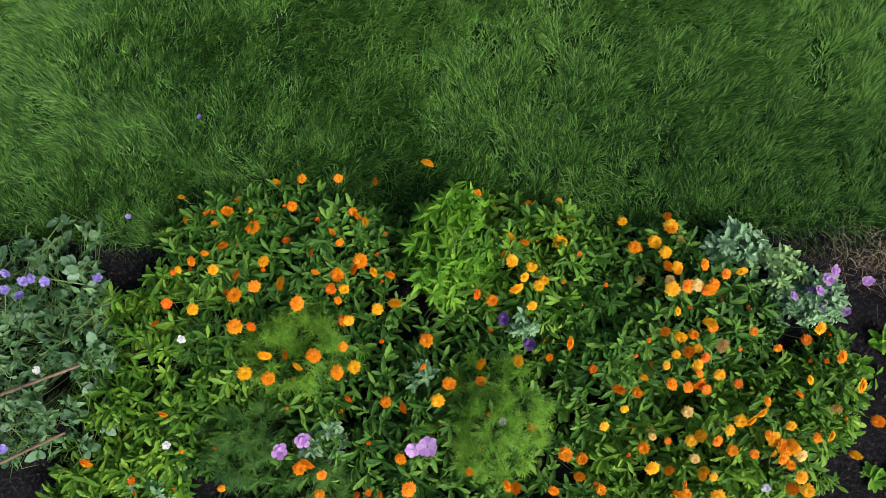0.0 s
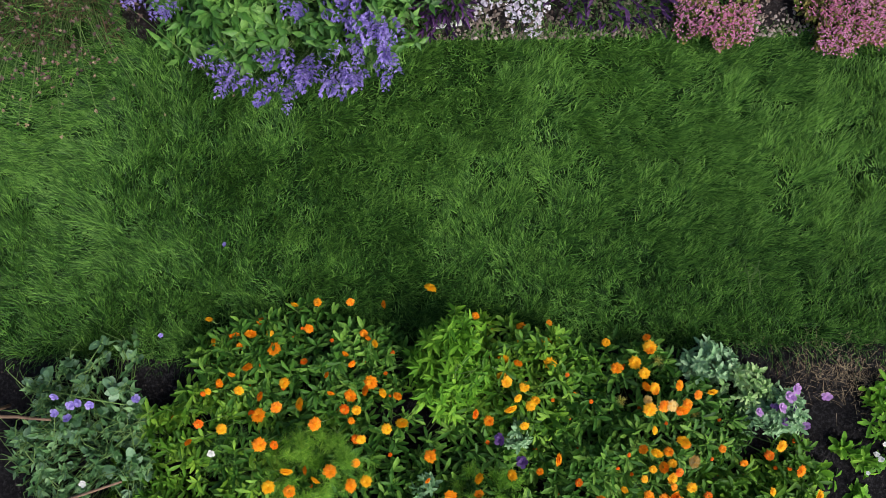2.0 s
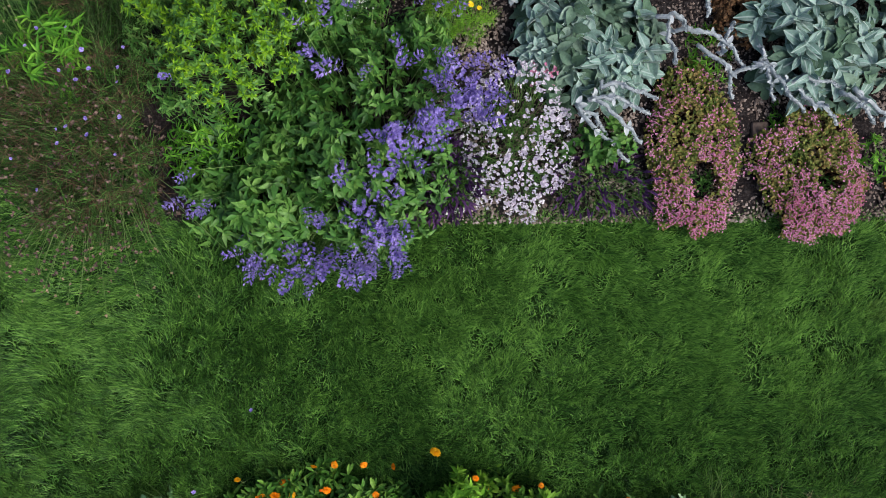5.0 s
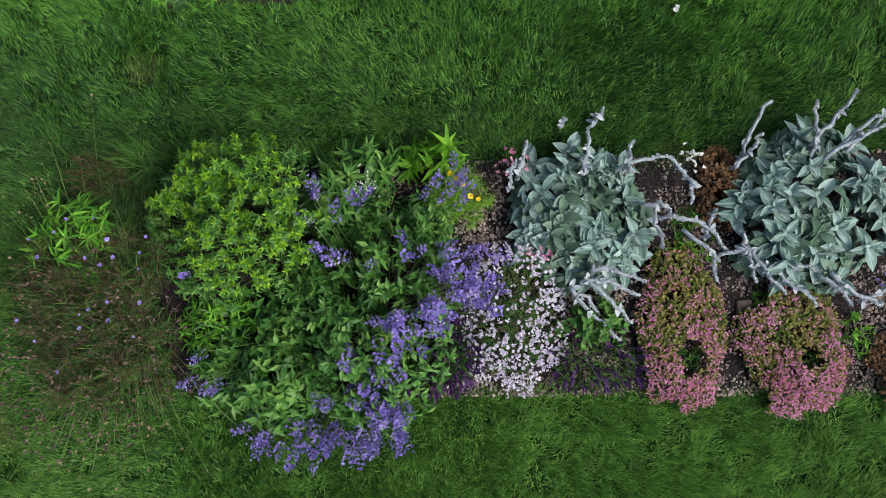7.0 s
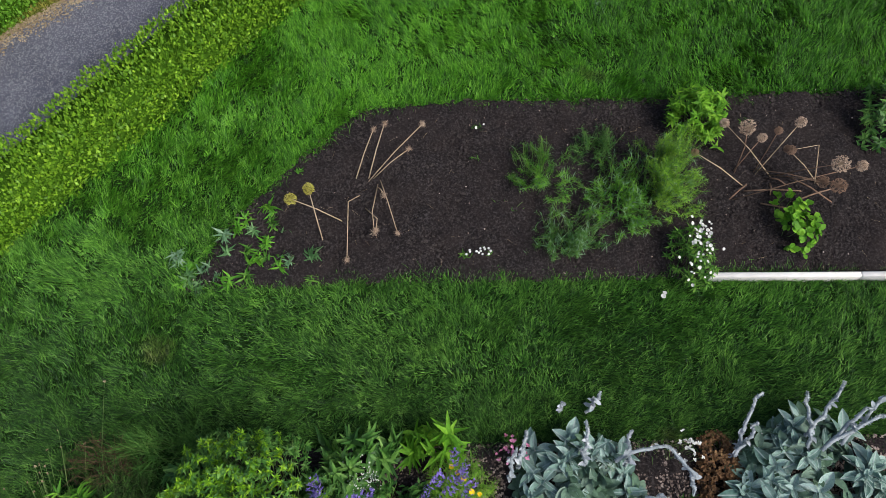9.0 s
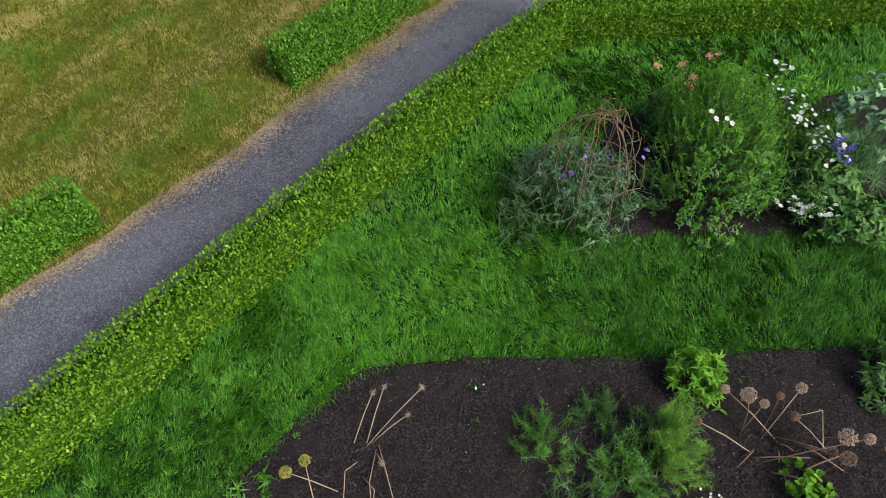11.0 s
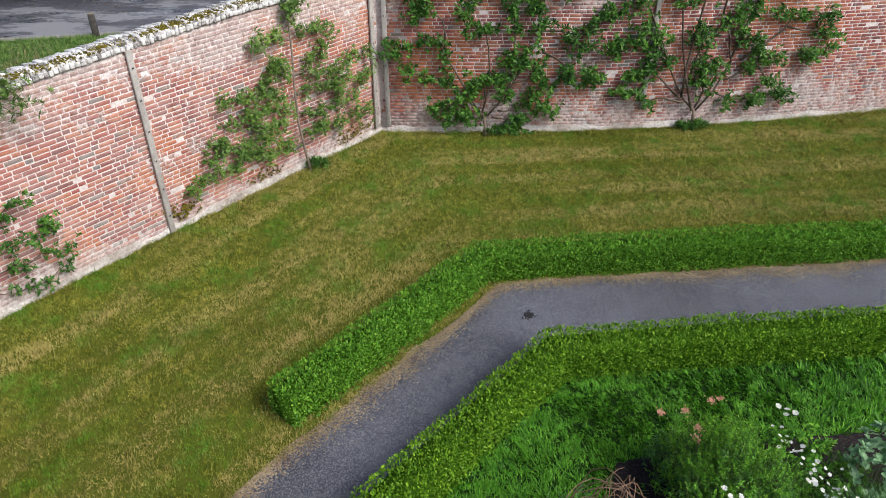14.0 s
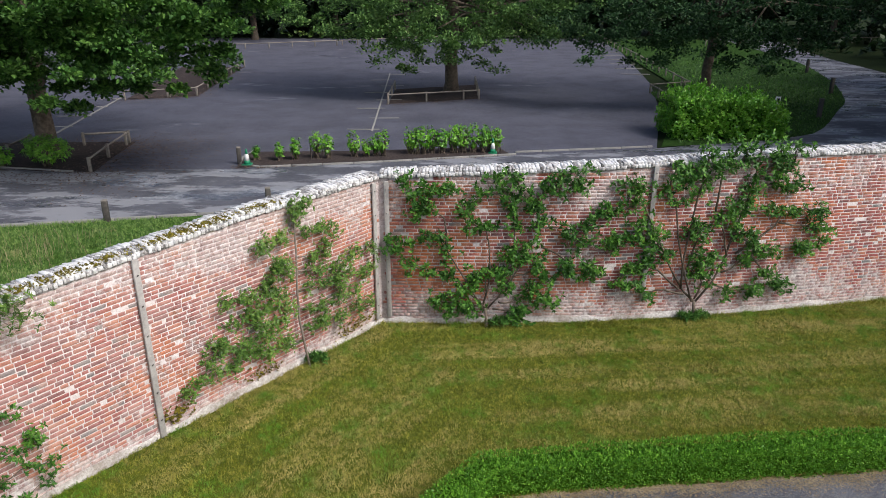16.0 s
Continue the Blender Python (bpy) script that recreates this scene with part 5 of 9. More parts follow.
def marigolds(at, size, heads, seed, n, label, mixed=(0.45, 0.20, 0.25, 0.10, 0.0), extra=0, leaf_material=M_MARIGOLD):
    top, tips, axes, rr = bushy("marigold_plant", at, size, label, "flowering plant", leaf_material, SPOON, int(n * 1.1), 9, (0.028, 0.068), (0.05, 0.8), seed, 0.6, "marigolds in the bed", 0.9, 0.05, low=0.22)
    pts = [(x, y, min(0.30, max(0.08, 0.08 + 0.5 * (0.68 - y))) + rr.uniform(0.0, 0.025)) for x, y in heads]
    inner = np.argsort(np.hypot(tips[:, 0] - at[0], tips[:, 1] - at[1]))[:len(tips) // 2]
    knots = inner[rr.integers(0, len(inner), max(1, extra // 3))]
    for k in range(extra):
        t = tips[knots[rr.integers(0, len(knots))]] + rr.normal(0, 0.035, 3)
        pts.append((t[0], t[1], min(0.30, max(0.08, 0.08 + 0.5 * (0.68 - t[1]))) + rr.uniform(0.0, 0.02)))
    for p in pts:
        kind = int(rr.choice(5, p=mixed))
        set_flower(HEAD[kind], p, top, rr, 0.5 if rr.random() < 0.55 else 1.9, rr.uniform(0.48, 0.95), centre=kind in (1, 3))
    buds = tips[rr.integers(0, len(tips), 3 + n // 30)] + np.array([0, 0, 0.02])
    for p in buds:
        set_flower(HEAD[3], p, top, rr, 0.8, rr.uniform(0.3, 0.45), "bud")
    a = np.array(pts)
    b = a.copy()
    b[:, 2] = 0.05
    b[:, :2] = b[:, :2] * 0.92 + np.array(at) * 0.08
    part("stalk_cluster", [tubes(b, a - np.array([0, 0, 0.004]), 0.0022, 0.0016, rr.normal(0, 0.012, a.shape))], M_STEM, top, "", "stuff")
    return top


marigolds((-0.52, 0.42), (0.46, 0.27, 0.20), HEADS_BACK, 51, 330, "bushy marigold plant covered in orange flowers")
marigolds((0.42, 0.38), (0.34, 0.27, 0.24), HEADS_MID, 52, 230, "bushy marigold plant with golden orange flowers", (0.30, 0.1, 0.50, 0.10, 0.0), 0, M_YOUNGLEAF)
marigolds((-0.20, -0.12), (0.80, 0.42, 0.26), HEADS_FRONT, 53, 620, "wide marigold plant with scattered orange flowers")
marigolds((0.94, 0.20), (0.42, 0.32, 0.24), HEADS_EAST, 54, 300, "marigold plant crowded with orange and apricot flowers", (0.36, 0.14, 0.3, 0.08, 0.12), 10)
marigolds((1.12, -0.28), (0.48, 0.34, 0.26), HEADS_EAST_LOW, 55, 360, "marigold plant crowded with orange and apricot flowers", (0.36, 0.12, 0.36, 0.06, 0.10), 24, M_YOUNGLEAF)
marigolds((-0.90, 0.02), (0.40, 0.42, 0.22), [(-0.98, -0.36)], 56, 330, "leafy marigold plant with few flowers", leaf_material=M_YOUNGLEAF)
marigolds((0.68, -0.02), (0.22, 0.40, 0.22), [(0.62, 0.02), (0.66, -0.18)], 58, 190, "leafy marigold plant with few flowers")
marigolds((-1.12, -0.44), (0.26, 0.22, 0.2), [(-1.14, -0.30)], 59, 150, "leafy marigold plant with few flowers", leaf_material=M_YOUNGLEAF)
marigolds((0.2, -0.62), (1.0, 0.25, 0.25), [(0.1, -0.5), (0.5, -0.55), (-0.3, -0.52), (0.8, -0.5)], 57, 330, "wide marigold plant at the bed's near side")

marigolds((1.52, -0.10), (0.17, 0.24, 0.2), [(1.56, -0.04), (1.60, -0.16)], 60, 120, "bushy young marigold plant at the bed's bare end", leaf_material=M_YOUNGLEAF)

bushy("phlox_plant", (0.12, 0.46), (0.18, 0.23, 0.36), "upright bright green leafy plant without flowers", "plant", M_MINT, LANCE, 84, 22, (0.034, 0.06), (0.05, 0.5), 61, 0.35, "", 1.3, 0.13)
for k, (at, size, mat, n) in enumerate((((-0.42, 0.06), (0.22, 0.18, 0.40), M_FEATHER, 70), ((0.28, -0.16), (0.22, 0.24, 0.42), M_FEATHER, 80), ((-0.62, -0.26), (0.18, 0.18, 0.32), M_FEATHERDEEP, 42), ((-0.36, -0.40), (0.15, 0.14, 0.32), M_FEATHERDEEP, 30), ((-0.82, 0.12), (0.13, 0.12, 0.2), M_FEATHERDEEP, 26))):
    bushy("feathery_plant", at, size, "feathery thread-leaved green plant among the marigolds", "plant", mat, THREAD, n, 120, (0.025, 0.055), (-0.1, 0.7), 70 + k, 0.5, "feathery plants", 0.8, 0.05, low=0.7)

# grey-green poppies
poppy, _, _, rr = bushy("poppy_plant", (1.47, 0.25), (0.15, 0.11, 0.20), "pale grey-green poppy plant with ruffled leaves and purple flowers", "flowering plant", M_SAGE, LOBED, 90, 9, (0.022, 0.050), (0.1, 0.9), 81, 0.9, "poppies", 0.7, 0.04)
for p, mesh in (((1.54, 0.36, 0.19), MAUVE_CUP), ((1.51, 0.33, 0.20), MAUVE_CUP), ((1.375, 0.27, 0.21), MAUVE_CUP), ((1.465, 0.29, 0.22), MAUVE_CUP), ((1.44, 0.29, 0.21), DARK_CUP), ((1.52, 0.28, 0.2), DARK_CUP), ((1.48, 0.23, 0.21), DARK_CUP), ((1.57, 0.215, 0.2), MAUVE_CUP), ((1.68, 0.325, 0.16), MAUVE_CUP)):
    set_flower(mesh, p, poppy, rr, 0.9, rr.uniform(0.6, 0.85))
for k, (at, size) in enumerate((((0.39, 0.18), (0.07, 0.06, 0.32)), ((1.21, 0.455), (0.12, 0.08, 0.22)), ((1.34, 0.36), (0.13, 0.10, 0.23)), ((-0.34, -0.26), (0.10, 0.09, 0.30)), ((-0.98, -0.46), (0.14, 0.09, 0.2)), ((0.02, 0.0), (0.07, 0.07, 0.3)))):
    p2, _, _, r2 = bushy("poppy_plant", at, size, "small pale grey-green poppy plant with ruffled leaves", "flowering plant", M_MISTLEAF if k == 2 else M_SAGE, LOBED, (11, 54, 64, 14, 18, 10)[k], 11, (0.020, 0.046), (0.0, 0.8), 84 + k, 0.9, "poppies", 0.7, 0.03)
    for j in range((2, 0, 0, 2, 1, 0)[k]):
        set_flower((DARK_CUP if k == 0 else MAUVE_CUP), (at[0] + r2.normal(-0.02, 0.05), at[1] + r2.normal(-0.01, 0.04), size[2] + 0.03), p2, r2, 0.7)
cosmos, _, _, rr = bushy("cosmos_plant", (0.0, -0.24), (0.05, 0.05, 0.28), "thin pink-flowered cosmos plant", "flowering plant", M_FEATHERDEEP, THREAD, 8, 30, (0.03, 0.06), (0, 0.6), 91, 0.5, "", 0.8)
set_flower(PINK_STAR, (0.045, -0.235, 0.36), cosmos, rr, 0.2, 1.05)
set_flower(PINK_STAR, (-0.005, -0.25, 0.33), cosmos, rr, 0.7, 0.9)
stock, _, _, rr = bushy("stock_plant", (1.24, -0.40), (0.06, 0.05, 0.27), "small plant with pale pink flower cluster", "flowering plant", M_MARIGOLD, SPOON, 8, 7, (0.04, 0.06), (0.1, 0.6), 92)
for j in range(7):
    set_flower(CUP(M_LILAC, 0.015) if j == 0 else stock.children[-1].data, (1.24 + rr.normal(0, 0.03), -0.40 + rr.normal(0, 0.02), 0.3), stock, rr, 0.7)
for k, (x, y) in enumerate(((1.72, -0.02), (1.66, -0.24), (1.80, 0.10), (1.86, -0.12), (1.78, -0.42), (1.95, 0.30))):
    bushy("seedling", (x, y), (0.06, 0.05, 0.07), "small bright green seedling on bare soil", "plant", M_MINT, SPOON, 6, 6, (0.04, 0.065), (0.1, 0.5), 95 + k, 0.8, "seedlings in the marigold bed", 1.2)
for k, (x, y) in enumerate(((1.97, 0.20), (1.90, 0.06), (1.98, 0.32), (2.06, 0.10))):
    plant, _, _, r2 = bushy("white_flowered_plant", (x, y), (0.09, 0.08, 0.12), "leafy young plant with small white flowers on bare soil", "flowering plant", M_MINT, SPOON, 12, 7, (0.035, 0.06), (0.1, 0.6), 390 + k, 0.8, "young white-flowered plants", 1.0)
    for j in range(5):
        set_flower(WHITE_CUP, (x + r2.normal(0, 0.05), y + r2.normal(0, 0.045), 0.15), plant, r2, 0.6, r2.uniform(0.5, 0.8))
for k, (x, y, z) in enumerate(((0.80, 0.33, 0.27), (1.12, 0.27, 0.2), (0.83, -0.20, 0.27), (0.97, 0.48, 0.2), (1.03, -0.22, 0.26))):
    rr = np.random.default_rng(300 + k)
    head = thing("seed_head", (x, y, 0), "round spiky green seed head on a thin stalk", "seed head", "seed heads")
    part("stalk", [tubes(np.array([(x, y, 0.0)]), np.array([(x, y, z)]), 0.002, 0.002)], M_STEM, head)
    part("spikes", [scatter(THREAD, np.tile((x, y, z), (150, 1)), unit(rr.normal(size=(150, 3))), rr.normal(size=(150, 3)), rr.uniform(0.02, 0.034, 150))], M_SEEDGREEN, head, "", "stuff")

# the pea tangle on brown sticks at the west end of the bed
peas, tips, axes, rr = bushy("pea_plant", (-1.38, 0.10), (0.32, 0.46, 0.30), "tangled grey-green pea plant with blue flowers", "flowering plant", M_PEA, OVATE, 320, 9, (0.020, 0.046), (0.0, 0.8), 101, 0.5, "peas", 0.95, 0.06)
part("young_leaves", [whorls(rr, ROUND, tips[::3], axes[::3], 3, (0.028, 0.055), (0.0, 0.6), None, 0.05)], M_GLAUCOUS, peas, "pale grey-green round leaves", "stuff")
for k in range(4):
    a, b = tips[rr.integers(0, len(tips), 2)]
    part("long_stem", [rod([a, (a + b) / 2 + np.array((0, 0, 0.03)), b + np.array((0, 0, 0.02))], [0.004, 0.0035, 0.0025])], M_STEM, peas)
a = tips[rr.integers(0, len(tips), 320)]
part("tendrils", [tubes(a, a + rr.normal(0, 0.07, a.shape) * np.array([1, 1, 0.35]), 0.0024, 0.0012, rr.normal(0, 0.03, a.shape))], M_STEM, peas, "", "stuff")
for p in ((-1.36, 0.33, 0.33), (-1.33, 0.34, 0.33), (-1.29, 0.33, 0.32), (-1.37, 0.28, 0.33), (-1.14, 0.34, 0.25), (-1.42, 0.30, 0.33), (-1.40, -0.24, 0.36), (-1.55, -0.38, 0.3), (-1.44, 0.36, 0.3)):
    set_flower(BLUE_CUP, p, peas, rr, 0.9, 0.95)
for p in ((-0.84, 0.12, 0.24), (-0.88, -0.25, 0.26), (-1.32, 0.02, 0.3), (0.30, -0.15, 0.36)):
    flower = thing("white_flower", (p[0], p[1], 0), "single small white flower on a thin stalk", "flower", "single white flowers")
    part("stalk", [tubes(np.array([(p[0], p[1], 0.0)]), np.array([p]), 0.0018, 0.0014)], M_STEM, flower)
    set_flower(WHITE_CUP, p, flower, rr, 0.4, 0.95, "petals")
for a, b in (((-1.72, -0.16, 0.24), (-1.15, 0.04, 0.34)), ((-1.75, -0.44, 0.2), (-1.20, -0.19, 0.33)), ((-1.75, 0.28, 0.26), (-1.45, 0.27, 0.3))):
    stick = thing("pea_stick", ((a[0] + b[0]) / 2, (a[1] + b[1]) / 2, 0.2), "bent brown stick lying in the pea plants", "stick", "pea sticks")
    mid = [(np.array(a) * (1 - t) + np.array(b) * t + np.array((0, 0, 0.012 * math.sin(t * 9)))) for t in (0, 0.25, 0.5, 0.75, 1)]
    part("twig", [rod(mid, [0.007, 0.0075, 0.007, 0.006, 0.005])], M_TWIG, stick)
    part("foot", [rod([a, (a[0] - 0.03, a[1], 0.0)], [0.007, 0.008])], M_TWIG, stick)

# ---- the mixed border ----
scab, tips, axes, rr = bushy("scabious_plant", (-1.68, 2.36), (0.44, 0.60, 0.34), "wispy browning scabious plant with blue flower heads", "flowering plant", M_TANGLE, THREAD, 460, 13, (0.05, 0.11), (0.0, 0.9), 111, 0.8, "", 0.95, 0.15, M_TANGLE, 0.35, 0.3)
part("foliage", [whorls(rr, THREAD, tips, axes, 9, (0.06, 0.12), (0.1, 0.9), 0.8, 0.1)], M_FEATHERDEEP, scab, "thin green stems", "stuff")
low = tips[tips[:, 1] < 2.75]
part("dead_stems", [whorls(rr, THREAD, low, spread(rr, len(low), 0.9), 12, (0.05, 0.12), (0.0, 0.8), 0.9, 0.1)], M_DRYSTALK, scab, "dead brown stems", "stuff")
x, y = fill(rr, -1.66, 2.06, 0.46, 0.48, 520)
knots = np.stack([x, y, rr.uniform(0.14, 0.36, len(x))], 1)
part("spent_heads", [whorls(rr, TINY, knots, spread(rr, len(x), 0.8), 7, (0.007, 0.015), (0.1, 0.7))], M_LITTER, scab, "brown spent flower heads", "stuff")
x, y = np.concatenate([rr.normal(-1.55, 0.28, 60), rr.normal(-2.0, 0.12, 30)]), np.concatenate([rr.normal(1.66, 0.10, 60), rr.normal(2.85, 0.2, 30)])
knots = np.stack([x, y, rr.uniform(0.12, 0.26, len(x))], 1)
part("seed_knots", [whorls(rr, TINY, knots, spread(rr, len(x), 0.8), 6, (0.007, 0.013), (0.1, 0.7))], M_DEBRIS, scab, "pale brown seed heads", "stuff")
part("arching_stems", [tubes(np.stack([-1.62 + (x + 1.62) * 0.45, 2.25 + (y - 2.25) * 0.4, np.full(len(x), 0.05)], 1), knots, 0.0018, 0.0012, np.array([0, 0, 0.05]))], M_STEM, scab, "", "stuff")
for k in range(22):
    x, y = fill(rr, -1.66, 2.36, 0.38, 0.44, 1)
    set_flower(BLUE_CUP, (float(x[0]), float(y[0]), rr.uniform(0.3, 0.42)), scab, rr, 0.6, rr.uniform(0.35, 0.6))
for p in ((-2.10, 2.08, 0.3), (-2.2, 2.42, 0.2)):
    set_flower(BLUE_CUP, p, scab, rr, 0.4, 0.6)

bushy("willowherb_plant", (-1.80, 2.66), (0.24, 0.24, 0.34), "yellow-green willow-leaved plant at the border's end", "plant", M_ROSELEAF, LANCE, 46, 11, (0.05, 0.09), (0.0, 0.5), 112, 0.8, "", 0.8, 0.1)
bushy("dark_stalk_plant", (-1.74, 3.00), (0.20, 0.16, 0.28), "dry dark brown stalks of a spent plant", "plant", M_DRYSTALK, THREAD, 46, 12, (0.04, 0.10), (0.2, 0.9), 113, 0.6, "", 0.9, 0.12, M_DRYSTALK)
bushy("meadow_grass_clump", (-1.38, 3.06), (0.30, 0.14, 0.30), "tuft of tall loose grass behind the shrub", "plant", M_FEATHERDEEP, THREAD, 60, 14, (0.10, 0.20), (0.4, 1.0), 114, 0.6, "", 0.45, 0.1)

euph, tips, axes, rr = bushy("golden_shrub", (-0.90, 2.74), (0.48, 0.44, 0.64), "rounded shrub with lime-green tips", "shrub", M_CAMPANULA, LANCE, 380, 15, (0.020, 0.040), (0.0, 0.5), 121, 0.5, "", 1.4, 0.12, low=0.6)
bright = tips[:, 2] > np.quantile(tips[:, 2], 0.30)
part("new_growth", [whorls(rr, LANCE, tips[bright], axes[bright], 28, (0.013, 0.030), (0.1, 0.85), 1.4, 0.06)], M_LIME, euph, "lime-green new leaves", "stuff")

camp, tips, axes, rr = bushy("campanula_plant", (-0.28, 2.30), (0.48, 0.62, 0.44), "large leafy campanula with violet-blue flower spikes", "flowering plant", M_CAMPANULA, OVATE, 420, 12, (0.028, 0.062), (0.0, 0.55), 131, 0.8, "campanulas", 0.95, 0.10, ragged=0.2)
bushy("campanula_plant", (-0.04, 2.76), (0.17, 0.17, 0.32), "leafy green campanula without flowers", "flowering plant", M_CAMPANULA, OVATE, 60, 11, (0.028, 0.055), (0.0, 0.55), 134, 0.8, "campanulas", 0.95, 0.10)
bushy("campanula_plant", (-1.06, 2.24), (0.24, 0.22, 0.22), "leafy green campanula without flowers", "flowering plant", M_ROSELEAF, LANCE, 80, 11, (0.028, 0.055), (0.0, 0.6), 135, 0.8, "campanulas", 0.9, 0.10)
bushy("campanula_plant", (-0.66, 2.30), (0.24, 0.20, 0.36), "leafy green campanula without flowers", "flowering plant", M_CAMPANULA, OVATE, 80, 11, (0.035, 0.065), (0.0, 0.55), 133, 0.8, "campanulas", 0.95, 0.10)
bushy("campanula_plant", (-0.72, 1.98), (0.26, 0.26, 0.36), "leafy green campanula with fresh light leaves", "flowering plant", M_CAMPANULA, OVATE, 100, 12, (0.04, 0.075), (0.0, 0.55), 132, 0.8, "campanulas", 0.95, 0.10)


def spike_mesh(name, material, length, florets, size, radius, leaf=BROAD, seed=1, rise=0.3):
    r2 = np.random.default_rng(seed)
    t = r2.random(florets) ** 0.8
    a = r2.random(florets) * 6.283
    at = np.stack([np.cos(a) * 0.005, np.sin(a) * 0.005, t * length], 1)
    d = np.stack([np.cos(a), np.sin(a), r2.uniform(-0.2, 0.6, florets) + rise], 1)
    soup = []
    for turn in (0.0, 0.9, -0.9):
        c, s = math.cos(turn), math.sin(turn)
        e = np.stack([d[:, 0] * c - d[:, 1] * s, d[:, 0] * s + d[:, 1] * c, d[:, 2]], 1)
        soup.append(scatter(leaf, at + d * radius, e, np.tile((0, 0, 1.0), (florets, 1)), r2.uniform(0.8, 1.2, florets) * size, r2.uniform(0.8, 1.2, florets) * size))
    return mesh_of(name, soup, material)


PETAL_BELL = flat_leaf([(0, 0.14), (0.5, 0.24), (1, 0.04)], 0.2)
SPIKE = [spike_mesh("flower_spike", M_VIOLET, 0.10, 30, 0.015, 0.012, PETAL_BELL, seed=k) for k in range(3)]


def lay_spike(mesh, at, way, parent, rr, size=1.0, name="flower_spike"):
    m4 = Matrix.Translation(at) @ Vector((0, 0, 1)).rotation_difference(Vector(way)).to_matrix().to_4x4() @ Matrix.Rotation(rr.random() * 6.28, 4, "Z") @ Matrix.Scale(size, 4)
    return part(name, mesh, None, parent, at=m4)


# arcs of spikes: (from, to, count, height from, height to, outward lean)
ARCS = (((-0.10, 2.62), (0.22, 2.30), 13, 0.46, 0.42), ((-0.20, 2.14), (0.06, 2.36), 30, 0.42, 0.44), ((0.10, 2.42), (0.30, 2.58), 9, 0.36, 0.34), ((-0.30, 1.98), (-0.14, 1.78), 34, 0.34, 0.28), ((-0.62, 1.66), (-0.22, 1.72), 26, 0.16, 0.20),
        ((-0.86, 1.78), (-0.62, 1.62), 9, 0.2, 0.14), ((-1.08, 2.02), (-0.92, 1.84), 5, 0.3, 0.2), ((-0.52, 2.86), (-0.36, 2.72), 7, 0.5, 0.5), ((-0.04, 2.80), (0.14, 2.96), 9, 0.44, 0.36), ((-0.40, 2.52), (-0.02, 2.6), 7, 0.46, 0.46),
        ((0.12, 2.30), (0.22, 2.44), 10, 0.42, 0.4), ((-0.5, 1.9), (-0.3, 2.1), 5, 0.38, 0.42))
foot = []
for (x0, y0), (x1, y1), n, z0, z1 in ARCS:
    for k in range(n):
        t = rr.random()
        p = np.array((x0 + (x1 - x0) * t + rr.normal(0, 0.05), y0 + (y1 - y0) * t + rr.normal(0, 0.05), z0 + (z1 - z0) * t + rr.normal(0, 0.02)))
        way = unit(np.array((p[0] + 0.28, p[1] - 2.35, 0.25)) * 1.0 + rr.normal(0, 0.25, 3))
        lay_spike(SPIKE[int(rr.integers(3))], p, way, camp, rr, rr.uniform(0.75, 1.15))
        foot.append(p)
foot = np.array(foot)
root = foot.copy()
root[:, :2] = foot[:, :2] * 0.5 + np.array((-0.28, 2.3)) * 0.5
root[:, 2] = 0.05
part("stalk_cluster", [tubes(root, foot, 0.002, 0.0016, rr.normal(0, 0.01, foot.shape))], M_STEM, camp, "", "stuff")
set_flower(SPIKE[0], (-1.05, 2.43, 0.62), euph, rr, 0.3, 0.6, "flower_spike")

iris = thing("iris_plant", (-0.98, 2.28, 0), "fan of pale grey-green sword-shaped iris leaves", "plant")
rr = np.random.default_rng(141)
n = 22
d = unit(np.stack([rr.normal(-0.35, 0.35, n), rr.normal(0.0, 0.45, n), rr.uniform(0.5, 1.1, n)], 1))
part("leaves", [scatter(blade_leaf([(0, 0.035), (0.5, 0.05), (1, 0.004)], -0.2, 0.3), np.tile((-0.98, 2.28, 0.0), (n, 1)) + rr.normal(0, 0.03, (n, 3)) * np.array([1, 1, 0]), d, np.tile((0.3, -0.2, 1.0), (n, 1)), rr.uniform(0.16, 0.28, n))], M_PEA, iris)

for k, (at, size, n) in enumerate((((-1.02, 2.02), (0.17, 0.22, 0.22), 50), ((-0.5, 2.86), (0.2, 0.2, 0.36), 60), ((-1.2, 2.92), (0.2, 0.14, 0.3), 36), ((-0.88, 1.86), (0.14, 0.1, 0.16), 30))):
    bushy("green_filler_plant", at, size, "leafy green undergrowth in the mixed border", "plant", M_CAMPANULA, LANCE, n, 12, (0.04, 0.08), (0.0, 0.7), 144 + k, 0.8, "undergrowth plants", 1.3, 0.08)

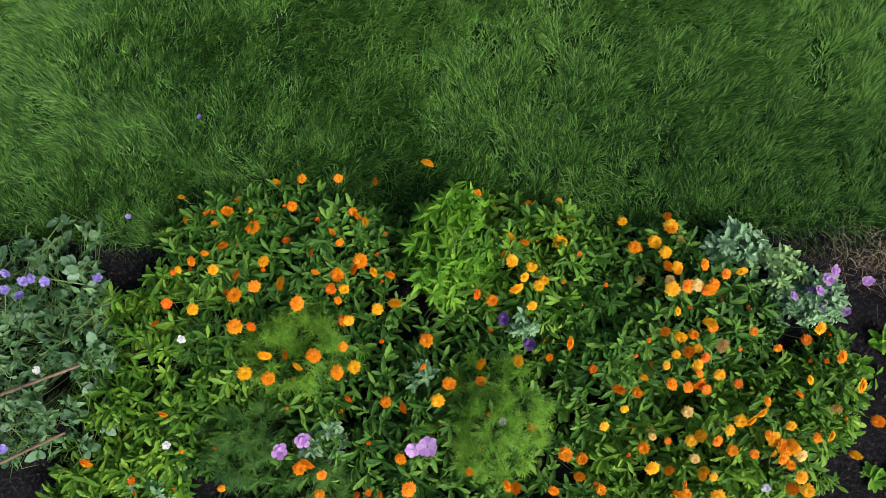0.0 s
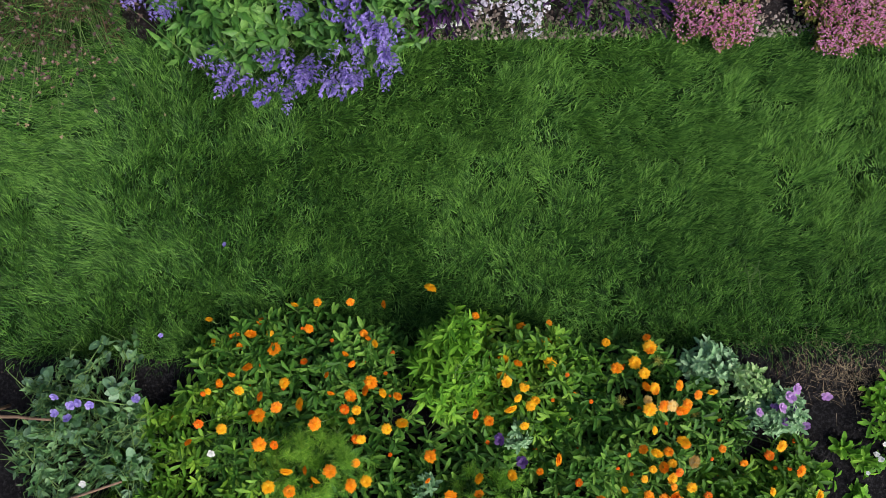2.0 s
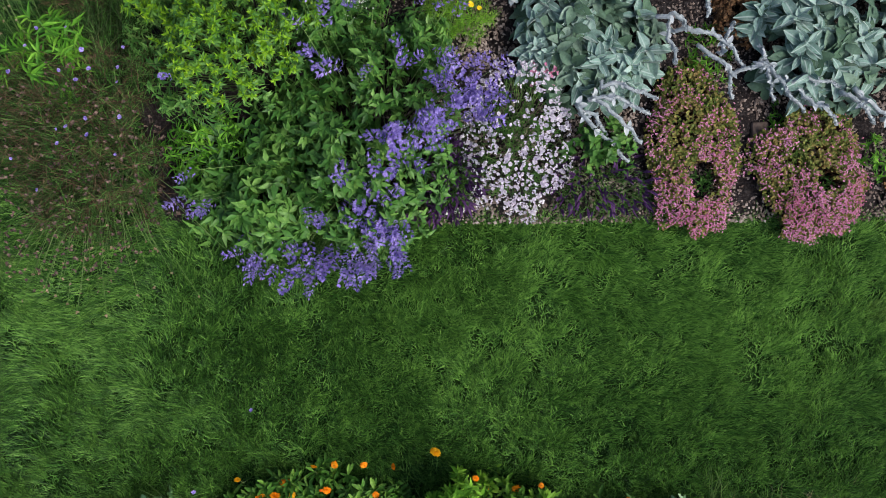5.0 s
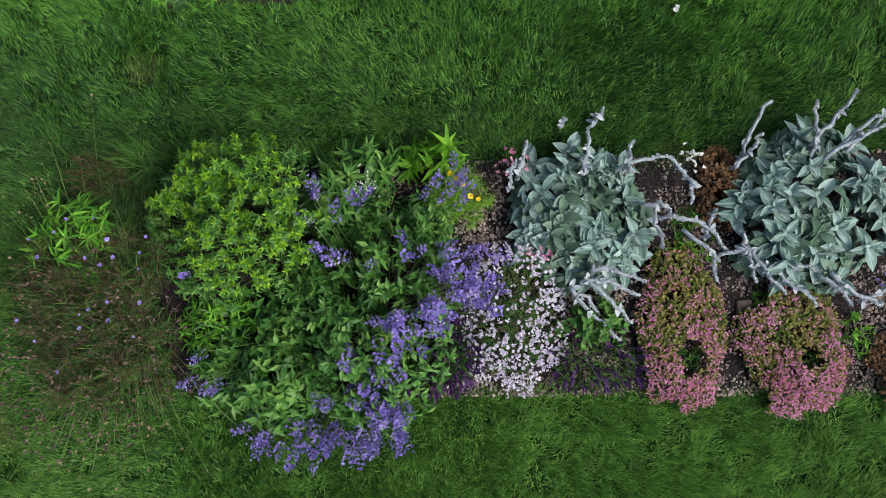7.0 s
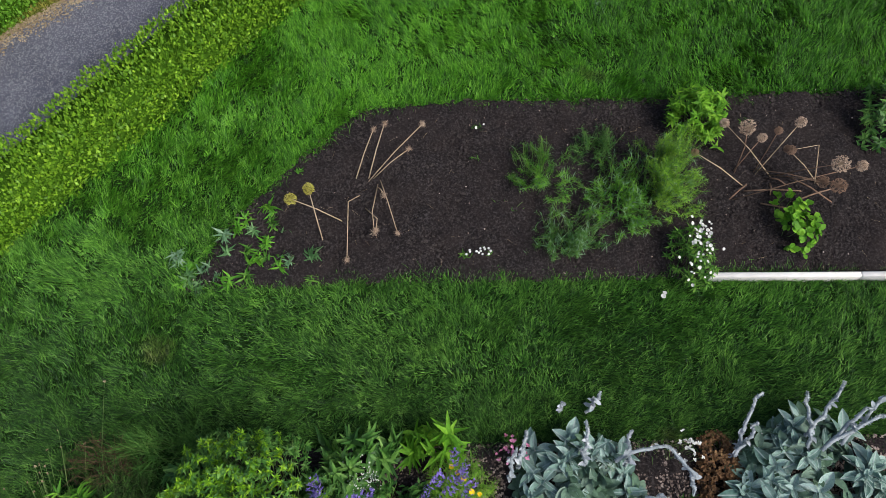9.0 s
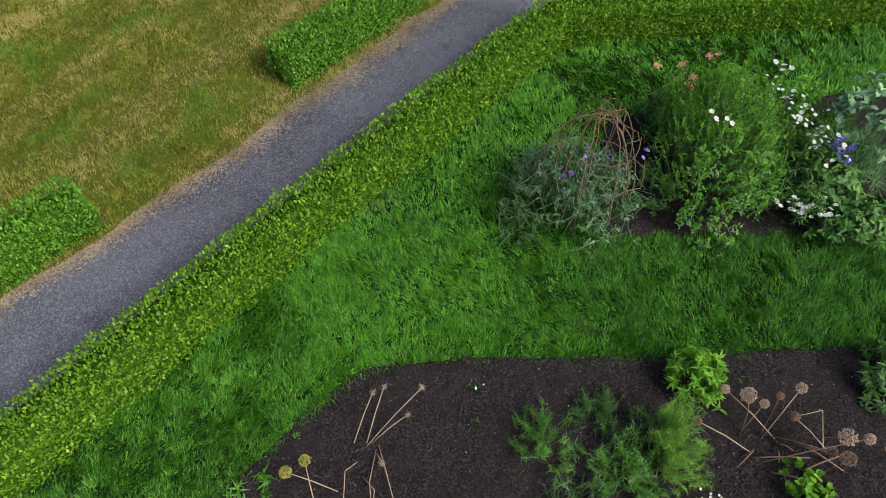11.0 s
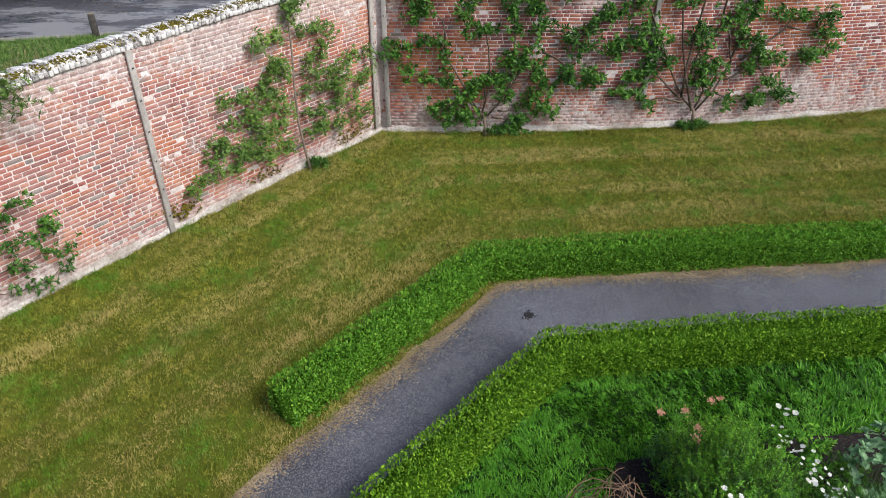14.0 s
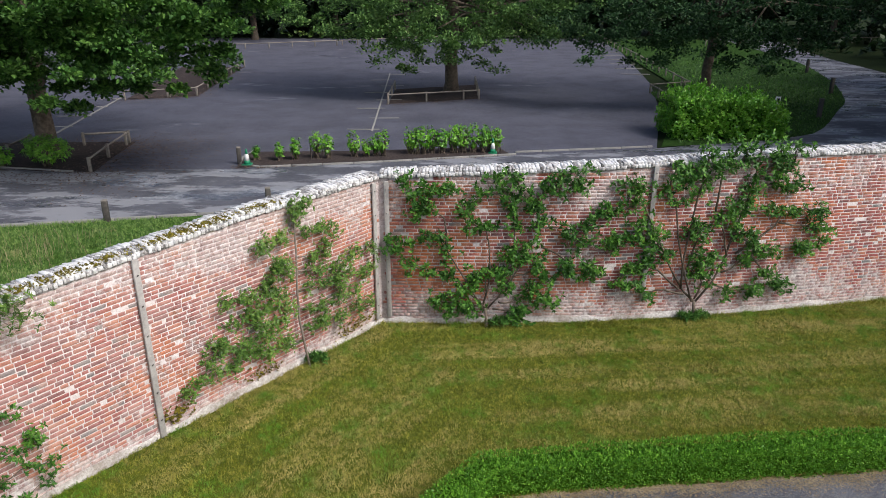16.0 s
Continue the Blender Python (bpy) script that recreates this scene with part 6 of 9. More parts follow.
# pale lilac and purple clumps of little flowers
candy, tips, axes, rr = bushy("candytuft_plant", (0.42, 2.28), (0.24, 0.34, 0.26), "low clump smothered in pale lilac-white flowers", "flowering plant", M_FEATHERDEEP, THREAD, 260, 14, (0.025, 0.05), (0.0, 0.8), 151, 0.7, "", 1.4, 0.05)
PUFF = mesh_of("flower", [petals(6, 0.010, 0.016, 0.2, 0.0, 0, BROAD, 0.0), petals(5, 0.008, 0.014, 0.6, 0.003, 0.4, BROAD, 0.0)], M_LILAC)
k = 0
while k < 190:
    x, y = fill(rr, 0.42, 2.28, 0.25, 0.36, 1, 0.1)
    x, y = float(x[0]), float(y[0])
    rim = ((x - 0.40) / 0.11) ** 2 + ((y - 2.38) / 0.17) ** 2 + rr.normal(0, 0.35)
    if rim < 1 and rr.random() < 0.80:
        continue
    set_flower(PUFF, (x, y, max(0.05, float(mound(x, y, 0.42, 2.28, 0.27, 0.38, 0.27, 151))) + 0.015), candy, rr, 0.6, rr.uniform(0.6, 1.15))
    k += 1
x, y = fill(rr, 0.42, 2.28, 0.27, 0.38, 520, 0.15)
rim = ((x - 0.40) / 0.12) ** 2 + ((y - 2.40) / 0.19) ** 2 + rr.normal(0, 0.35, 520)
keep = (rim > 1) | (rr.random(520) < 0.2)
x, y = x[keep], y[keep]
p = np.stack([x, y, np.maximum(0.04, mound(x, y, 0.42, 2.28, 0.29, 0.40, 0.27, 151)) + 0.01], 1)
part("small_bloom", [whorls(rr, TINY, np.repeat(p, 3, 0) + rr.normal(0, 0.006, (len(p) * 3, 3)), spread(rr, len(p) * 3, 0.6), 4, (0.006, 0.012), (0.0, 0.6))], M_LILAC, candy, "tiny pale lilac flowers", "stuff")
for k, (at, size, n) in enumerate((((0.12, 2.10), (0.15, 0.20, 0.22), 240), ((0.0, 1.98), (0.12, 0.10, 0.14), 90), ((0.84, 2.06), (0.30, 0.15, 0.13), 150))):
    lav, tips, axes, rr = bushy("lavender_plant", at, size, "low tuft with dark purple flower spikes", "flowering plant", M_FEATHERDEEP, THREAD, n, 12, (0.03, 0.06), (0.1, 0.9), 161 + k, 0.9, "lavenders", 1.3, 0.06)
    d = unit(axes + rr.normal(0, 0.3, axes.shape) + np.array([0.1, -0.5, 0]))
    part("flower_mass", [scatter(LANCE, tips, d, rr.normal(size=tips.shape), rr.uniform(0.03, 0.07, n), 0.06), scatter(LANCE, tips, d, np.cross(d, rr.normal(size=tips.shape)), rr.uniform(0.03, 0.07, n), 0.06)], M_LAVENDER, lav, "dark purple flower spikes", "stuff")
bushy("green_filler_plant", (0.84, 2.24), (0.2, 0.16, 0.2), "low dark green leafy plant between flowers", "plant", M_CAMPANULA, OVATE, 46, 9, (0.03, 0.05), (0.0, 0.6), 165, 0.8, "", 1.2, 0.05)

fine, tips, axes, rr = bushy("coreopsis_plant", (0.14, 2.88), (0.18, 0.18, 0.26), "fine-leaved yellow-green clump with few yellow flowers", "flowering plant", M_FEATHER, THREAD, 150, 26, (0.03, 0.06), (0.1, 0.9), 171, 0.5, "", 0.9, 0.08)
for p in ((0.13, 2.95, 0.32), (0.16, 2.92, 0.33), (0.20, 2.86, 0.32), (0.10, 2.98, 0.3), (0.24, 2.85, 0.3)):
    set_flower(YELLOW_STAR, p, fine, rr, 0.4, rr.uniform(0.7, 1.1))
bushy("lily_plant", (0.03, 3.10), (0.17, 0.10, 0.22), "tuft of light green lance-shaped leaves at the border's edge", "plant", M_MINT, LANCE, 14, 9, (0.08, 0.13), (0.1, 0.6), 172, 0.8)
bushy("lily_plant", (-0.36, 3.06), (0.22, 0.10, 0.2), "tuft of dark green lance-shaped leaves at the border's edge", "plant", M_CAMPANULA, LANCE, 16, 9, (0.08, 0.13), (0.1, 0.6), 173, 0.8)
gyp, tips, axes, rr = bushy("white_sprig_plant", (-0.37, 2.92), (0.09, 0.10, 0.32), "sprig of tiny grey-white flowers", "flowering plant", M_GLAUCOUS, THREAD, 20, 10, (0.03, 0.05), (0, 0.8), 174, 0.5)
part("tiny_flowers", [pebbles(rr, np.repeat(tips, 8, 0) + rr.normal(0, 0.022, (len(tips) * 8, 3)), rr.uniform(0.003, 0.006, len(tips) * 8))], M_WHITE, gyp, "tiny white flowers", "stuff")

# lamb's ears: every leaf a piece of its own


def ear_leaf(bend, cup):
    """A soft ovate leaf with a rounded trough across it."""
    v, f = [], []
    for t, w in ((0, 0.05), (0.14, 0.14), (0.33, 0.225), (0.54, 0.25), (0.76, 0.19), (0.92, 0.08), (1, 0.01)):
        for k in (-1, -0.55, 0, 0.55, 1):
            v.append((k * w, t, bend * t * t + cup * w * abs(k) ** 1.6 - 0.02 * (k == 0)))
    for r in range(6):
        for k in range(4):
            a = 5 * r + k
            f.append((a, a + 1, a + 6, a + 5))
    return [(np.array(v), np.array(f))]


EAR = [mesh_of("leaf", ear_leaf(b, c), M_SILVER, True) for b, c in ((-0.40, 0.5), (-0.2, 0.65), (-0.6, 0.3))]


EAR_SHAPE = blade_leaf([(0, 0.06), (0.2, 0.21), (0.5, 0.29), (0.8, 0.2), (1, 0.02)], -0.3, 0.5)


def woolly_spike(rr, a, b, sag, r=0.0115):
    """A woolly stalk beaded with tight whorls of felted buds, little leaves standing off it."""
    t = np.linspace(0, 1, 9)[:, None]
    p = np.array(a) * (1 - t) + np.array(b) * t + np.array(sag) * (4 * t * (1 - t)) + rr.normal(0, 0.008, (9, 3))
    n = 380
    beads = max(5, int(np.linalg.norm(np.array(b) - np.array(a)) / 0.021))
    k = np.clip((rr.integers(0, beads, n) + 0.5) / beads + rr.normal(0, 0.16 / beads, n), 0, 1)
    q = np.stack([np.interp(k, t[:, 0], p[:, c]) for c in range(3)], 1)
    d = unit(rr.normal(size=(n, 3)))
    m = int(rr.integers(3, 7))
    u = rr.random(m) * 0.7
    w = np.stack([np.interp(u, t[:, 0], p[:, c]) for c in range(3)], 1)
    return [rod(p, np.linspace(r * 0.95, r * 0.6, 9)), scatter(CARD, q, d, rr.normal(size=(n, 3)), rr.uniform(0.9, 1.2, n) * r * 1.15),
            scatter(EAR_SHAPE, w, unit(rr.normal(size=(m, 3)) + np.array((0, 0, 0.5))), np.tile((0.1, 0.1, 1.0), (m, 1)), rr.uniform(0.025, 0.05, m))]


def lambs_ear(at, size, seed, n, spikes):
    rr = np.random.default_rng(seed)
    (cx, cy), (rx, ry, h) = at, size
    top = thing("lambs_ear", (cx, cy, 0), "mound of felted silver-green leaves with woolly spikes", "plant", "lamb's ears")
    tips, axes = shoots(rr, cx, cy, rx, ry, h, n, seed, 0.5, 0.12, 0.7)
    for p, ax in zip(tips, axes):
        turn = rr.random() * 6.283
        grown = rr.uniform(0.8, 1.15)
        for k in range(8):
            a = turn + (k // 2) * 1.57 + (k % 2) * 3.14 + rr.normal(0, 0.12)
            d = unit(np.array((math.cos(a), math.sin(a), -0.02 + 0.10 * k + (0.7 if k > 5 else 0.0))) + ax * 0.25)
            y = d
            x = unit(np.cross(y, ax))
            z = np.cross(x, y)
            m4 = Matrix(((x[0], y[0], z[0], p[0]), (x[1], y[1], z[1], p[1]), (x[2], y[2], z[2], p[2] + 0.006 * k - 0.03), (0, 0, 0, 1))) @ Matrix.Scale((0.132 - 0.012 * k) * grown * rr.uniform(0.85, 1.12), 4)
            part("leaf", EAR[int(rr.integers(3))], None, top, at=m4)
    tips, axes = shoots(rr, cx, cy, rx * 1.02, ry * 1.02, h * 0.9, n * 2, seed + 50, 0.8, 0.12, 0.55)
    part("lower_foliage", [whorls(rr, EAR_SHAPE, tips, axes, 6, (0.06, 0.10), (0.05, 0.5), 1.0, 0.03)], M_SILVERLOW, top, "duller grey-green leaves below", "stuff")
    part("stem_cluster", [stalks(rr, tips, cx, cy, 0.6, 0.004)], M_SILVERSPIKE, top, "", "stuff")
    for a, b, sag in spikes:
        part("flower_spike", woolly_spike(rr, a, b, sag), M_SILVERSPIKE, top, "woolly silver flower spike")
    return top


lambs_ear((0.78, 2.80), (0.34, 0.36, 0.22), 181, 50, [
    ((0.45, 2.98, 0.12), (0.48, 3.16, 0.26), (0, 0, 0.02)), ((0.40, 2.95, 0.12), (0.44, 3.08, 0.2), (0, 0, 0.02)), ((0.78, 3.0, 0.2), (0.80, 3.22, 0.26), (0, 0, 0.03)), ((1.0, 3.0, 0.2), (1.03, 3.18, 0.24), (0, 0, 0.03)),
    ((0.95, 3.02, 0.2), (1.30, 3.02, 0.16), (0.05, 0.08, 0.05)), ((1.28, 3.05, 0.16), (1.34, 2.86, 0.15), (0.03, 0, 0.03)), ((1.10, 2.85, 0.2), (1.26, 2.78, 0.18), (0, 0.02, 0.04)), ((1.16, 2.84, 0.18), (1.20, 2.62, 0.16), (-0.02, 0, 0.02))] + [
    ((0.75, 2.45, 0.2), (1.05, 2.38, 0.18), (0, 0.03, 0.03)), ((0.78, 2.48, 0.2), (1.02, 2.24, 0.16), (0, 0, 0.03)), ((0.70, 2.42, 0.2), (0.86, 2.30, 0.16), (0, 0, 0.03)), ((0.80, 2.52, 0.22), (1.08, 2.46, 0.2), (0, 0, 0.03)), ((0.72, 2.38, 0.2), (0.96, 2.18, 0.15), (0.0, -0.02, 0.02)),
    ((1.18, 2.78, 0.2), (1.52, 2.62, 0.16), (0.02, 0.06, 0.03)), ((1.30, 2.72, 0.16), (1.46, 2.46, 0.16), (0.03, 0.02, 0.03)), ((1.40, 2.68, 0.16), (1.46, 2.84, 0.17), (0, 0, 0.02)), ((1.48, 2.60, 0.16), (1.66, 2.58, 0.16), (0, 0.02, 0.03))])
lambs_ear((1.98, 2.84), (0.42, 0.42, 0.26), 182, 52, [
    ((1.62, 3.1, 0.12), (1.72, 3.36, 0.32), (-0.03, 0, 0.03)), ((1.60, 3.06, 0.12), (1.70, 3.22, 0.22), (0, 0, 0.02)), ((1.92, 3.15, 0.24), (2.16, 3.42, 0.3), (0, 0, 0.04)), ((1.95, 3.1, 0.24), (1.96, 3.38, 0.3), (0, 0, 0.03)), ((2.05, 3.12, 0.24), (2.4, 3.36, 0.3), (0, 0.03, 0.05)), ((2.0, 3.08, 0.24), (2.36, 3.26, 0.3), (0, 0.02, 0.05)), ((2.1, 3.1, 0.24), (2.5, 3.46, 0.3), (0, 0.02, 0.05))] + [
    ((1.62, 2.66, 0.16), (1.80, 2.40, 0.16), (-0.03, 0, 0.03)), ((1.66, 2.56, 0.18), (1.98, 2.52, 0.18), (0, 0, 0.04)), ((1.72, 2.52, 0.18), (1.96, 2.34, 0.15), (0, 0, 0.04)), ((1.95, 2.50, 0.2), (2.12, 2.34, 0.16), (0, 0, 0.04)), ((2.0, 2.5, 0.2), (2.3, 2.36, 0.15), (0.03, -0.05, 0.03)), ((1.60, 2.70, 0.16), (1.66, 2.46, 0.15), (0, 0, 0.02)), ((2.16, 2.36, 0.16), (2.34, 2.52, 0.18), (0.04, -0.02, 0.02))])


def sedum(at, size, seed, n, hole, material, flowers, label):
    """A mat of little rosettes, with pink starry flowers and, in the old ones, a bare middle."""
    rr = np.random.default_rng(seed)
    (cx, cy), (rx, ry, h) = at, size
    top = thing("sedum_plant", (cx, cy, 0), label, "flowering plant", "sedums")
    x, y = fill(rr, cx, cy, rx, ry, n, 0.22)
    if hole:
        keep = ((x - hole[0]) / hole[2]) ** 2 + ((y - hole[1]) / (hole[2] * 1.15)) ** 2 > rr.uniform(0.3, 1.3, n) + 0.6 * (wander(x, y, 14, seed) - 0.4)
        x, y = x[keep], y[keep]
    z = mound(x, y, cx, cy, rx * 1.12, ry * 1.12, h, seed) * rr.uniform(0.8, 1.0, len(x)) + 0.015
    tips, axes = np.stack([x, y, z], 1), spread(rr, len(x), 0.5)
    part("stem_cluster", [stalks(rr, tips, cx, cy, 0.85, 0.002)], M_RUST, top, "", "stuff")
    part("leaves", [whorls(rr, TINY, tips, axes, 8, (0.010, 0.02), (0.1, 0.6), None, 0.02)], material, top, "fleshy little leaves", "stuff")
    if flowers:
        pick = 0.35 + 0.45 * wander(x, y, 7, seed + 1) + rr.normal(0, 0.16, len(x)) + flowers * 0.45 + 0.22 * (cy - y) / ry > 0.5
        t = np.repeat(tips[pick], 4, 0) + rr.normal(0, 0.010, (pick.sum() * 4, 3)) + np.array([0, 0, 0.012])
        part("bloom", [whorls(rr, TINY, t, spread(rr, len(t), 0.6), 4, (0.004, 0.009), (0.1, 0.5), 1.0)], M_PINK, top, "tiny pink starry flowers", "stuff")
    return top


sedum((1.29, 2.23), (0.22, 0.40, 0.13), 191, 1500, (1.33, 2.08, 0.085), M_SEDUMLEAF, -0.22, "pink-flowered sedum mat with a bare green middle")
sedum((1.86, 2.14), (0.27, 0.33, 0.13), 192, 1600, (1.93, 2.08, 0.06), M_SEDUMLEAF, -0.42, "pink-flowered sedum mat with a bare green middle")
for k, (x, y) in enumerate(((1.33, 2.08), (1.93, 2.08))):
    bushy("small_weed", (x, y), (0.075, 0.07, 0.09), "dark green leafy tuft in the gap of the sedum", "plant", M_FEATHERDEEP, LANCE, 16, 9, (0.02, 0.04), (0.1, 0.8), 196 + k, 0.6, "tufts in the sedums", 0.9, 0.03)
sedum((1.54, 2.96), (0.14, 0.21, 0.12), 193, 420, None, M_RUST, 0, "rust-coloured sedum clump beside the lamb's ears")
for k, (at, size, n) in enumerate((((1.38, 2.70), (0.13, 0.16, 0.09), 40), ((1.18, 2.02), (0.10, 0.08, 0.08), 20), ((1.72, 2.36), (0.06, 0.14, 0.07), 16), ((2.2, 2.2), (0.10, 0.14, 0.10), 24))):
    bushy("small_weed", at, size, "low green weeds in the gravel", "plant", M_ROSELEAF, LANCE, n, 8, (0.02, 0.045), (0.1, 0.8), 760 + k, 0.7, "weeds in the gravel", 0.9, 0.03)
sedum((2.45, 2.05), (0.2, 0.22, 0.1), 194, 420, None, M_RUST, 0.0, "rust-coloured sedum clump with pink flowers")
for k, (x, y, mat) in enumerate(((1.36, 3.10, M_WHITE), (0.42, 3.08, M_PINK), (0.55, 2.60, M_PINK), (2.38, 2.45, M_VIOLET))):
    rr = np.random.default_rng(200 + k)
    tuft = thing("flower_tuft", (x, y, 0), "tiny flower cluster at the edge of the border", "flower", "tiny flower clusters")
    p = np.stack([rr.normal(x, 0.04, 24), rr.normal(y, 0.03, 24), rr.uniform(0.12, 0.2, 24)], 1)
    part("stalks", [tubes(p * np.array([1, 1, 0]), p, 0.0015, 0.001)], M_STEM, tuft, "", "stuff")
    part("petals", [whorls(rr, ROUND, p, spread(rr, 24, 0.5), 5, (0.008, 0.016), (0.1, 0.5))], mat, tuft, "", "stuff")

for k, (x, y) in enumerate(((-1.12, 0.58), (-0.85, 0.97))):
    fallen = thing("fallen_flower", (x, y, 0.03), "small blue flower fallen on the grass", "flower", "fallen blue flowers")
    set_flower(BLUE_CUP, (x, y, 0.06), fallen, np.random.default_rng(220 + k), 0.9, 0.55, "petals")
label = thing("plant_label", (0.11, 1.93, 0.04), "white plastic plant label lying on gravel", "plant label")
m4 = pose(0.125, 1.935, 0.055, 4, 3, 9) @ Matrix.Scale(1.3, 4)
part("strip", moved(soft_box(0.085, 0.020, 0.003, 0.001), m4), M_WHITEPLASTIC, label)
part("point", moved([(np.array([(-0.0425, -0.010, 0.0), (-0.0425, 0.010, 0.0), (-0.065, 0, 0.0), (-0.0425, -0.010, 0.003), (-0.0425, 0.010, 0.003), (-0.065, 0, 0.003)]), np.array([(0, 1, 2), (5, 4, 3)])), ], m4), M_WHITEPLASTIC, label)
for k, (x, y, w, h, turn) in enumerate(((1.64, 2.30, 0.085, 0.16, 3), (1.66, 2.10, 0.08, 0.12, -6))):
    slab = thing("stone_slab", (x, y, 0.03), "narrow brown stone slab set in the gravel", "stone", "stone slabs")
    part("slab", moved(soft_box(w, h, 0.05, 0.008), pose(x, y, 0.035, 0, 0, turn)), M_STONE, slab)
shell = thing("white_pebble", (1.655, 2.08, 0.06), "small white pebble on the gravel", "stone")
part("stone", [pebbles(np.random.default_rng(3), np.array([(1.655, 2.12, 0.07)]), 0.018)], M_WHITEWOOD, shell, smooth=True)
for k, (a, b) in enumerate((((0.845, 3.30, 0.05), (0.93, 3.40, 0.09)), ((0.70, 3.30, 0.06), (0.705, 3.34, 0.09)))):
    fallen = thing("fallen_spike", (a[0], a[1], 0.04), "fallen woolly silver spike lying on the grass", "flower spike", "fallen spikes")
    part("wool", woolly_spike(np.random.default_rng(210 + k), a, b, (0, 0, 0.01), 0.010), M_SILVERSPIKE, fallen)

# ---- the bare bed: dry alliums, fennel, daisies ----
def allium(root, elbow, head, r, material, label, seed, stalk=M_STRAW, shed=False):
    rr = np.random.default_rng(seed)
    top = thing("allium", root, label, "dry flower", "dry alliums")
    pts = [root, elbow, head] if elbow else [root, ((root[0] + head[0]) / 2, (root[1] + head[1]) / 2, (root[2] + head[2]) / 2 + 0.02), head]
    part("stalk", [rod(pts, [0.004, 0.0034, 0.0026])], stalk, top)
    r = r * 0.86
    n = 220
    d = unit(rr.normal(size=(n, 3)))
    c = np.tile(head, (n, 1))
    if shed:
        part("seed_head", [scatter(THREAD, c[:110], d[:110], rr.normal(size=(110, 3)), rr.uniform(0.7, 1.25, 110) * r, 0.055), pebbles(rr, c[:30] + d[:30] * (rr.uniform(0.1, 0.4, 30) * r)[:, None], 0.004, 0.9)], material, top, "spidery pale seed head", "stuff")
    else:
        part("seed_head", [scatter(THREAD, c, d, rr.normal(size=(n, 3)), rr.uniform(0.8, 1.0, n) * r, 0.03), pebbles(rr, c + d * (rr.uniform(0.75, 1.0, n) * r)[:, None], 0.0035 + 0.03 * r, 0.9)], material, top, "", "stuff")
    return top


pale = "dry straw-coloured allium leaning over bare soil"
allium((-0.58, 4.46, 0.03), None, (-0.86, 4.50, 0.25), 0.045, M_SEEDGREEN, "allium with yellow-green seed head on a straw stalk", 401)
allium((-0.69, 4.33, 0.03), None, (-0.76, 4.57, 0.25), 0.042, M_SEEDGREEN, "allium with yellow-green seed head on a straw stalk", 402)
allium((-0.51, 4.76, 0.03), None, (-0.40, 5.03, 0.18), 0.035, M_SEEDHEAD, pale, 403, shed=True)
allium((-0.43, 4.76, 0.03), None, (-0.33, 5.06, 0.20), 0.036, M_SEEDHEAD, pale, 404, shed=True)
allium((-0.43, 4.74, 0.03), None, (-0.09, 5.06, 0.20), 0.036, M_SEEDHEAD, pale, 405, shed=True)
allium((-0.40, 4.76, 0.03), None, (-0.17, 4.88, 0.20), 0.032, M_SEEDHEAD, pale, 406, shed=True)
allium((-0.37, 4.72, 0.03), (-0.39, 4.5, 0.09), (-0.37, 4.36, 0.09), 0.042, M_SEEDHEAD, pale, 407, shed=True)
allium((-0.44, 4.55, 0.03), (-0.36, 4.46, 0.07), (-0.36, 4.38, 0.08), 0.03, M_SEEDHEAD, pale, 408, shed=True)
allium((-0.36, 4.76, 0.03), (-0.30, 4.58, 0.08), (-0.23, 4.36, 0.08), 0.030, M_SEEDHEAD, pale, 409, shed=True)
allium((-0.37, 4.70, 0.03), None, (-0.32, 4.61, 0.10), 0.036, M_SEEDHEAD, pale, 410, shed=True)
allium((-0.48, 4.64, 0.03), (-0.54, 4.56, 0.10), (-0.53, 4.19, 0.06), 0.036, M_SEEDHEAD, pale, 411, shed=True)
brown = "dry brown allium with a pinkish seed head"
allium((2.13, 4.79, 0.03), None, (1.77, 5.02, 0.30), 0.035, M_SEEDHEAD, brown, 421)
allium((1.90, 4.82, 0.03), (1.92, 4.92, 0.2), (1.88, 4.96, 0.35), 0.060, M_SEEDHEAD, brown, 422, M_TWIG)
allium((1.90, 4.84, 0.03), None, (2.01, 4.95, 0.25), 0.035, M_SEEDHEAD, brown, 423, M_TWIG)
allium((2.02, 4.80, 0.03), None, (2.24, 5.03, 0.30), 0.042, M_SEEDHEAD, brown, 424)
allium((2.02, 4.82, 0.03), None, (2.12, 5.0, 0.25), 0.03, M_TWIG, brown, 425, M_TWIG)
allium((2.40, 4.75, 0.03), (2.38, 4.93, 0.2), (2.19, 4.88, 0.22), 0.035, M_TWIG, brown, 426)
allium((2.42, 4.74, 0.03), None, (2.18, 4.90, 0.20), 0.03, M_TWIG, brown, 427)
allium((1.86, 4.63, 0.03), None, (2.48, 4.67, 0.40), 0.040, M_SEEDHEAD, brown, 428, M_TWIG)
allium((2.14, 4.79, 0.05), None, (2.36, 4.68, 0.40), 0.062, M_SEEDHEAD, brown, 429, M_TWIG)
allium((2.10, 4.80, 0.05), None, (2.38, 4.59, 0.30), 0.055, M_TWIG, brown, 430, M_TWIG)
allium((2.0, 4.84, 0.05), None, (2.34, 4.66, 0.22), 0.045, M_TWIG, brown, 431, M_TWIG)
allium((1.94, 4.72, 0.04), None, (1.56, 4.81, 0.30), 0.028, M_TWIG, brown, 432)
rr = np.random.default_rng(440)
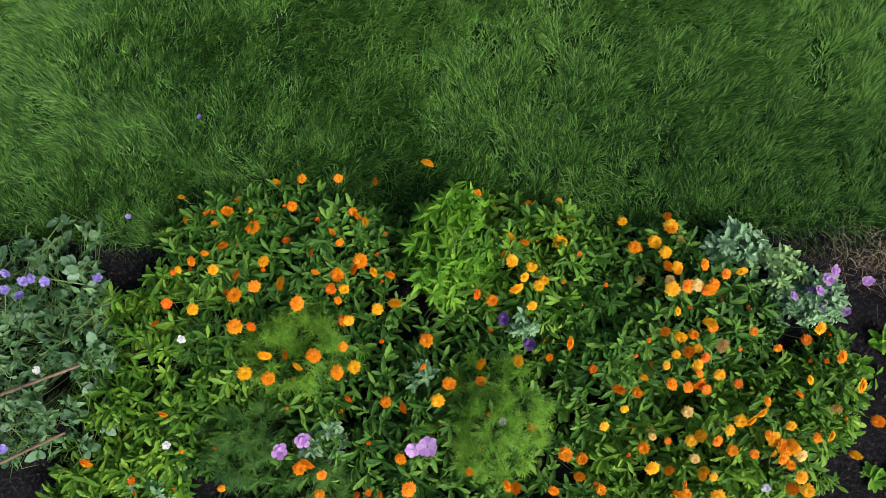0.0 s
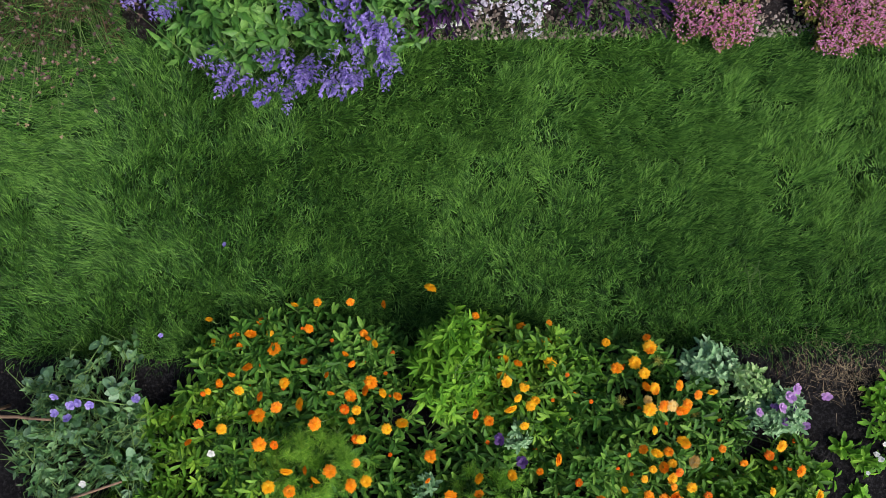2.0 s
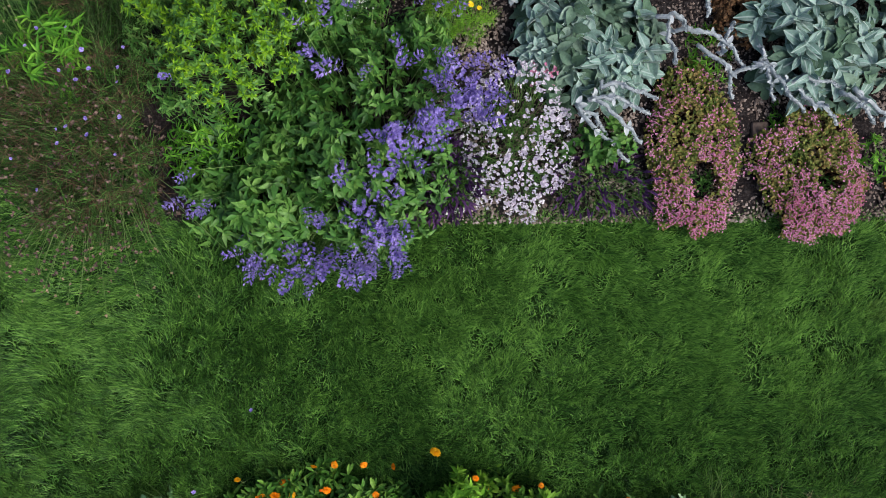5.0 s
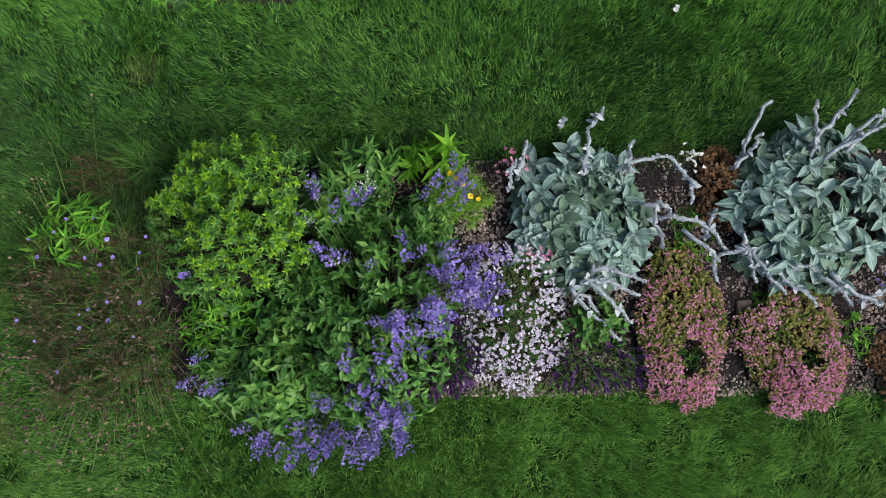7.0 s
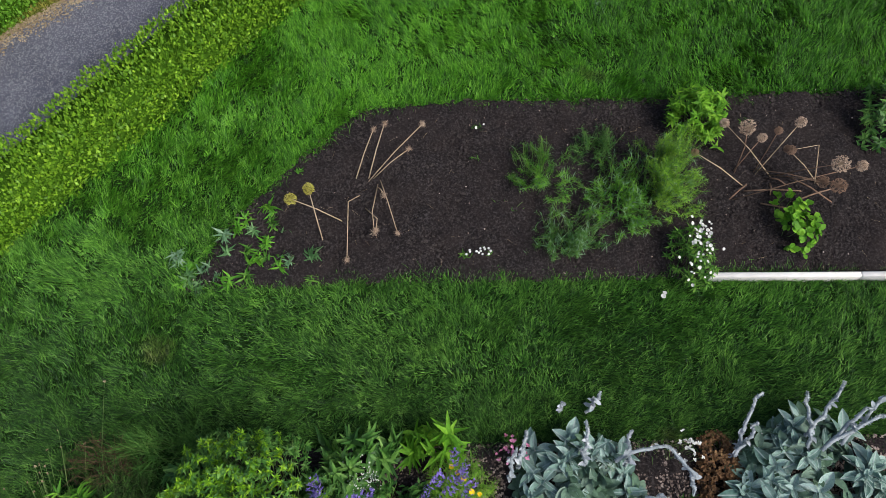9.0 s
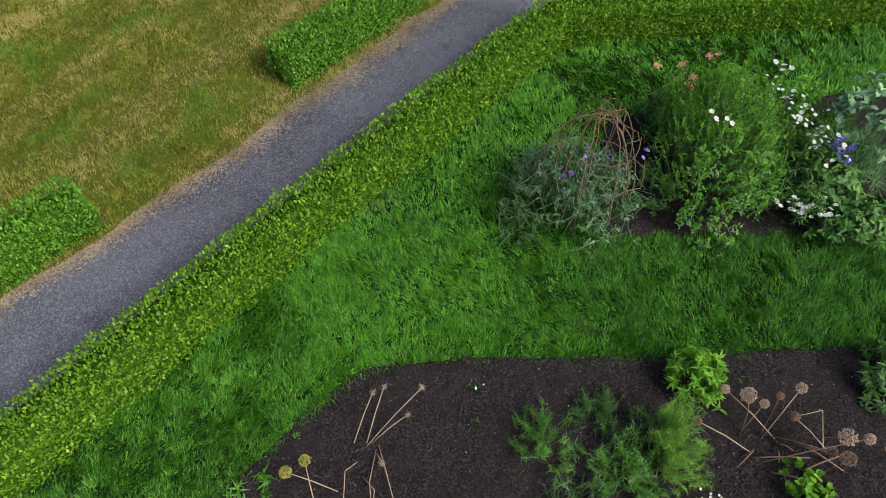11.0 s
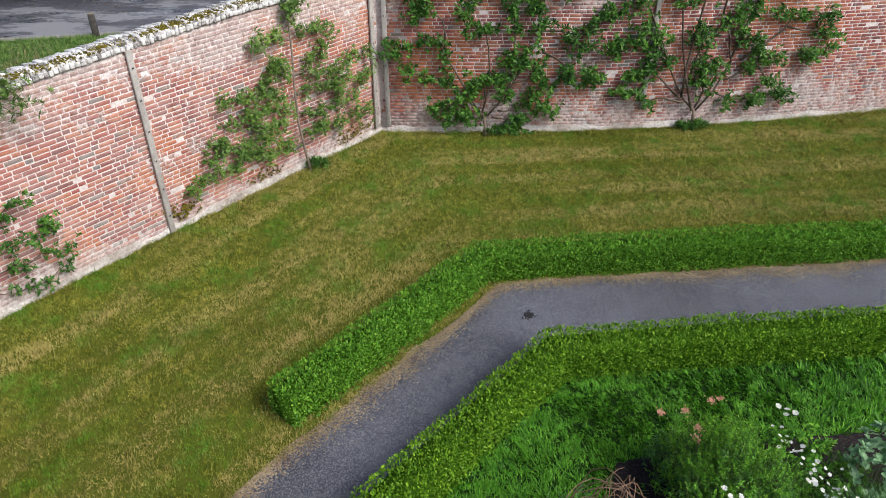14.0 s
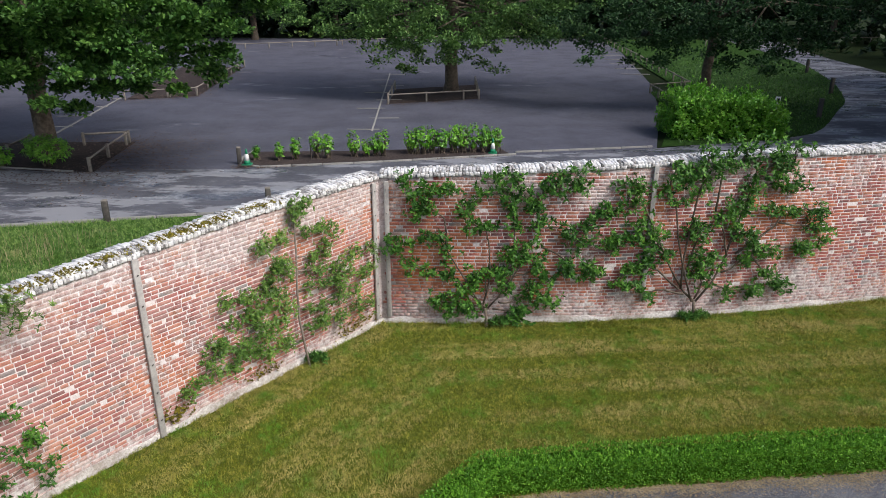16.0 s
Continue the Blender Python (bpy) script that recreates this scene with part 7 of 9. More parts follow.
for k in range(7):
    a = (2.05 + rr.normal(0, 0.12), 4.72 + rr.normal(0, 0.08), 0.05)
    b = (a[0] + rr.normal(0.1, 0.16), a[1] + rr.normal(-0.06, 0.1), 0.06)
    stalk = thing("dry_stalk", a, "flattened dry brown stalk lying on soil", "stalk", "dry stalks")
    part("stalk", [rod([a, ((a[0] + b[0]) / 2, (a[1] + b[1]) / 2, 0.075), b], [0.006, 0.005, 0.004])], M_TWIG, stalk)

for k, (at, size, n, mat) in enumerate((((0.67, 4.76), (0.20, 0.27, 0.28), 64, M_ROSELEAF), ((0.82, 4.36), (0.26, 0.22, 0.22), 70, M_FEATHERDEEP), ((1.16, 4.62), (0.30, 0.28, 0.28), 100, M_ROSELEAF), ((1.42, 4.72), (0.23, 0.40, 0.46), 130, M_FEATHER), ((1.04, 5.0), (0.22, 0.16, 0.2), 44, M_FEATHERDEEP))):
    top, tips, axes, rr = bushy("nigella_plant", at, size, "feathery green self-sown plant on dark soil", "plant", mat, THREAD, int(n * 1.2), 70, (0.018, 0.05), (-0.1, 0.8), 500 + k, 0.8, "feathery plants on bare soil", 1.2, 0.14, ragged=0.85, low=0.2)
    part("side_shoots", [whorls(rr, LANCE, tips, axes, 5, (0.025, 0.055), (0.1, 0.9), 0.45, 0.14)], M_GLAUCOUS if k in (1, 2) else M_PEA, top, "narrow grey-green leaves", "stuff")
bushy("phlox_plant", (1.68, 5.18), (0.20, 0.20, 0.36), "upright bright green leafy plant without flowers", "plant", M_MINT, LANCE, 52, 22, (0.035, 0.06), (0.05, 0.5), 511, 0.4, "", 1.3, 0.12)
bushy("phlox_plant", (2.98, 5.20), (0.24, 0.26, 0.34), "dark green leafy clump at the bed's back", "plant", M_CAMPANULA, LANCE, 60, 20, (0.035, 0.06), (0.05, 0.5), 512, 0.5, "", 1.3, 0.12)
daisy, tips, axes, rr = bushy("daisy_plant", (1.53, 4.20), (0.14, 0.24, 0.24), "small daisy plant crowded with white flowers", "flowering plant", M_MARIGOLD, LANCE, 80, 10, (0.025, 0.045), (0, 0.6), 521, 0.6)
WHITE_DAISY = mesh_of("flower", [petals(9, 0.014, 0.022, 0.1, 0.0, 0, BROAD, 0.0)], M_WHITE)
for k in range(58):
    t = rr.random()
    x, y = 1.47 + 0.14 * t + rr.normal(0, 0.05), 4.06 + 0.36 * t + rr.normal(0, 0.05)
    set_flower(WHITE_DAISY, (x, y, max(0.1, float(mound(x, y, 1.53, 4.20, 0.16, 0.26, 0.25, 521))) + 0.03), daisy, rr, 0.7, rr.uniform(0.4, 0.75))
set_flower(WHITE_DAISY, (1.34, 3.97, 0.08), daisy, rr, 0.3, 1.0)
set_flower(WHITE_DAISY, (1.35, 3.99, 0.08), daisy, rr, 0.5, 0.9)
bushy("hosta_plant", (2.19, 4.43), (0.15, 0.22, 0.20), "small plant with broad light green leaves", "plant", M_MINT, ROUND, 40, 5, (0.03, 0.048), (0.0, 0.6), 531, 0.8, "", 1.2, 0.04, leaf_label="broad light green leaves")
rr = np.random.default_rng(540)
WEEDS = ((-1.17, 4.47), (-1.14, 4.39), (-1.00, 4.44), (-1.03, 4.54), (-1.30, 4.35), (-1.37, 4.26), (-1.27, 4.24), (-1.13, 4.24), (-1.09, 4.18), (-0.90, 4.20), (-0.94, 4.18), (-0.74, 4.23), (-0.74, 4.08), (-1.25, 4.06), (-1.39, 4.14), (-1.47, 4.16), (-1.48, 4.08), (-1.13, 4.08), (-0.87, 4.80), (-1.31, 4.08), (-1.04, 4.32), (-0.92, 4.39), (-1.03, 4.20), (-1.21, 4.40), (-1.56, 4.20), (-1.54, 4.04), (-1.40, 4.02))
for k, (x, y) in enumerate(WEEDS):
    size = rr.uniform(0.6, 1.0) if k in (12, 18, 19, 21) else rr.uniform(0.95, 1.5)
    bushy("weed_seedling", (x, y), (0.03 * size, 0.03 * size, 0.05), "young green weed rosette on soil", "plant", (M_ROSELEAF, M_PEA, M_MARIGOLD, M_ROSELEAF, M_GLAUCOUS)[k % 5], LANCE, 5, 6, (0.03 * size, 0.06 * size), (0.0, 0.4), 541 + k, 0.8, "weed seedlings", 0.9, 0.01)
for k, (x, y, n, flowers) in enumerate(((0.30, 4.26, 5, 9), (0.20, 4.25, 4, 4), (0.26, 5.12, 4, 3), (0.24, 4.9, 2, 0), (0.50, 4.55, 2, 0), (2.05, 5.2, 3, 0))):
    top, tips, axes, r2 = bushy("small_weed", (x, y), (0.05, 0.035, 0.05), "tiny weed on bare soil", "plant", M_MARIGOLD, LANCE, n, 6, (0.02, 0.04), (0, 0.5), 580 + k, 0.8, "tiny weeds", 1.0, 0.01)
    for j in range(flowers):
        set_flower(WHITE_DAISY, (x + r2.normal(0, 0.03), y + r2.normal(0, 0.02), 0.075), top, r2, 0.5, 0.5)
board = thing("edging_board", (2.7, 4.10, 0), "long white edging board between soil and grass", "edging board")
edge_line = Line([(1.63, 4.105), (2.2, 4.115), (2.75, 4.12), (4.3, 4.16)])
for s0 in np.arange(0, edge_line.long, 0.9):
    a, b = edge_line.at(s0), edge_line.at(min(s0 + 0.9, edge_line.long))
    mid, turn = (a + b) / 2, math.degrees(math.atan2(b[1] - a[1], b[0] - a[0]))
    part("board", moved(soft_box(float(np.hypot(*(b - a))), 0.034, 0.10, 0.006), pose(mid[0], mid[1], 0.035 + 0.004 * math.sin(s0 * 3), 0, 0, turn)), M_WHITEWOOD, board)

# ---- the rose and pea bed ----
peas2, tips, axes, rr = bushy("pea_plant", (1.0, 6.66), (0.50, 0.40, 0.62), "sprawling grey-green pea plant climbing a twig frame", "flowering plant", M_PEA, LANCE, 360, 13, (0.022, 0.050), (0.0, 0.85), 601, 0.7, "peas", 1.0, 0.12, ragged=0.4)
a = tips[rr.integers(0, len(tips), 420)]
part("tendrils", [tubes(a, a + rr.normal(0, 0.11, a.shape) * np.array([1, 1, 0.5]), 0.0028, 0.0012, rr.normal(0, 0.04, a.shape))], M_GLAUCOUS, peas2, "", "stuff")
part("pale_leaves", [whorls(rr, OVATE, tips[::3], axes[::3], 4, (0.024, 0.048), (0.0, 0.7), 1.0, 0.08)], M_GLAUCOUS, peas2, "", "stuff")
for k in range(20):
    x, y = fill(rr, 1.05, 6.62, 0.45, 0.32, 1)
    set_flower(BLUE_CUP if k % 3 == 0 else DARK_CUP, (float(x[0]), float(y[0]), float(mound(float(x[0]), float(y[0]), 1.0, 6.66, 0.5, 0.4, 0.6, 601)) + 0.03), peas2, rr, 0.9, rr.uniform(0.45, 0.85))
for p in ((1.42, 6.56, 0.80), (1.44, 6.58, 0.77), (1.41, 6.54, 0.74)):
    set_flower(BLUE_CUP, p, peas2, rr, 0.7, 0.9)
frame_top = thing("twig_obelisk", (1.13, 6.72, 0), "woven brown twig frame for climbing peas", "plant support")
for k in range(15):
    a = k * 6.283 / 15 + rr.normal(0, 0.15)
    u = np.linspace(0, rr.uniform(1.75, 2.15), 10)
    reach = 0.40 * rr.uniform(0.8, 1.1)
    lean = rr.normal(0, 0.03, 2)
    p = np.stack([1.13 + math.cos(a) * reach * np.cos(u) + lean[0] * u, 6.72 + math.sin(a) * reach * 0.85 * np.cos(u) + lean[1] * u, rr.uniform(0.96, 1.08) * np.sin(u) ** 0.85], 1) + rr.normal(0, 0.006, (10, 3))
    p[0, 2] = 0.0
    part("twig", [rod(p, np.linspace(0.0055, 0.0022, 10))], M_TWIG, frame_top)
for z, r in ((0.45, 0.37), (0.72, 0.30)):
    a = np.linspace(0, 6.4, 19)
    part("hoop", [rod(np.stack([1.13 + r * np.cos(a) + rr.normal(0, 0.012, 19), 6.72 + r * 0.85 * np.sin(a) + rr.normal(0, 0.012, 19), z + rr.normal(0, 0.02, 19)], 1), 0.0035)], M_TWIG, frame_top)
rose, tips, axes, rr = bushy("rose_bush", (2.14, 7.00), (0.50, 0.66, 1.0), "tall bushy green rose with few white blooms", "shrub", M_ROSELEAF, SIMPLE, 560, 19, (0.014, 0.028), (0.0, 0.8), 611, 0.55, "", 0.85, 0.2, ragged=0.35, low=0.35)
part("new_leaves", [whorls(rr, SIMPLE, tips[::2], axes[::2], 22, (0.014, 0.028), (0.1, 0.9), 0.8, 0.16)], M_MINT, rose, "light green new leaves", "stuff")
part("dark_leaves", [whorls(rr, SIMPLE, tips * np.array([1, 1, 0.75]), axes, 9, (0.022, 0.038), (0.0, 0.6), 1.0, 0.1)], M_CAMPANULA, rose, "deeper green inner leaves", "stuff")
ROSE = CUP(M_WHITE, 0.022)
bushy("green_filler_plant", (3.12, 7.30), (0.40, 0.40, 0.48), "fine-leaved green clump between yarrow and artichoke", "plant", M_ROSELEAF, LANCE, 150, 14, (0.025, 0.05), (0.0, 0.8), 618, 0.6, "", 0.8, 0.14, ragged=0.4)
bushy("green_filler_plant", (2.85, 7.58), (0.42, 0.32, 0.5), "light green leafy clump with fine leaves behind the yarrow", "plant", M_ROSELEAF, SIMPLE, 110, 12, (0.03, 0.055), (0.0, 0.7), 617, 0.6, "", 1.0, 0.12, ragged=0.4)
bushy("green_filler_plant", (2.16, 7.46), (0.46, 0.40, 0.74), "light green finely leaved clump behind the rose", "plant", M_MINT, LANCE, 240, 14, (0.022, 0.042), (0.0, 0.8), 616, 0.6, "", 1.0, 0.12, ragged=0.4)
for p in ((1.80, 6.64, 1.08), (1.83, 6.60, 1.05), (1.93, 6.57, 1.04), (1.90, 6.6, 1.05), (2.62, 6.95, 0.72), (2.58, 6.98, 0.72), (2.66, 6.92, 0.70), (2.64, 7.0, 0.7)):
    set_flower(ROSE, p, rose, rr, 0.6, rr.uniform(0.75, 1.1))
yarrow, tips, axes, rr = bushy("yarrow_plant", (2.72, 6.92), (0.34, 0.62, 0.62), "airy dark green plant with white flower clusters", "flowering plant", M_FEATHERDEEP, LANCE, 120, 14, (0.03, 0.06), (0.0, 0.8), 621, 0.6, "", 0.8, 0.2, ragged=0.35)
for k in range(90):
    t = rr.random()
    p = ((2.70 + rr.normal(0, 0.10), 6.42 + rr.normal(0, 0.05), 0.34 + rr.normal(0, 0.03)) if k < 38 else (2.62 + 0.34 * t + rr.normal(0, 0.05), 7.6 - 0.85 * t + rr.normal(0, 0.06), 0.56 + rr.normal(0, 0.05)))
    set_flower(ROSE, p, yarrow, rr, 0.6, rr.uniform(0.55, 0.95))
for p in ((2.84, 7.98, 0.42), (2.90, 7.94, 0.42), (2.95, 7.9, 0.42), (2.88, 7.9, 0.4)):
    set_flower(ROSE, p, yarrow, rr, 0.5, 1.1)
salmon, tips, axes, rr = bushy("achillea_plant", (1.92, 7.62), (0.32, 0.28, 0.46), "thin plant with salmon-pink flat flower heads", "flowering plant", M_CAMPANULA, LANCE, 60, 12, (0.03, 0.06), (0.0, 0.8), 631, 0.6, "", 0.8, 0.16, ragged=0.35)
SALMON = mesh_of("flower", [scatter(ROUND, np.random.default_rng(1).normal(0, 0.022, (40, 3)) * np.array([1, 1, 0.25]), spread(np.random.default_rng(2), 40, 3.0), np.tile((0, 0, 1.0), (40, 1)), 0.016)], M_SALMON)
for p in ((1.98, 7.50, 0.55), (2.03, 7.62, 0.55), (1.78, 7.80, 0.52), (2.0, 7.84, 0.5), (2.26, 7.98, 0.48), (2.34, 8.0, 0.48)):
    set_flower(SALMON, p, salmon, rr, 0.4, rr.uniform(0.8, 1.2))
delph, tips, axes, rr = bushy("delphinium_plant", (2.98, 6.72), (0.26, 0.30, 0.5), "dark leafy delphinium with deep blue spikes", "flowering plant", M_CAMPANULA, LOBED, 60, 8, (0.045, 0.075), (0.0, 0.5), 641, 0.6)
BLUE_SPIKE = spike_mesh("flower_spike", M_DEEPBLUE, 0.10, 30, 0.015, 0.010, PETAL_BELL, seed=7)
for k in range(7):
    lay_spike(BLUE_SPIKE, (2.98 + rr.normal(0, 0.05), 6.86 + rr.normal(0, 0.08), 0.5 + rr.normal(0, 0.05)), unit(np.array((rr.normal(0, 0.3), rr.normal(0, 0.3), 1.0))), delph, rr, rr.uniform(0.6, 1.0))
bushy("artichoke_plant", (3.42, 7.35), (0.30, 0.34, 0.72), "grey-green artichoke with big jagged leaves", "plant", M_SAGE, LOBED, 40, 9, (0.05, 0.09), (0.1, 0.8), 651, 0.7)
bushy("tall_grass_plant", (3.22, 6.98), (0.20, 0.26, 0.5), "arching grey-green ornamental grass", "plant", M_PEA, THREAD, 60, 22, (0.1, 0.25), (0.1, 0.9), 652, 0.6, "", 0.6)
bushy("green_filler_plant", (3.05, 6.42), (0.3, 0.2, 0.45), "dark green leafy clump at the bed's front", "plant", M_CAMPANULA, OVATE, 70, 10, (0.04, 0.07), (0.0, 0.6), 653, 0.6)
rr = np.random.default_rng(660)
for k in range(7):
    bushy("small_weed", (1.62 + rr.normal(0, 0.08), 6.62 + rr.random() * 0.6, ), (0.04, 0.04, 0.05), "tiny weed on bare soil", "plant", M_MINT, OVATE, 3, 5, (0.03, 0.05), (0, 0.4), 661 + k, 0.8, "tiny weeds", 1.0, 0.01)

# ---- fruit trees trained on the wall ----
def espalier(line, side, s0, arms, leaf_material, bark, seed, label, leaf=(0.05, 0.085), dense=9, trunk=0.03, stem=None, clump=0.09, bare=2):
    """Trunk and arms on the wall plane. stem and arms: lists of (along the wall from the trunk, height) points."""
    rr = np.random.default_rng(seed)
    q0, w = line.at(s0), line.way(s0)
    nx, ny = -w[1] * side, w[0] * side

    def on_wall(ds, z, off=0.07):
        p = line.at(s0 + ds)
        return np.array((p[0] + nx * off, p[1] + ny * off, z))

    top = thing("espalier_tree", tuple(on_wall(0, 0, 0.12)), label, "fruit tree", "fruit trees on the wall")
    stem = stem or [(0, 0), (0.02, 0.3), (-0.02, 0.6)]
    part("trunk", [rod([on_wall(d, z, 0.13 - 0.05 * min(z, 1)) for d, z in stem], np.linspace(trunk, trunk * 0.55, len(stem)))], bark, top)
    pts = []
    for arm in arms:
        p = np.array([on_wall(d, z, 0.08) for d, z in arm])
        t, tt = np.linspace(0, 1, len(arm)), np.linspace(0, 1, 10)
        line3 = np.stack([np.interp(tt, t, p[:, c]) for c in range(3)], 1) + rr.normal(0, 0.010, (10, 3))
        part("branch", [rod(line3, np.linspace(trunk * 0.46, trunk * 0.16, 10))], bark, top)
        first = bare if len(arm) > 4 else 1
        for k in range(first, len(arm)):
            n = max(3, int(dense * rr.uniform(0.7, 1.35)))
            spot = p[k] + rr.normal(0, 1, (n, 3)) * np.array((clump * abs(w[0]), clump * abs(w[1]), clump * 0.8))
            if k > first:
                m = int(dense * 1.6 * np.linalg.norm(p[k] - p[k - 1]))
                u = rr.random((m, 1))
                spot = np.concatenate([spot, p[k - 1] * (1 - u) + p[k] * u + rr.normal(0, clump * 0.45, (m, 3))])
            pts.append(spot + np.array((nx, ny, 0.15)) * rr.uniform(-0.02, 0.13, len(spot))[:, None])
    pts = np.concatenate(pts)
    axes = unit(np.array((nx, ny, 0.55)) + rr.normal(0, 0.35, pts.shape))
    part("leaves", [whorls(rr, SIMPLE, pts, axes, 7, leaf, (0.0, 0.8), 0.92, 0.07)], leaf_material, top, "", "stuff")
    return top


# arms on the wall: metres along it from the trunk, and height
FAN_SMALL_LOW = (
    [(0.0, 0.3), (-0.35, 0.65), (-0.6, 0.9), (-0.85, 0.95), (-1.25, 1.05)],
    [(-0.35, 0.65), (-0.55, 0.4), (-0.8, 0.45), (-0.65, 0.25)],
    [(-0.1, 0.35), (-0.4, 0.35), (-0.2, 0.3)],
    [(-0.05, 0.3), (-0.35, 0.8), (-0.6, 1.25), (-0.75, 1.5), (-1.0, 1.55), (-1.4, 1.35), (-1.5, 1.5)],
    [(-0.05, 0.35), (0.05, 0.85), (0.0, 1.7), (-0.25, 1.75), (-0.35, 2.0), (-0.15, 2.25)],
    [(-0.65, 1.4), (-0.65, 1.8), (-0.95, 2.0), (-1.05, 2.3), (-1.1, 1.9), (-1.25, 2.45)],
    [(-0.95, 2.0), (-0.85, 2.25), (-0.6, 2.3)],
    [(0.0, 0.3), (0.3, 0.6), (0.4, 1.25), (0.4, 1.7), (0.35, 2.05), (0.2, 2.3), (0.1, 2.5)],
)
FAN_SMALL_MIDDLE = (
    [(0.3, 0.6), (0.55, 1.1), (0.7, 1.4), (0.8, 1.75), (0.75, 2.05)],
    [(0.75, 1.65), (0.8, 2.1), (0.85, 2.35), (1.05, 2.25), (1.1, 2.5), (1.35, 2.3), (1.45, 2.55)],
    [(0.2, 0.4), (0.35, 0.4), (0.6, 0.55), (0.75, 0.7), (0.85, 0.5), (1.05, 0.4)],
    [(0.1, 0.3), (0.45, 0.25), (0.5, 0.1), (0.6, 0.3)],
    [(0.4, 0.85), (0.6, 0.9), (0.8, 1.0), (0.95, 0.8), (0.8, 1.15)],
    [(0.7, 1.65), (0.95, 1.7), (1.2, 1.65), (1.3, 1.55), (1.45, 1.4), (1.55, 1.7), (1.7, 1.85)],
    [(1.4, 1.45), (1.8, 1.45), (1.95, 1.3), (2.05, 1.5)],
)
FAN_SMALL_HIGH = (
    [(0.85, 1.35), (1.1, 1.25), (1.25, 1.1), (1.3, 0.9), (1.6, 1.05), (1.75, 0.9), (1.55, 0.85)],
    [(0.0, 0.6), (-0.05, 0.9), (0.2, 0.95), (0.25, 0.7)],
    [(0.4, 1.25), (0.6, 1.2), (0.45, 1.3), (0.35, 1.1)],
    [(-0.2, 0.55), (-0.25, 0.85), (-0.25, 0.7), (-0.4, 0.6)],
    [(0.35, 2.0), (0.5, 2.25), (0.4, 2.45), (0.65, 2.0)],
)
FAN_LARGE_LOW = (
    [(0.0, 0.3), (-0.4, 0.75), (-0.6, 1.15), (-0.75, 1.5), (-0.85, 1.6)],
    [(-0.7, 1.25), (-1.0, 1.95), (-1.15, 2.05), (-1.2, 2.2), (-1.1, 2.35), (-1.35, 2.35)],
    [(-0.05, 0.3), (-0.4, 1.35), (-0.5, 2.05), (-0.7, 2.25), (-0.55, 2.6), (-0.5, 2.45)],
    [(-0.25, 0.55), (-0.3, 1.3), (-0.15, 2.2), (-0.1, 2.4), (-0.3, 2.55), (-0.4, 2.4), (-0.1, 2.65)],
    [(0.0, 0.3), (0.4, 0.8), (0.55, 1.6), (0.65, 1.9), (0.7, 2.15), (0.75, 2.35), (0.75, 2.6)],
    [(0.4, 0.8), (0.55, 0.85), (0.7, 1.0), (0.9, 1.1), (1.0, 1.2), (1.25, 1.15)],
    [(0.45, 1.1), (0.35, 1.5), (0.2, 1.7), (0.35, 1.8), (0.4, 1.95)],
)
FAN_LARGE_MIDDLE = (
    [(0.3, 0.6), (0.55, 0.45), (1.0, 0.5), (1.0, 0.4)],
    [(0.9, 1.05), (1.2, 0.75), (1.4, 0.55), (1.6, 0.45)],
    [(0.45, 1.2), (0.55, 1.45), (0.7, 1.45), (0.95, 1.35)],
    [(0.6, 1.1), (1.3, 1.6), (1.35, 1.85), (1.6, 1.8), (1.1, 1.85)],
    [(0.9, 1.1), (1.65, 1.2), (1.85, 1.2), (1.75, 1.1), (2.15, 1.25)],
    [(1.3, 1.6), (1.9, 1.5), (2.1, 1.45)],
    [(1.6, 1.8), (1.9, 1.8), (2.0, 1.75)],
    [(0.15, 1.85), (0.2, 2.4), (0.05, 2.55), (0.2, 2.7), (0.4, 2.6), (0.55, 2.75)],
    [(0.75, 2.35), (0.9, 2.5), (1.05, 2.6), (1.15, 2.7), (1.3, 2.55), (1.1, 2.4)],
)
FAN_LARGE_HIGH = (
    [(0.75, 2.15), (1.15, 2.25), (1.3, 2.2), (1.55, 2.25)],
    [(0.0, 0.35), (0.1, 0.6), (0.0, 0.9), (-0.05, 1.1), (-0.1, 0.8), (0.1, 0.7)],
    [(-0.2, 0.85), (-0.1, 1.4), (-0.1, 1.55), (-0.25, 1.7)],
    [(-0.3, 0.55), (-0.75, 0.95), (-0.9, 0.95), (-1.2, 0.95), (-0.9, 1.1)],
    [(-0.2, 0.45), (-0.6, 0.55), (-0.85, 0.5), (-1.15, 0.65), (-1.35, 0.7)],
    [(0.2, 0.65), (0.25, 1.0), (0.15, 1.15)],
    [(-0.6, 1.15), (-0.9, 1.35), (-1.1, 1.7), (-1.2, 1.45)],
    [(-1.1, 2.0), (-1.45, 1.95), (-1.65, 1.95)],
)
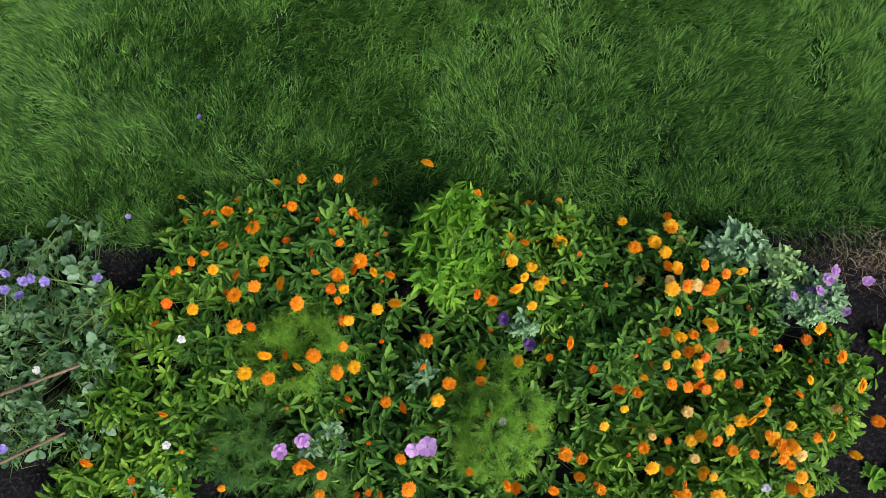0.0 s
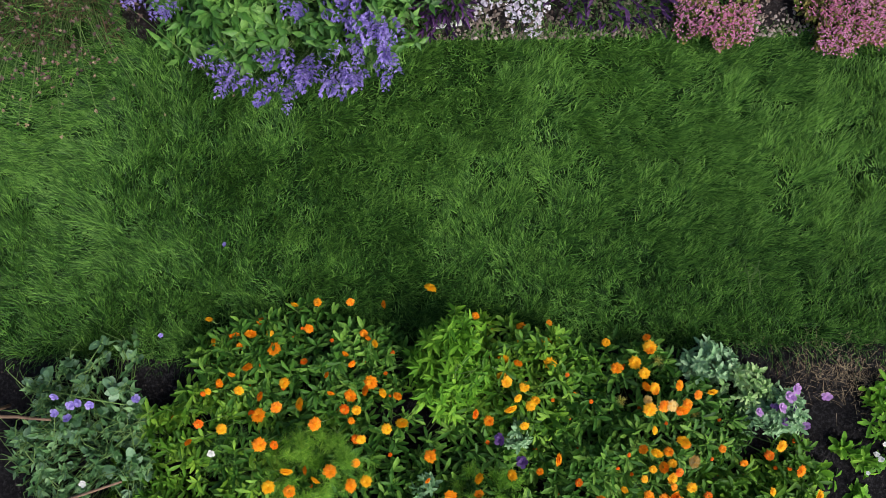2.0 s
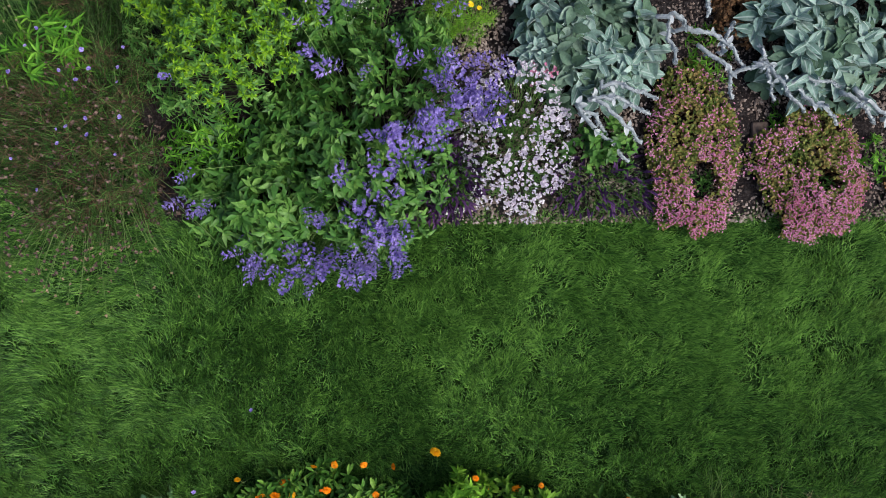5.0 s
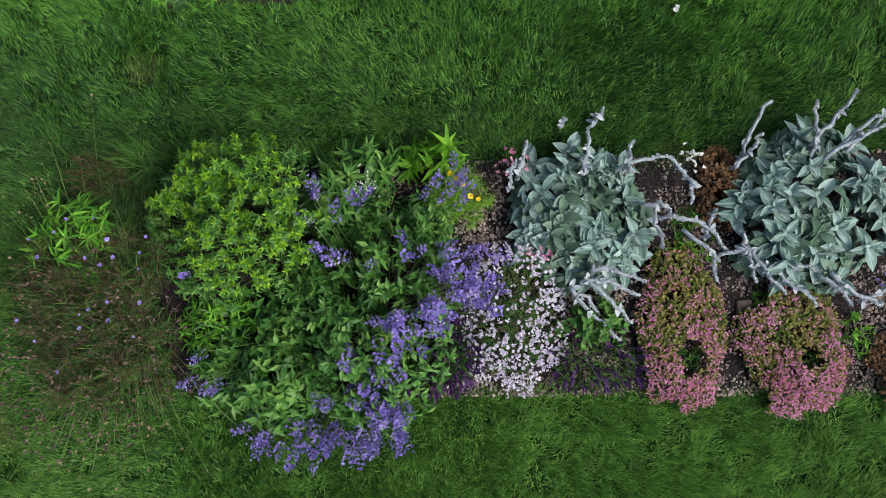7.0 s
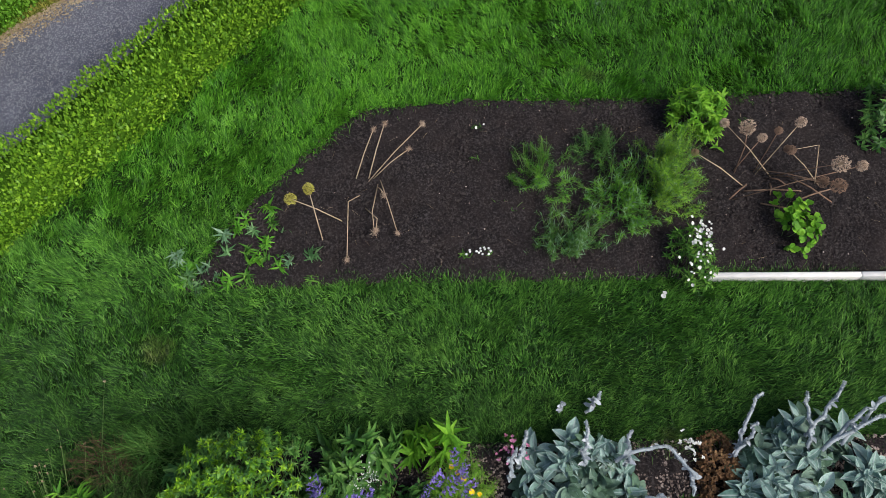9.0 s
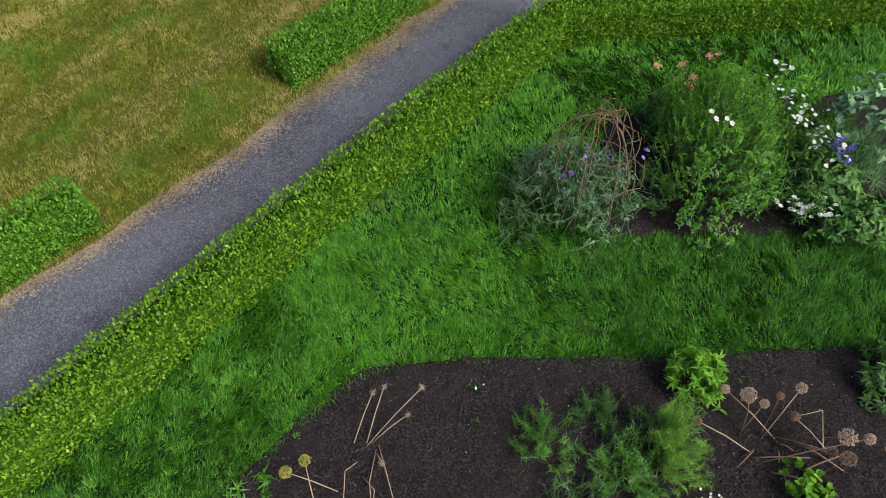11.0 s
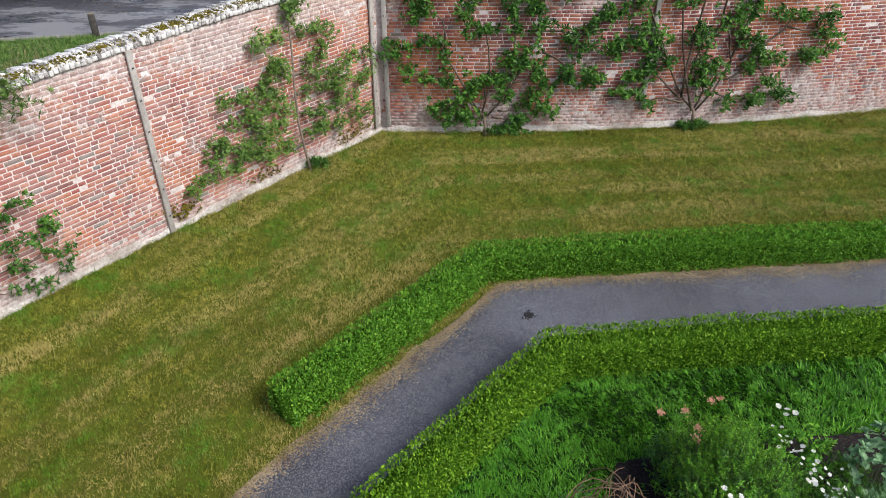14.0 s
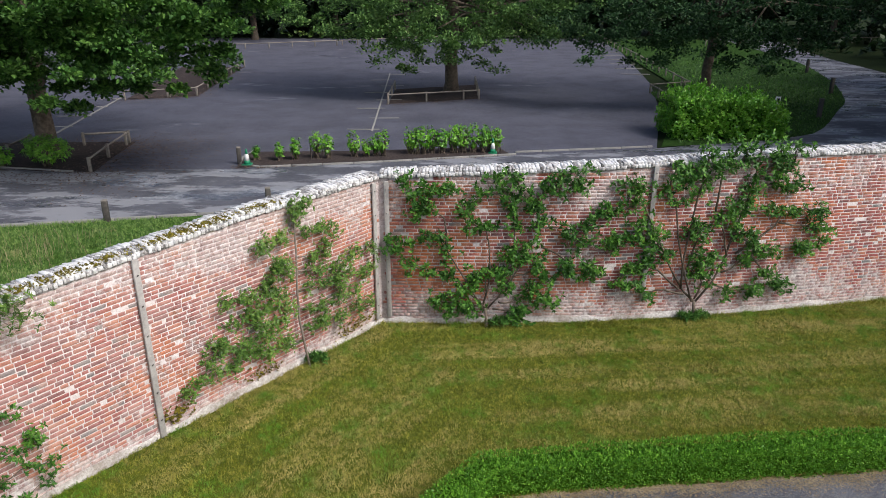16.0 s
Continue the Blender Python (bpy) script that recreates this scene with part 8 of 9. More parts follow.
PEAR_TIERS_LOW = (
    [(0.05, 0.45), (0.35, 0.5), (0.65, 0.5), (0.85, 0.6), (1.05, 0.65), (1.2, 0.55), (1.45, 0.55), (1.75, 0.6), (1.9, 0.5)],
    [(0.1, 0.6), (0.35, 0.6), (0.7, 0.8), (1.0, 0.8), (1.15, 0.75), (1.35, 0.9), (1.45, 1.0)],
    [(1.15, 0.75), (1.45, 0.8), (1.6, 0.8)],
    [(0.1, 0.8), (0.4, 0.9), (0.6, 0.9), (0.8, 0.95), (0.9, 1.15), (1.2, 1.15)],
    [(0.1, 1.0), (0.3, 1.05), (0.55, 1.15), (0.75, 1.15), (0.9, 1.15)],
    [(0.1, 1.15), (0.35, 1.25), (0.55, 1.4), (0.8, 1.4), (1.0, 1.45), (1.3, 1.45)],
    [(0.05, 1.45), (0.25, 1.55), (0.4, 1.7), (0.55, 1.55), (0.65, 1.45)],
)
PEAR_TIERS_MIDDLE = (
    [(0.05, 1.65), (0.25, 1.7), (0.4, 1.75)],
    [(0.05, 1.95), (0.3, 2.05), (0.55, 2.05), (0.7, 2.05)],
    [(0.1, 0.6), (-0.05, 0.6), (-0.25, 0.6), (-0.4, 0.6), (-0.65, 0.55), (-1.05, 0.55), (-1.3, 0.55)],
    [(0.1, 0.95), (-0.1, 0.9), (-0.35, 0.85), (-0.7, 0.85), (-1.0, 0.85)],
    [(0.1, 1.2), (-0.1, 1.2), (-0.4, 1.2), (-0.65, 1.15), (-0.7, 1.05)],
    [(0.05, 1.5), (-0.15, 1.45), (-0.35, 1.4), (-0.65, 1.35), (-0.8, 1.4), (-1.05, 1.45), (-1.35, 1.45)],
    [(-0.3, 1.25), (-0.85, 1.2), (-1.2, 1.1), (-1.4, 1.15)],
    [(0.05, 1.7), (-0.2, 1.65), (-0.4, 1.65), (-0.5, 1.8)],
)
PEAR_TIERS_HIGH = (
    [(0.05, 2.05), (-0.15, 2.05), (-0.4, 2.05), (-0.6, 1.95)],
    [(0.05, 2.2), (0.1, 2.4), (-0.05, 2.4), (-0.15, 2.45), (0.05, 2.3)],
)
LOW_FAN = (
    [(-0.1, 0.55), (-0.45, 0.55), (-0.6, 0.5), (-0.8, 0.55), (-0.9, 0.5), (-1.1, 0.5)],
    [(-0.1, 0.4), (-0.35, 0.25), (-0.55, 0.25), (-0.7, 0.2), (-1.0, 0.3)],
    [(-0.2, 0.8), (-0.45, 0.8), (-0.55, 0.85)],
    [(-0.15, 0.7), (-0.7, 0.8), (-0.85, 0.8), (-0.9, 0.9), (-0.95, 0.8)],
    [(-0.25, 0.95), (-0.65, 1.25), (-0.75, 1.25)],
    [(-0.3, 1.05), (-0.55, 1.1), (-0.45, 1.2)],
)
SHOOTS = ([(-0.1, 2.6), (-0.1, 2.85)], [(0.3, 2.6), (0.35, 2.9)], [(0.75, 2.6), (0.8, 2.95)], [(1.1, 2.55), (1.1, 2.85)], [(1.35, 2.5), (1.4, 2.85)], [(0.5, 2.65), (0.55, 2.85)])
espalier(line_right, side_right, 1.69, FAN_SMALL_LOW + FAN_SMALL_MIDDLE + FAN_SMALL_HIGH, M_APPLE, M_BARK, 701, "fan-trained fruit tree, dense green, against the brick wall", (0.045, 0.085), 14, 0.035, [(0, -0.02), (0.0, 0.15), (-0.02, 0.32)])
espalier(line_right, side_right, 5.13, FAN_LARGE_LOW + FAN_LARGE_MIDDLE + FAN_LARGE_HIGH + SHOOTS, M_APPLE, M_BARK, 702, "large fan-trained fruit tree reaching over the wall", (0.045, 0.085), 14, 0.04, [(0, -0.02), (0.0, 0.15), (-0.02, 0.32)])
espalier(line_left, side_left, 1.69, PEAR_TIERS_LOW + PEAR_TIERS_MIDDLE + PEAR_TIERS_HIGH, M_PEAR, M_PALEBARK, 703, "young light green espalier pear with thin trunk on the wall", (0.028, 0.055), 22, 0.020, [(0, -0.02), (0.04, 0.31), (0.09, 0.78), (0.08, 1.29), (0.05, 1.77), (0.05, 2.16), (0.03, 2.46)], 0.075, 1)
espalier(line_left, side_left, 6.28, LOW_FAN, M_APPLE, M_BARK, 704, "low fan-trained fruit tree at the wall", (0.03, 0.055), 9, 0.018, [(0, -0.02), (-0.1, 0.5), (-0.2, 1.1)], 0.055, 1)
for k, (s0, z, n) in enumerate(((5.35, 2.35, 70), (5.6, 2.2, 60), (5.9, 2.0, 40))):
    rr = np.random.default_rng(720 + k)
    q, w = line_left.at(s0), line_left.way(s0)
    c = np.array((q[0] - w[1] * side_left * 0.12, q[1] + w[0] * side_left * 0.12, z))
    top = thing("climber", (c[0], c[1], 2.0), "wispy yellow-green climber hanging over the wall top", "climbing plant", "climbers")
    p = c + rr.normal(0, 0.12, (n, 3))
    part("stems", [tubes(np.tile((c[0] + w[1] * side_left * 0.2, c[1] - w[0] * side_left * 0.2, 2.45), (6, 1)), p[:6], 0.005, 0.003)], M_PALEBARK, top)
    part("leaves", [whorls(rr, LANCE, p, spread(rr, n, 0.8), 9, (0.04, 0.07), (0.0, 0.7), 1.1, 0.05)], M_PEAR, top, "", "stuff")
for k, (line, side, s0) in enumerate(((line_left, side_left, 1.55), (line_right, side_right, 1.9), (line_right, side_right, 5.2), (line_right, side_right, 5.05))):
    q, w = line.at(s0), line.way(s0)
    bushy("wall_foot_weed", (float(q[0] - w[1] * side * 0.14), float(q[1] + w[0] * side * 0.14)), (0.2, 0.1, 0.16), "tuft of green weeds at the foot of the wall", "plant", M_FEATHERDEEP, LANCE, 36, 12, (0.04, 0.09), (0.1, 0.9), 730 + k, 0.6, "weeds at the wall", 0.9, 0.05)

# ---- car park beyond the wall ----
structure("car_park", [sheet([(-70, 24.2), (-6.2, 24.3), (1.4, 26.0), (7.0, 27.3), (9.2, 34.8), (11.0, 43.0), (14.8, 70.0), (13.0, 74.0), (-70, 74.0)], -0.02)], M_TAR, "dark worn asphalt car park", "car park")
structure("road", [sheet([(-70, 18.0), (-10.2, 19.1), (-6.0, 20.0), (1.5, 21.8), (8.0, 23.0), (13.0, 25.2), (16.2, 27.3), (19.0, 30.3), (21.4, 34.0), (23.6, 38.6), (25.4, 43.4), (26.7, 48.4), (27.3, 55.8), (28.6, 63.6), (31.0, 76.0), (25.6, 76.0), (24.6, 68.0), (23.9, 59.5), (22.8, 51.0), (20.8, 44.0), (17.5, 37.0), (13.7, 30.6), (11.5, 28.9), (7.0, 27.3), (1.4, 26.0), (-6.2, 24.3), (-70, 24.2)], -0.012)], M_ROAD, "damp dark road with pale drying patches and painted sky sheen", "road")
verge = [(-70, 5.0), (-9.8, 3.4), (-5.05, 9.8), (-3.9, 11.4), (-1.4, 14.8), (0.6, 14.85), (4.1, 15.15), (9.0, 16.2), (13.0, 17.2), (13.0, 25.0), (8.0, 22.9), (1.5, 21.7), (-6.0, 19.9), (-10.2, 19.0), (-70, 17.9)]
structure("verge", [sheet(verge, -0.004)], M_GREENTURF, "rough grass verge outside the wall", "verge")
island = [(7.2, 27.5), (10.2, 28.2), (12.0, 28.9), (13.4, 29.75), (14.3, 30.8), (15.2, 32.1), (16.1, 33.5), (17.0, 34.9), (17.7, 35.9), (18.4, 37.0), (19.1, 38.5), (19.8, 40.1), (20.6, 42.0), (21.3, 43.9), (22.3, 47.1), (23.3, 50.6), (24.0, 53.8), (24.4, 57.0), (24.9, 62.0), (25.8, 73.0), (14.2, 73.0), (13.7, 64.0), (13.0, 55.5), (12.5, 48.0), (12.0, 41.0), (10.1, 39.8), (9.7, 36.0), (8.7, 31.5)]
structure("grass_island", [sheet(island, -0.004)], M_ISLANDTURF, "green grass island beside the road", "verge")
grass("verge_grass", verge, (-11.0, -3.6, 13.5, 19.7), 2600, (0.04, 0.11), 0.85, 0.0045, M_VERGE, "rough green verge grass", 0.0, 1.2, ())
grass("verge_grass", island, (8.0, 23.0, 28.0, 56.0), 230, (0.05, 0.13), 0.8, 0.010, M_ISLAND, "rough green island grass", 0.0, 1.2, ())
x, y = rng.normal(-8.6, 0.8, 220), rng.normal(17.2, 0.7, 220)
structure("seeding_grass", [scatter(THREAD, np.stack([x, y, np.zeros(220)], 1), spread(rng, 220, 0.35), rng.normal(size=(220, 3)), rng.uniform(0.25, 0.5, 220), 0.16)], M_STRAW, "tall pale seeding grass", "grass", False, "stuff")
rr = np.random.default_rng(801)


def kerb(points, name="kerb"):
    line = Line(points)
    top = tagged(thing(name, (*points[0], 0), "narrow pale concrete edging along the tarmac", "kerb", "kerbs"), kind="structure")
    for s in np.arange(0, line.long, 0.92):
        a, b = line.at(s), line.at(min(s + 0.9, line.long))
        if np.hypot(*(b - a)) < 0.1:
            continue
        mid = (a + b) / 2
        part("kerb_stone", moved(soft_box(float(np.hypot(*(b - a))), 0.06, 0.12, 0.010), pose(mid[0], mid[1], -0.02, 0, 0, math.degrees(math.atan2(b[1] - a[1], b[0] - a[0])))), M_KERB, top)


kerb([(-16.0, 18.9), (-10.2, 19.1), (-6.0, 20.0), (-2.0, 21.0)])
kerb([(-6.35, 26.6), (-6.5, 25.3), (-6.1, 24.45), (-2.6, 25.1), (2.2, 26.3)])
kerb([(-14.0, 24.5), (-10.9, 23.9)])
kerb([(2.2, 26.6), (6.9, 27.5)])

bed = [(-6.3, 24.5), (-2.6, 25.2), (2.0, 26.3), (1.6, 27.3), (-2.8, 26.6), (-6.4, 26.4)]
structure("shrub_bed", [sheet(bed, 0.03)], M_MULCH, "bark-mulched shrub bed at the road", "flower bed")
structure("tree_bed_1", [sheet([(-10.3, 23.9), (-10.55, 25.7), (-10.75, 28.0), (-12.3, 27.9), (-22.0, 27.4), (-22.0, 24.4), (-14.0, 24.5), (-12.0, 24.0)], 0.0)], M_MULCH, "bark mulch under the oak", "tree bed")
structure("tree_bed_2", [sheet([(-2.7, 36.0), (1.5, 37.6), (1.5, 42.3), (-2.7, 40.5)], 0.0)], M_MULCH, "bark mulch round the middle tree", "tree bed")
structure("tree_bed_3", [sheet([(-15.0, 37.0), (-12.0, 38.1), (-12.6, 44.8), (-13.0, 50.0), (-17.0, 50.0)], 0.0)], M_MULCH, "bark mulch strip in the car park", "tree bed")


rr = np.random.default_rng(812)
litter = []
for a, b, n, wide in (((-10.4, 23.8), (-10.7, 28.2), 1500, 0.55), ((-10.7, 28.2), (-16.0, 27.6), 900, 0.5), ((-9.2, 22.5), (-9.2, 28.6), 1800, 0.9), ((-12.0, 38.0), (-12.8, 48.0), 1200, 0.6), ((-15.5, 36.8), (-12.0, 38.1), 900, 0.5), ((-2.7, 36.0), (1.5, 37.5), 700, 0.4), ((-6.3, 24.5), (2.0, 26.4), 1200, 0.12), ((-15.0, 23.5), (-9.5, 23.3), 900, 0.5)):
    t = rr.random((n, 1))
    q = np.array(a) * (1 - t) + np.array(b) * t + rr.normal(0, wide, (n, 2))
    d = rr.random(n) * 6.283
    litter.append(scatter(TINY, np.c_[q, np.full(n, 0.012)], np.stack([np.cos(d), np.sin(d), rr.normal(0, 0.15, n)], 1), np.tile((0, 0, 1.0), (n, 1)), rr.uniform(0.03, 0.08, n)))
structure("leaf_litter", litter, M_LITTER, "brown leaf litter strewn over the tarmac edges", "litter", False, "stuff")


def shrub(name, at, size, label, category, material, n, per, leaf, group="", seed=1, shape=SIMPLE, bare=0.1):
    rr = np.random.default_rng(seed)
    (cx, cy), (rx, ry, h) = at, size
    top = thing(name, (cx, cy, 0), label, category, group)
    d = unit(rr.normal(size=(n, 3)))
    r = 0.72 + 0.3 * rr.random(n) + 0.25 * (wander(d[:, 0] * 3 + cx, d[:, 1] * 3 + d[:, 2] * 2, 1.2, seed) - 0.5)
    z = bare * h + (h * (1 - bare)) * (0.5 + 0.5 * d[:, 2] * r)
    tips = np.stack([cx + d[:, 0] * rx * r, cy + d[:, 1] * ry * r, z], 1)
    base = np.tile((cx, cy, 0.0), (min(n, 14), 1)) + rr.normal(0, 0.06, (min(n, 14), 3)) * np.array([1, 1, 0])
    part("stems", [tubes(base, tips[:len(base)], 0.02 * h, 0.008 * h)], M_BARK, top, "", "stuff")
    part("leaves", [whorls(rr, shape, tips, unit(d + np.array([0, 0, 0.7])), per, leaf, (0.0, 0.6), 1.1, 0.06)], material, top, "", "stuff")
    return top


for k, (x, y, s) in enumerate(((-5.9, 25.3, 0.7), (-5.2, 25.3, 0.8), (-4.7, 25.4, 1.05), (-4.1, 25.6, 1.25), (-3.75, 25.6, 1.1), (-2.95, 25.8, 1.2), (-2.55, 25.8, 0.9), (-2.05, 25.9, 1.25), (-1.2, 26.2, 1.3), (-0.75, 26.2, 1.3), (-0.2, 26.3, 1.2), (0.15, 26.4, 1.35), (0.5, 26.4, 1.3), (1.15, 26.5, 1.3), (1.6, 26.6, 1.15), (-0.98, 26.2, 1.3), (-0.48, 26.3, 1.25), (0.32, 26.4, 1.3), (0.82, 26.45, 1.35), (1.38, 26.55, 1.2), (-2.3, 25.9, 1.0))):
    shrub("laurel_shrub", (x, y), (0.18 * s, 0.18 * s, 0.72 * s), "young bright green laurel in the mulched bed", "shrub", M_LAUREL, int(52 * s), 6, (0.06, 0.105), "young laurels", 820 + k, SIMPLE, 0.18)
shrub("laurel_shrub", (-12.0, 24.6), (0.75, 0.45, 0.95), "bright green laurel bush at the foot of the oak", "shrub", M_LAUREL, 230, 8, (0.07, 0.15), "", 841, LANCE)
shrub("laurel_shrub", (-13.3, 24.4), (0.4, 0.35, 0.6), "bright green laurel bush at the foot of the oak", "shrub", M_LAUREL, 80, 7, (0.08, 0.13), "", 842)
rr = np.random.default_rng(850)
big = thing("laurel_hedge", (9.9, 29.2, 0), "large rounded bright green laurel hedge", "hedge")
n = 2600
x, y = rr.uniform(7.9, 11.85, n), rr.uniform(28.7, 30.6, n)
z = rr.uniform(0.03, 1.0, n)
face = rr.random(n)
end = rr.random(n) < 0.16
z = np.where(face < 0.5, 1.36 - 0.50 * np.clip((x - 10.9) / 0.8, 0, 1) + 0.12 * np.sin(x * 2.3) + 0.10 * np.sin(x * 7.1) + rr.normal(0, 0.15, n), z * (1.5 - 0.5 * np.clip((x - 10.9) / 0.8, 0, 1)))
y = np.where(face >= 0.5, 28.65 + rr.normal(0, 0.12, n), y)
x = np.where(end, np.where(rr.random(n) < 0.5, 7.9, 11.85) + rr.normal(0, 0.08, n), x)
z = np.where(end, rr.uniform(0.1, 1.0, n), z)
y = np.where(end, rr.uniform(28.7, 30.6, n), y)
tips = np.stack([x, y, z], 1)
part("leaves", [whorls(rr, POINTED, tips, unit(np.stack([rr.normal(0, 0.3, n), np.where(face >= 0.5, -0.8, 0), np.full(n, 1.0)], 1)), 6, (0.08, 0.14), (0.15, 0.9), 0.9, 0.12)], M_LAUREL, big, "", "stuff")
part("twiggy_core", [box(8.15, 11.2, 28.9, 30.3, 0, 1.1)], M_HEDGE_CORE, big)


# ---- trees ----
def big_tree(name, at, trunk_r, fork, crown, label, seed, leaves, material, leaf=(0.14, 0.24), limbs=9, clumps=90, clump_r=1.1, droop=()):
    """Trunk, limbs and twigs; leaf clumps at twig ends. crown: centre height, half widths x, y, half height."""
    rr = np.random.default_rng(seed)
    x, y = at
    cz, rx, ry, rz = crown
    top = thing(name, (x, y, 0), label, "tree")
    part("trunk", [rod([(x, y, -0.05), (x + 0.03, y, 0.4), (x, y, fork * 0.6), (x + 0.1, y, fork), (x + 0.2, y, cz)], [trunk_r * 1.35, trunk_r * 1.02, trunk_r * 0.9, trunk_r * 0.85, trunk_r * 0.3], 10)], M_BARK, top, smooth=True)
    d = unit(rr.normal(size=(clumps, 3)))
    r = rr.uniform(0.55, 1.0, clumps) ** 0.6
    c = np.stack([x + d[:, 0] * r * rx, y + d[:, 1] * r * ry, cz + d[:, 2] * r * rz], 1)
    if len(droop):
        c = np.concatenate([c, np.array(droop)])
    ends = c[rr.permutation(len(c))[:limbs * 3]]
    soup = []
    for k in range(limbs):
        a = np.array((x, y, fork + rr.uniform(-0.2, 1.6)))
        b = ends[k]
        m = (a + b) / 2 + np.array((0, 0, 0.5))
        soup.append(rod([a, m, b], [trunk_r * 0.36, trunk_r * 0.2, 0.03]))
        for e in ends[limbs + 2 * k: limbs + 2 * k + 2]:
            soup.append(rod([m, (m + e) / 2 + np.array((0, 0, 0.2)), e], [trunk_r * 0.16, 0.05, 0.02]))
    part("limb_work", soup, M_BARK, top, "", "stuff")
    # each clump breaks up into smaller sprays with gaps between them, leafiest on their upper sides
    low = c[:, 2] < 7.0
    sprays = np.concatenate([np.repeat(c[low], 7, 0) + rr.normal(0, clump_r * 0.62, (low.sum() * 7, 3)) * np.array([1, 1, 0.7]), c[~low]])
    own = np.concatenate([rr.uniform(0.5, 1.0, low.sum() * 7) * clump_r * 0.55, np.full((~low).sum(), clump_r * 1.3)])
    drooping = np.concatenate([np.repeat((np.arange(len(c)) >= clumps)[low], 7), np.zeros((~low).sum(), dtype=bool)])
    share = np.where(drooping, 3.2, np.where(sprays[:, 2] < 7.0, 1.0, 0.8)) * rr.uniform(0.6, 1.4, len(sprays))
    pick = np.repeat(np.arange(len(sprays)), (leaves * share / share.sum()).astype(int))
    v = unit(rr.normal(0, 1, (len(pick), 3))) * (rr.random(len(pick)) ** 0.4 * own[pick])[:, None]
    v[:, 2] = np.where(rr.random(len(v)) < 0.7, np.abs(v[:, 2]) * 0.7, v[:, 2] * 0.4)
    pts = sprays[pick] + v
    pts[:, 2] = np.maximum(pts[:, 2], 1.1)
    outw = unit(v + np.array([0, 0, 0.1]) + rr.normal(0, 0.3, v.shape) * own[pick][:, None])
    part("crown", [scatter(SPRIG, pts, outw + rr.normal(0, 0.5, v.shape), np.array([0, 0, 1.0]) + rr.normal(0, 0.45, v.shape), rr.uniform(*leaf, len(pts)) * np.where(pts[:, 2] > 7.5, 2.2, 1.0))], material, top, "", "stuff")
    return top


big_tree("oak_tree", (-12.9, 26.3), 0.31, 3.0, (7.0, 6.2, 5.4, 4.6), "broad green oak at the car park's edge", 901, 90000, M_OAK, (0.095, 0.165), 10, 150, 0.85,
    [(-12.2, 22.5, 3.1), (-11.4, 22.5, 2.95), (-10.5, 22.5, 2.85), (-9.6, 22.5, 2.85), (-8.7, 22.5, 3.0), (-7.9, 22.5, 3.1), (-7.1, 22.6, 3.25), (-6.4, 22.8, 3.7), (-5.6, 23.2, 4.3), (-5.2, 23.6, 4.9), (-11.9, 22.0, 3.6), (-10.9, 21.8, 3.7), (-9.9, 21.8, 3.7), (-9.0, 22.0, 3.8), (-8.1, 22.2, 4.0),
     (-7.2, 22.4, 4.4), (-6.4, 22.8, 4.8), (-12.4, 21.8, 4.4), (-11.4, 21.4, 4.5), (-10.4, 21.4, 4.6), (-9.4, 21.6, 4.6), (-8.4, 21.8, 4.8), (-7.4, 22.2, 5.1), (-10.0, 23.6, 3.4), (-8.6, 24.0, 3.5), (-12.0, 23.8, 3.6), (-7.2, 24.2, 4.0), (-6.2, 24.4, 4.6), (-14.5, 22.0, 3.5), (-15.5, 23.5, 3.3), (-13.4, 22.0, 3.5), (-16.0, 21.5, 3.6)])
big_tree("parkland_tree", (0.15, 40.2), 0.33, 2.6, (7.2, 8.6, 5.0, 5.0), "light green tree in a fenced car park bed", 902, 36000, M_LIGHTLEAF, (0.10, 0.18), 10, 110, 1.1,
    [(-6.5, 38, 3.8), (-5.0, 37.5, 3.3), (-3.6, 37, 2.9), (-2.6, 37, 2.4), (-1.3, 37, 2.2), (-0.1, 37, 2.3), (1.5, 37, 2.4), (2.7, 37, 2.7), (3.5, 37.2, 3.3), (-2.0, 36.6, 3.3), (-0.5, 36.6, 3.2), (1.0, 36.6, 3.3), (2.4, 36.8, 3.7), (-3.4, 36.8, 3.8), (4.4, 38.5, 3.9), (-8.0, 40, 3.9), (5.4, 40.5, 4.0)])
big_tree("parkland_tree", (11.8, 37.0), 0.24, 2.4, (7.0, 8.6, 5.4, 4.8), "dark spreading tree on the grass island", 903, 25000, M_SHADELEAF, (0.10, 0.18), 10, 110, 1.1,
    [(4.8, 34.8, 3.6), (5.6, 34.8, 3.2), (6.4, 34.6, 3.1), (7.2, 34.5, 2.8), (8.2, 34.5, 3.1), (9.3, 34.5, 2.8), (9.8, 34.5, 2.6), (12.0, 34.5, 2.6), (12.9, 34.5, 2.2), (13.4, 34.6, 2.7), (14.0, 34.8, 3.2), (15.6, 34.8, 2.8), (16.4, 35.0, 3.3), (10.6, 34.2, 3.2), (11.4, 34.2, 3.4), (12.6, 34.2, 3.4), (8.6, 34.2, 3.9), (7.0, 34.4, 4.0), (15.0, 34.6, 3.9), (18.0, 36.5, 4.0)])
rr = np.random.default_rng(930)
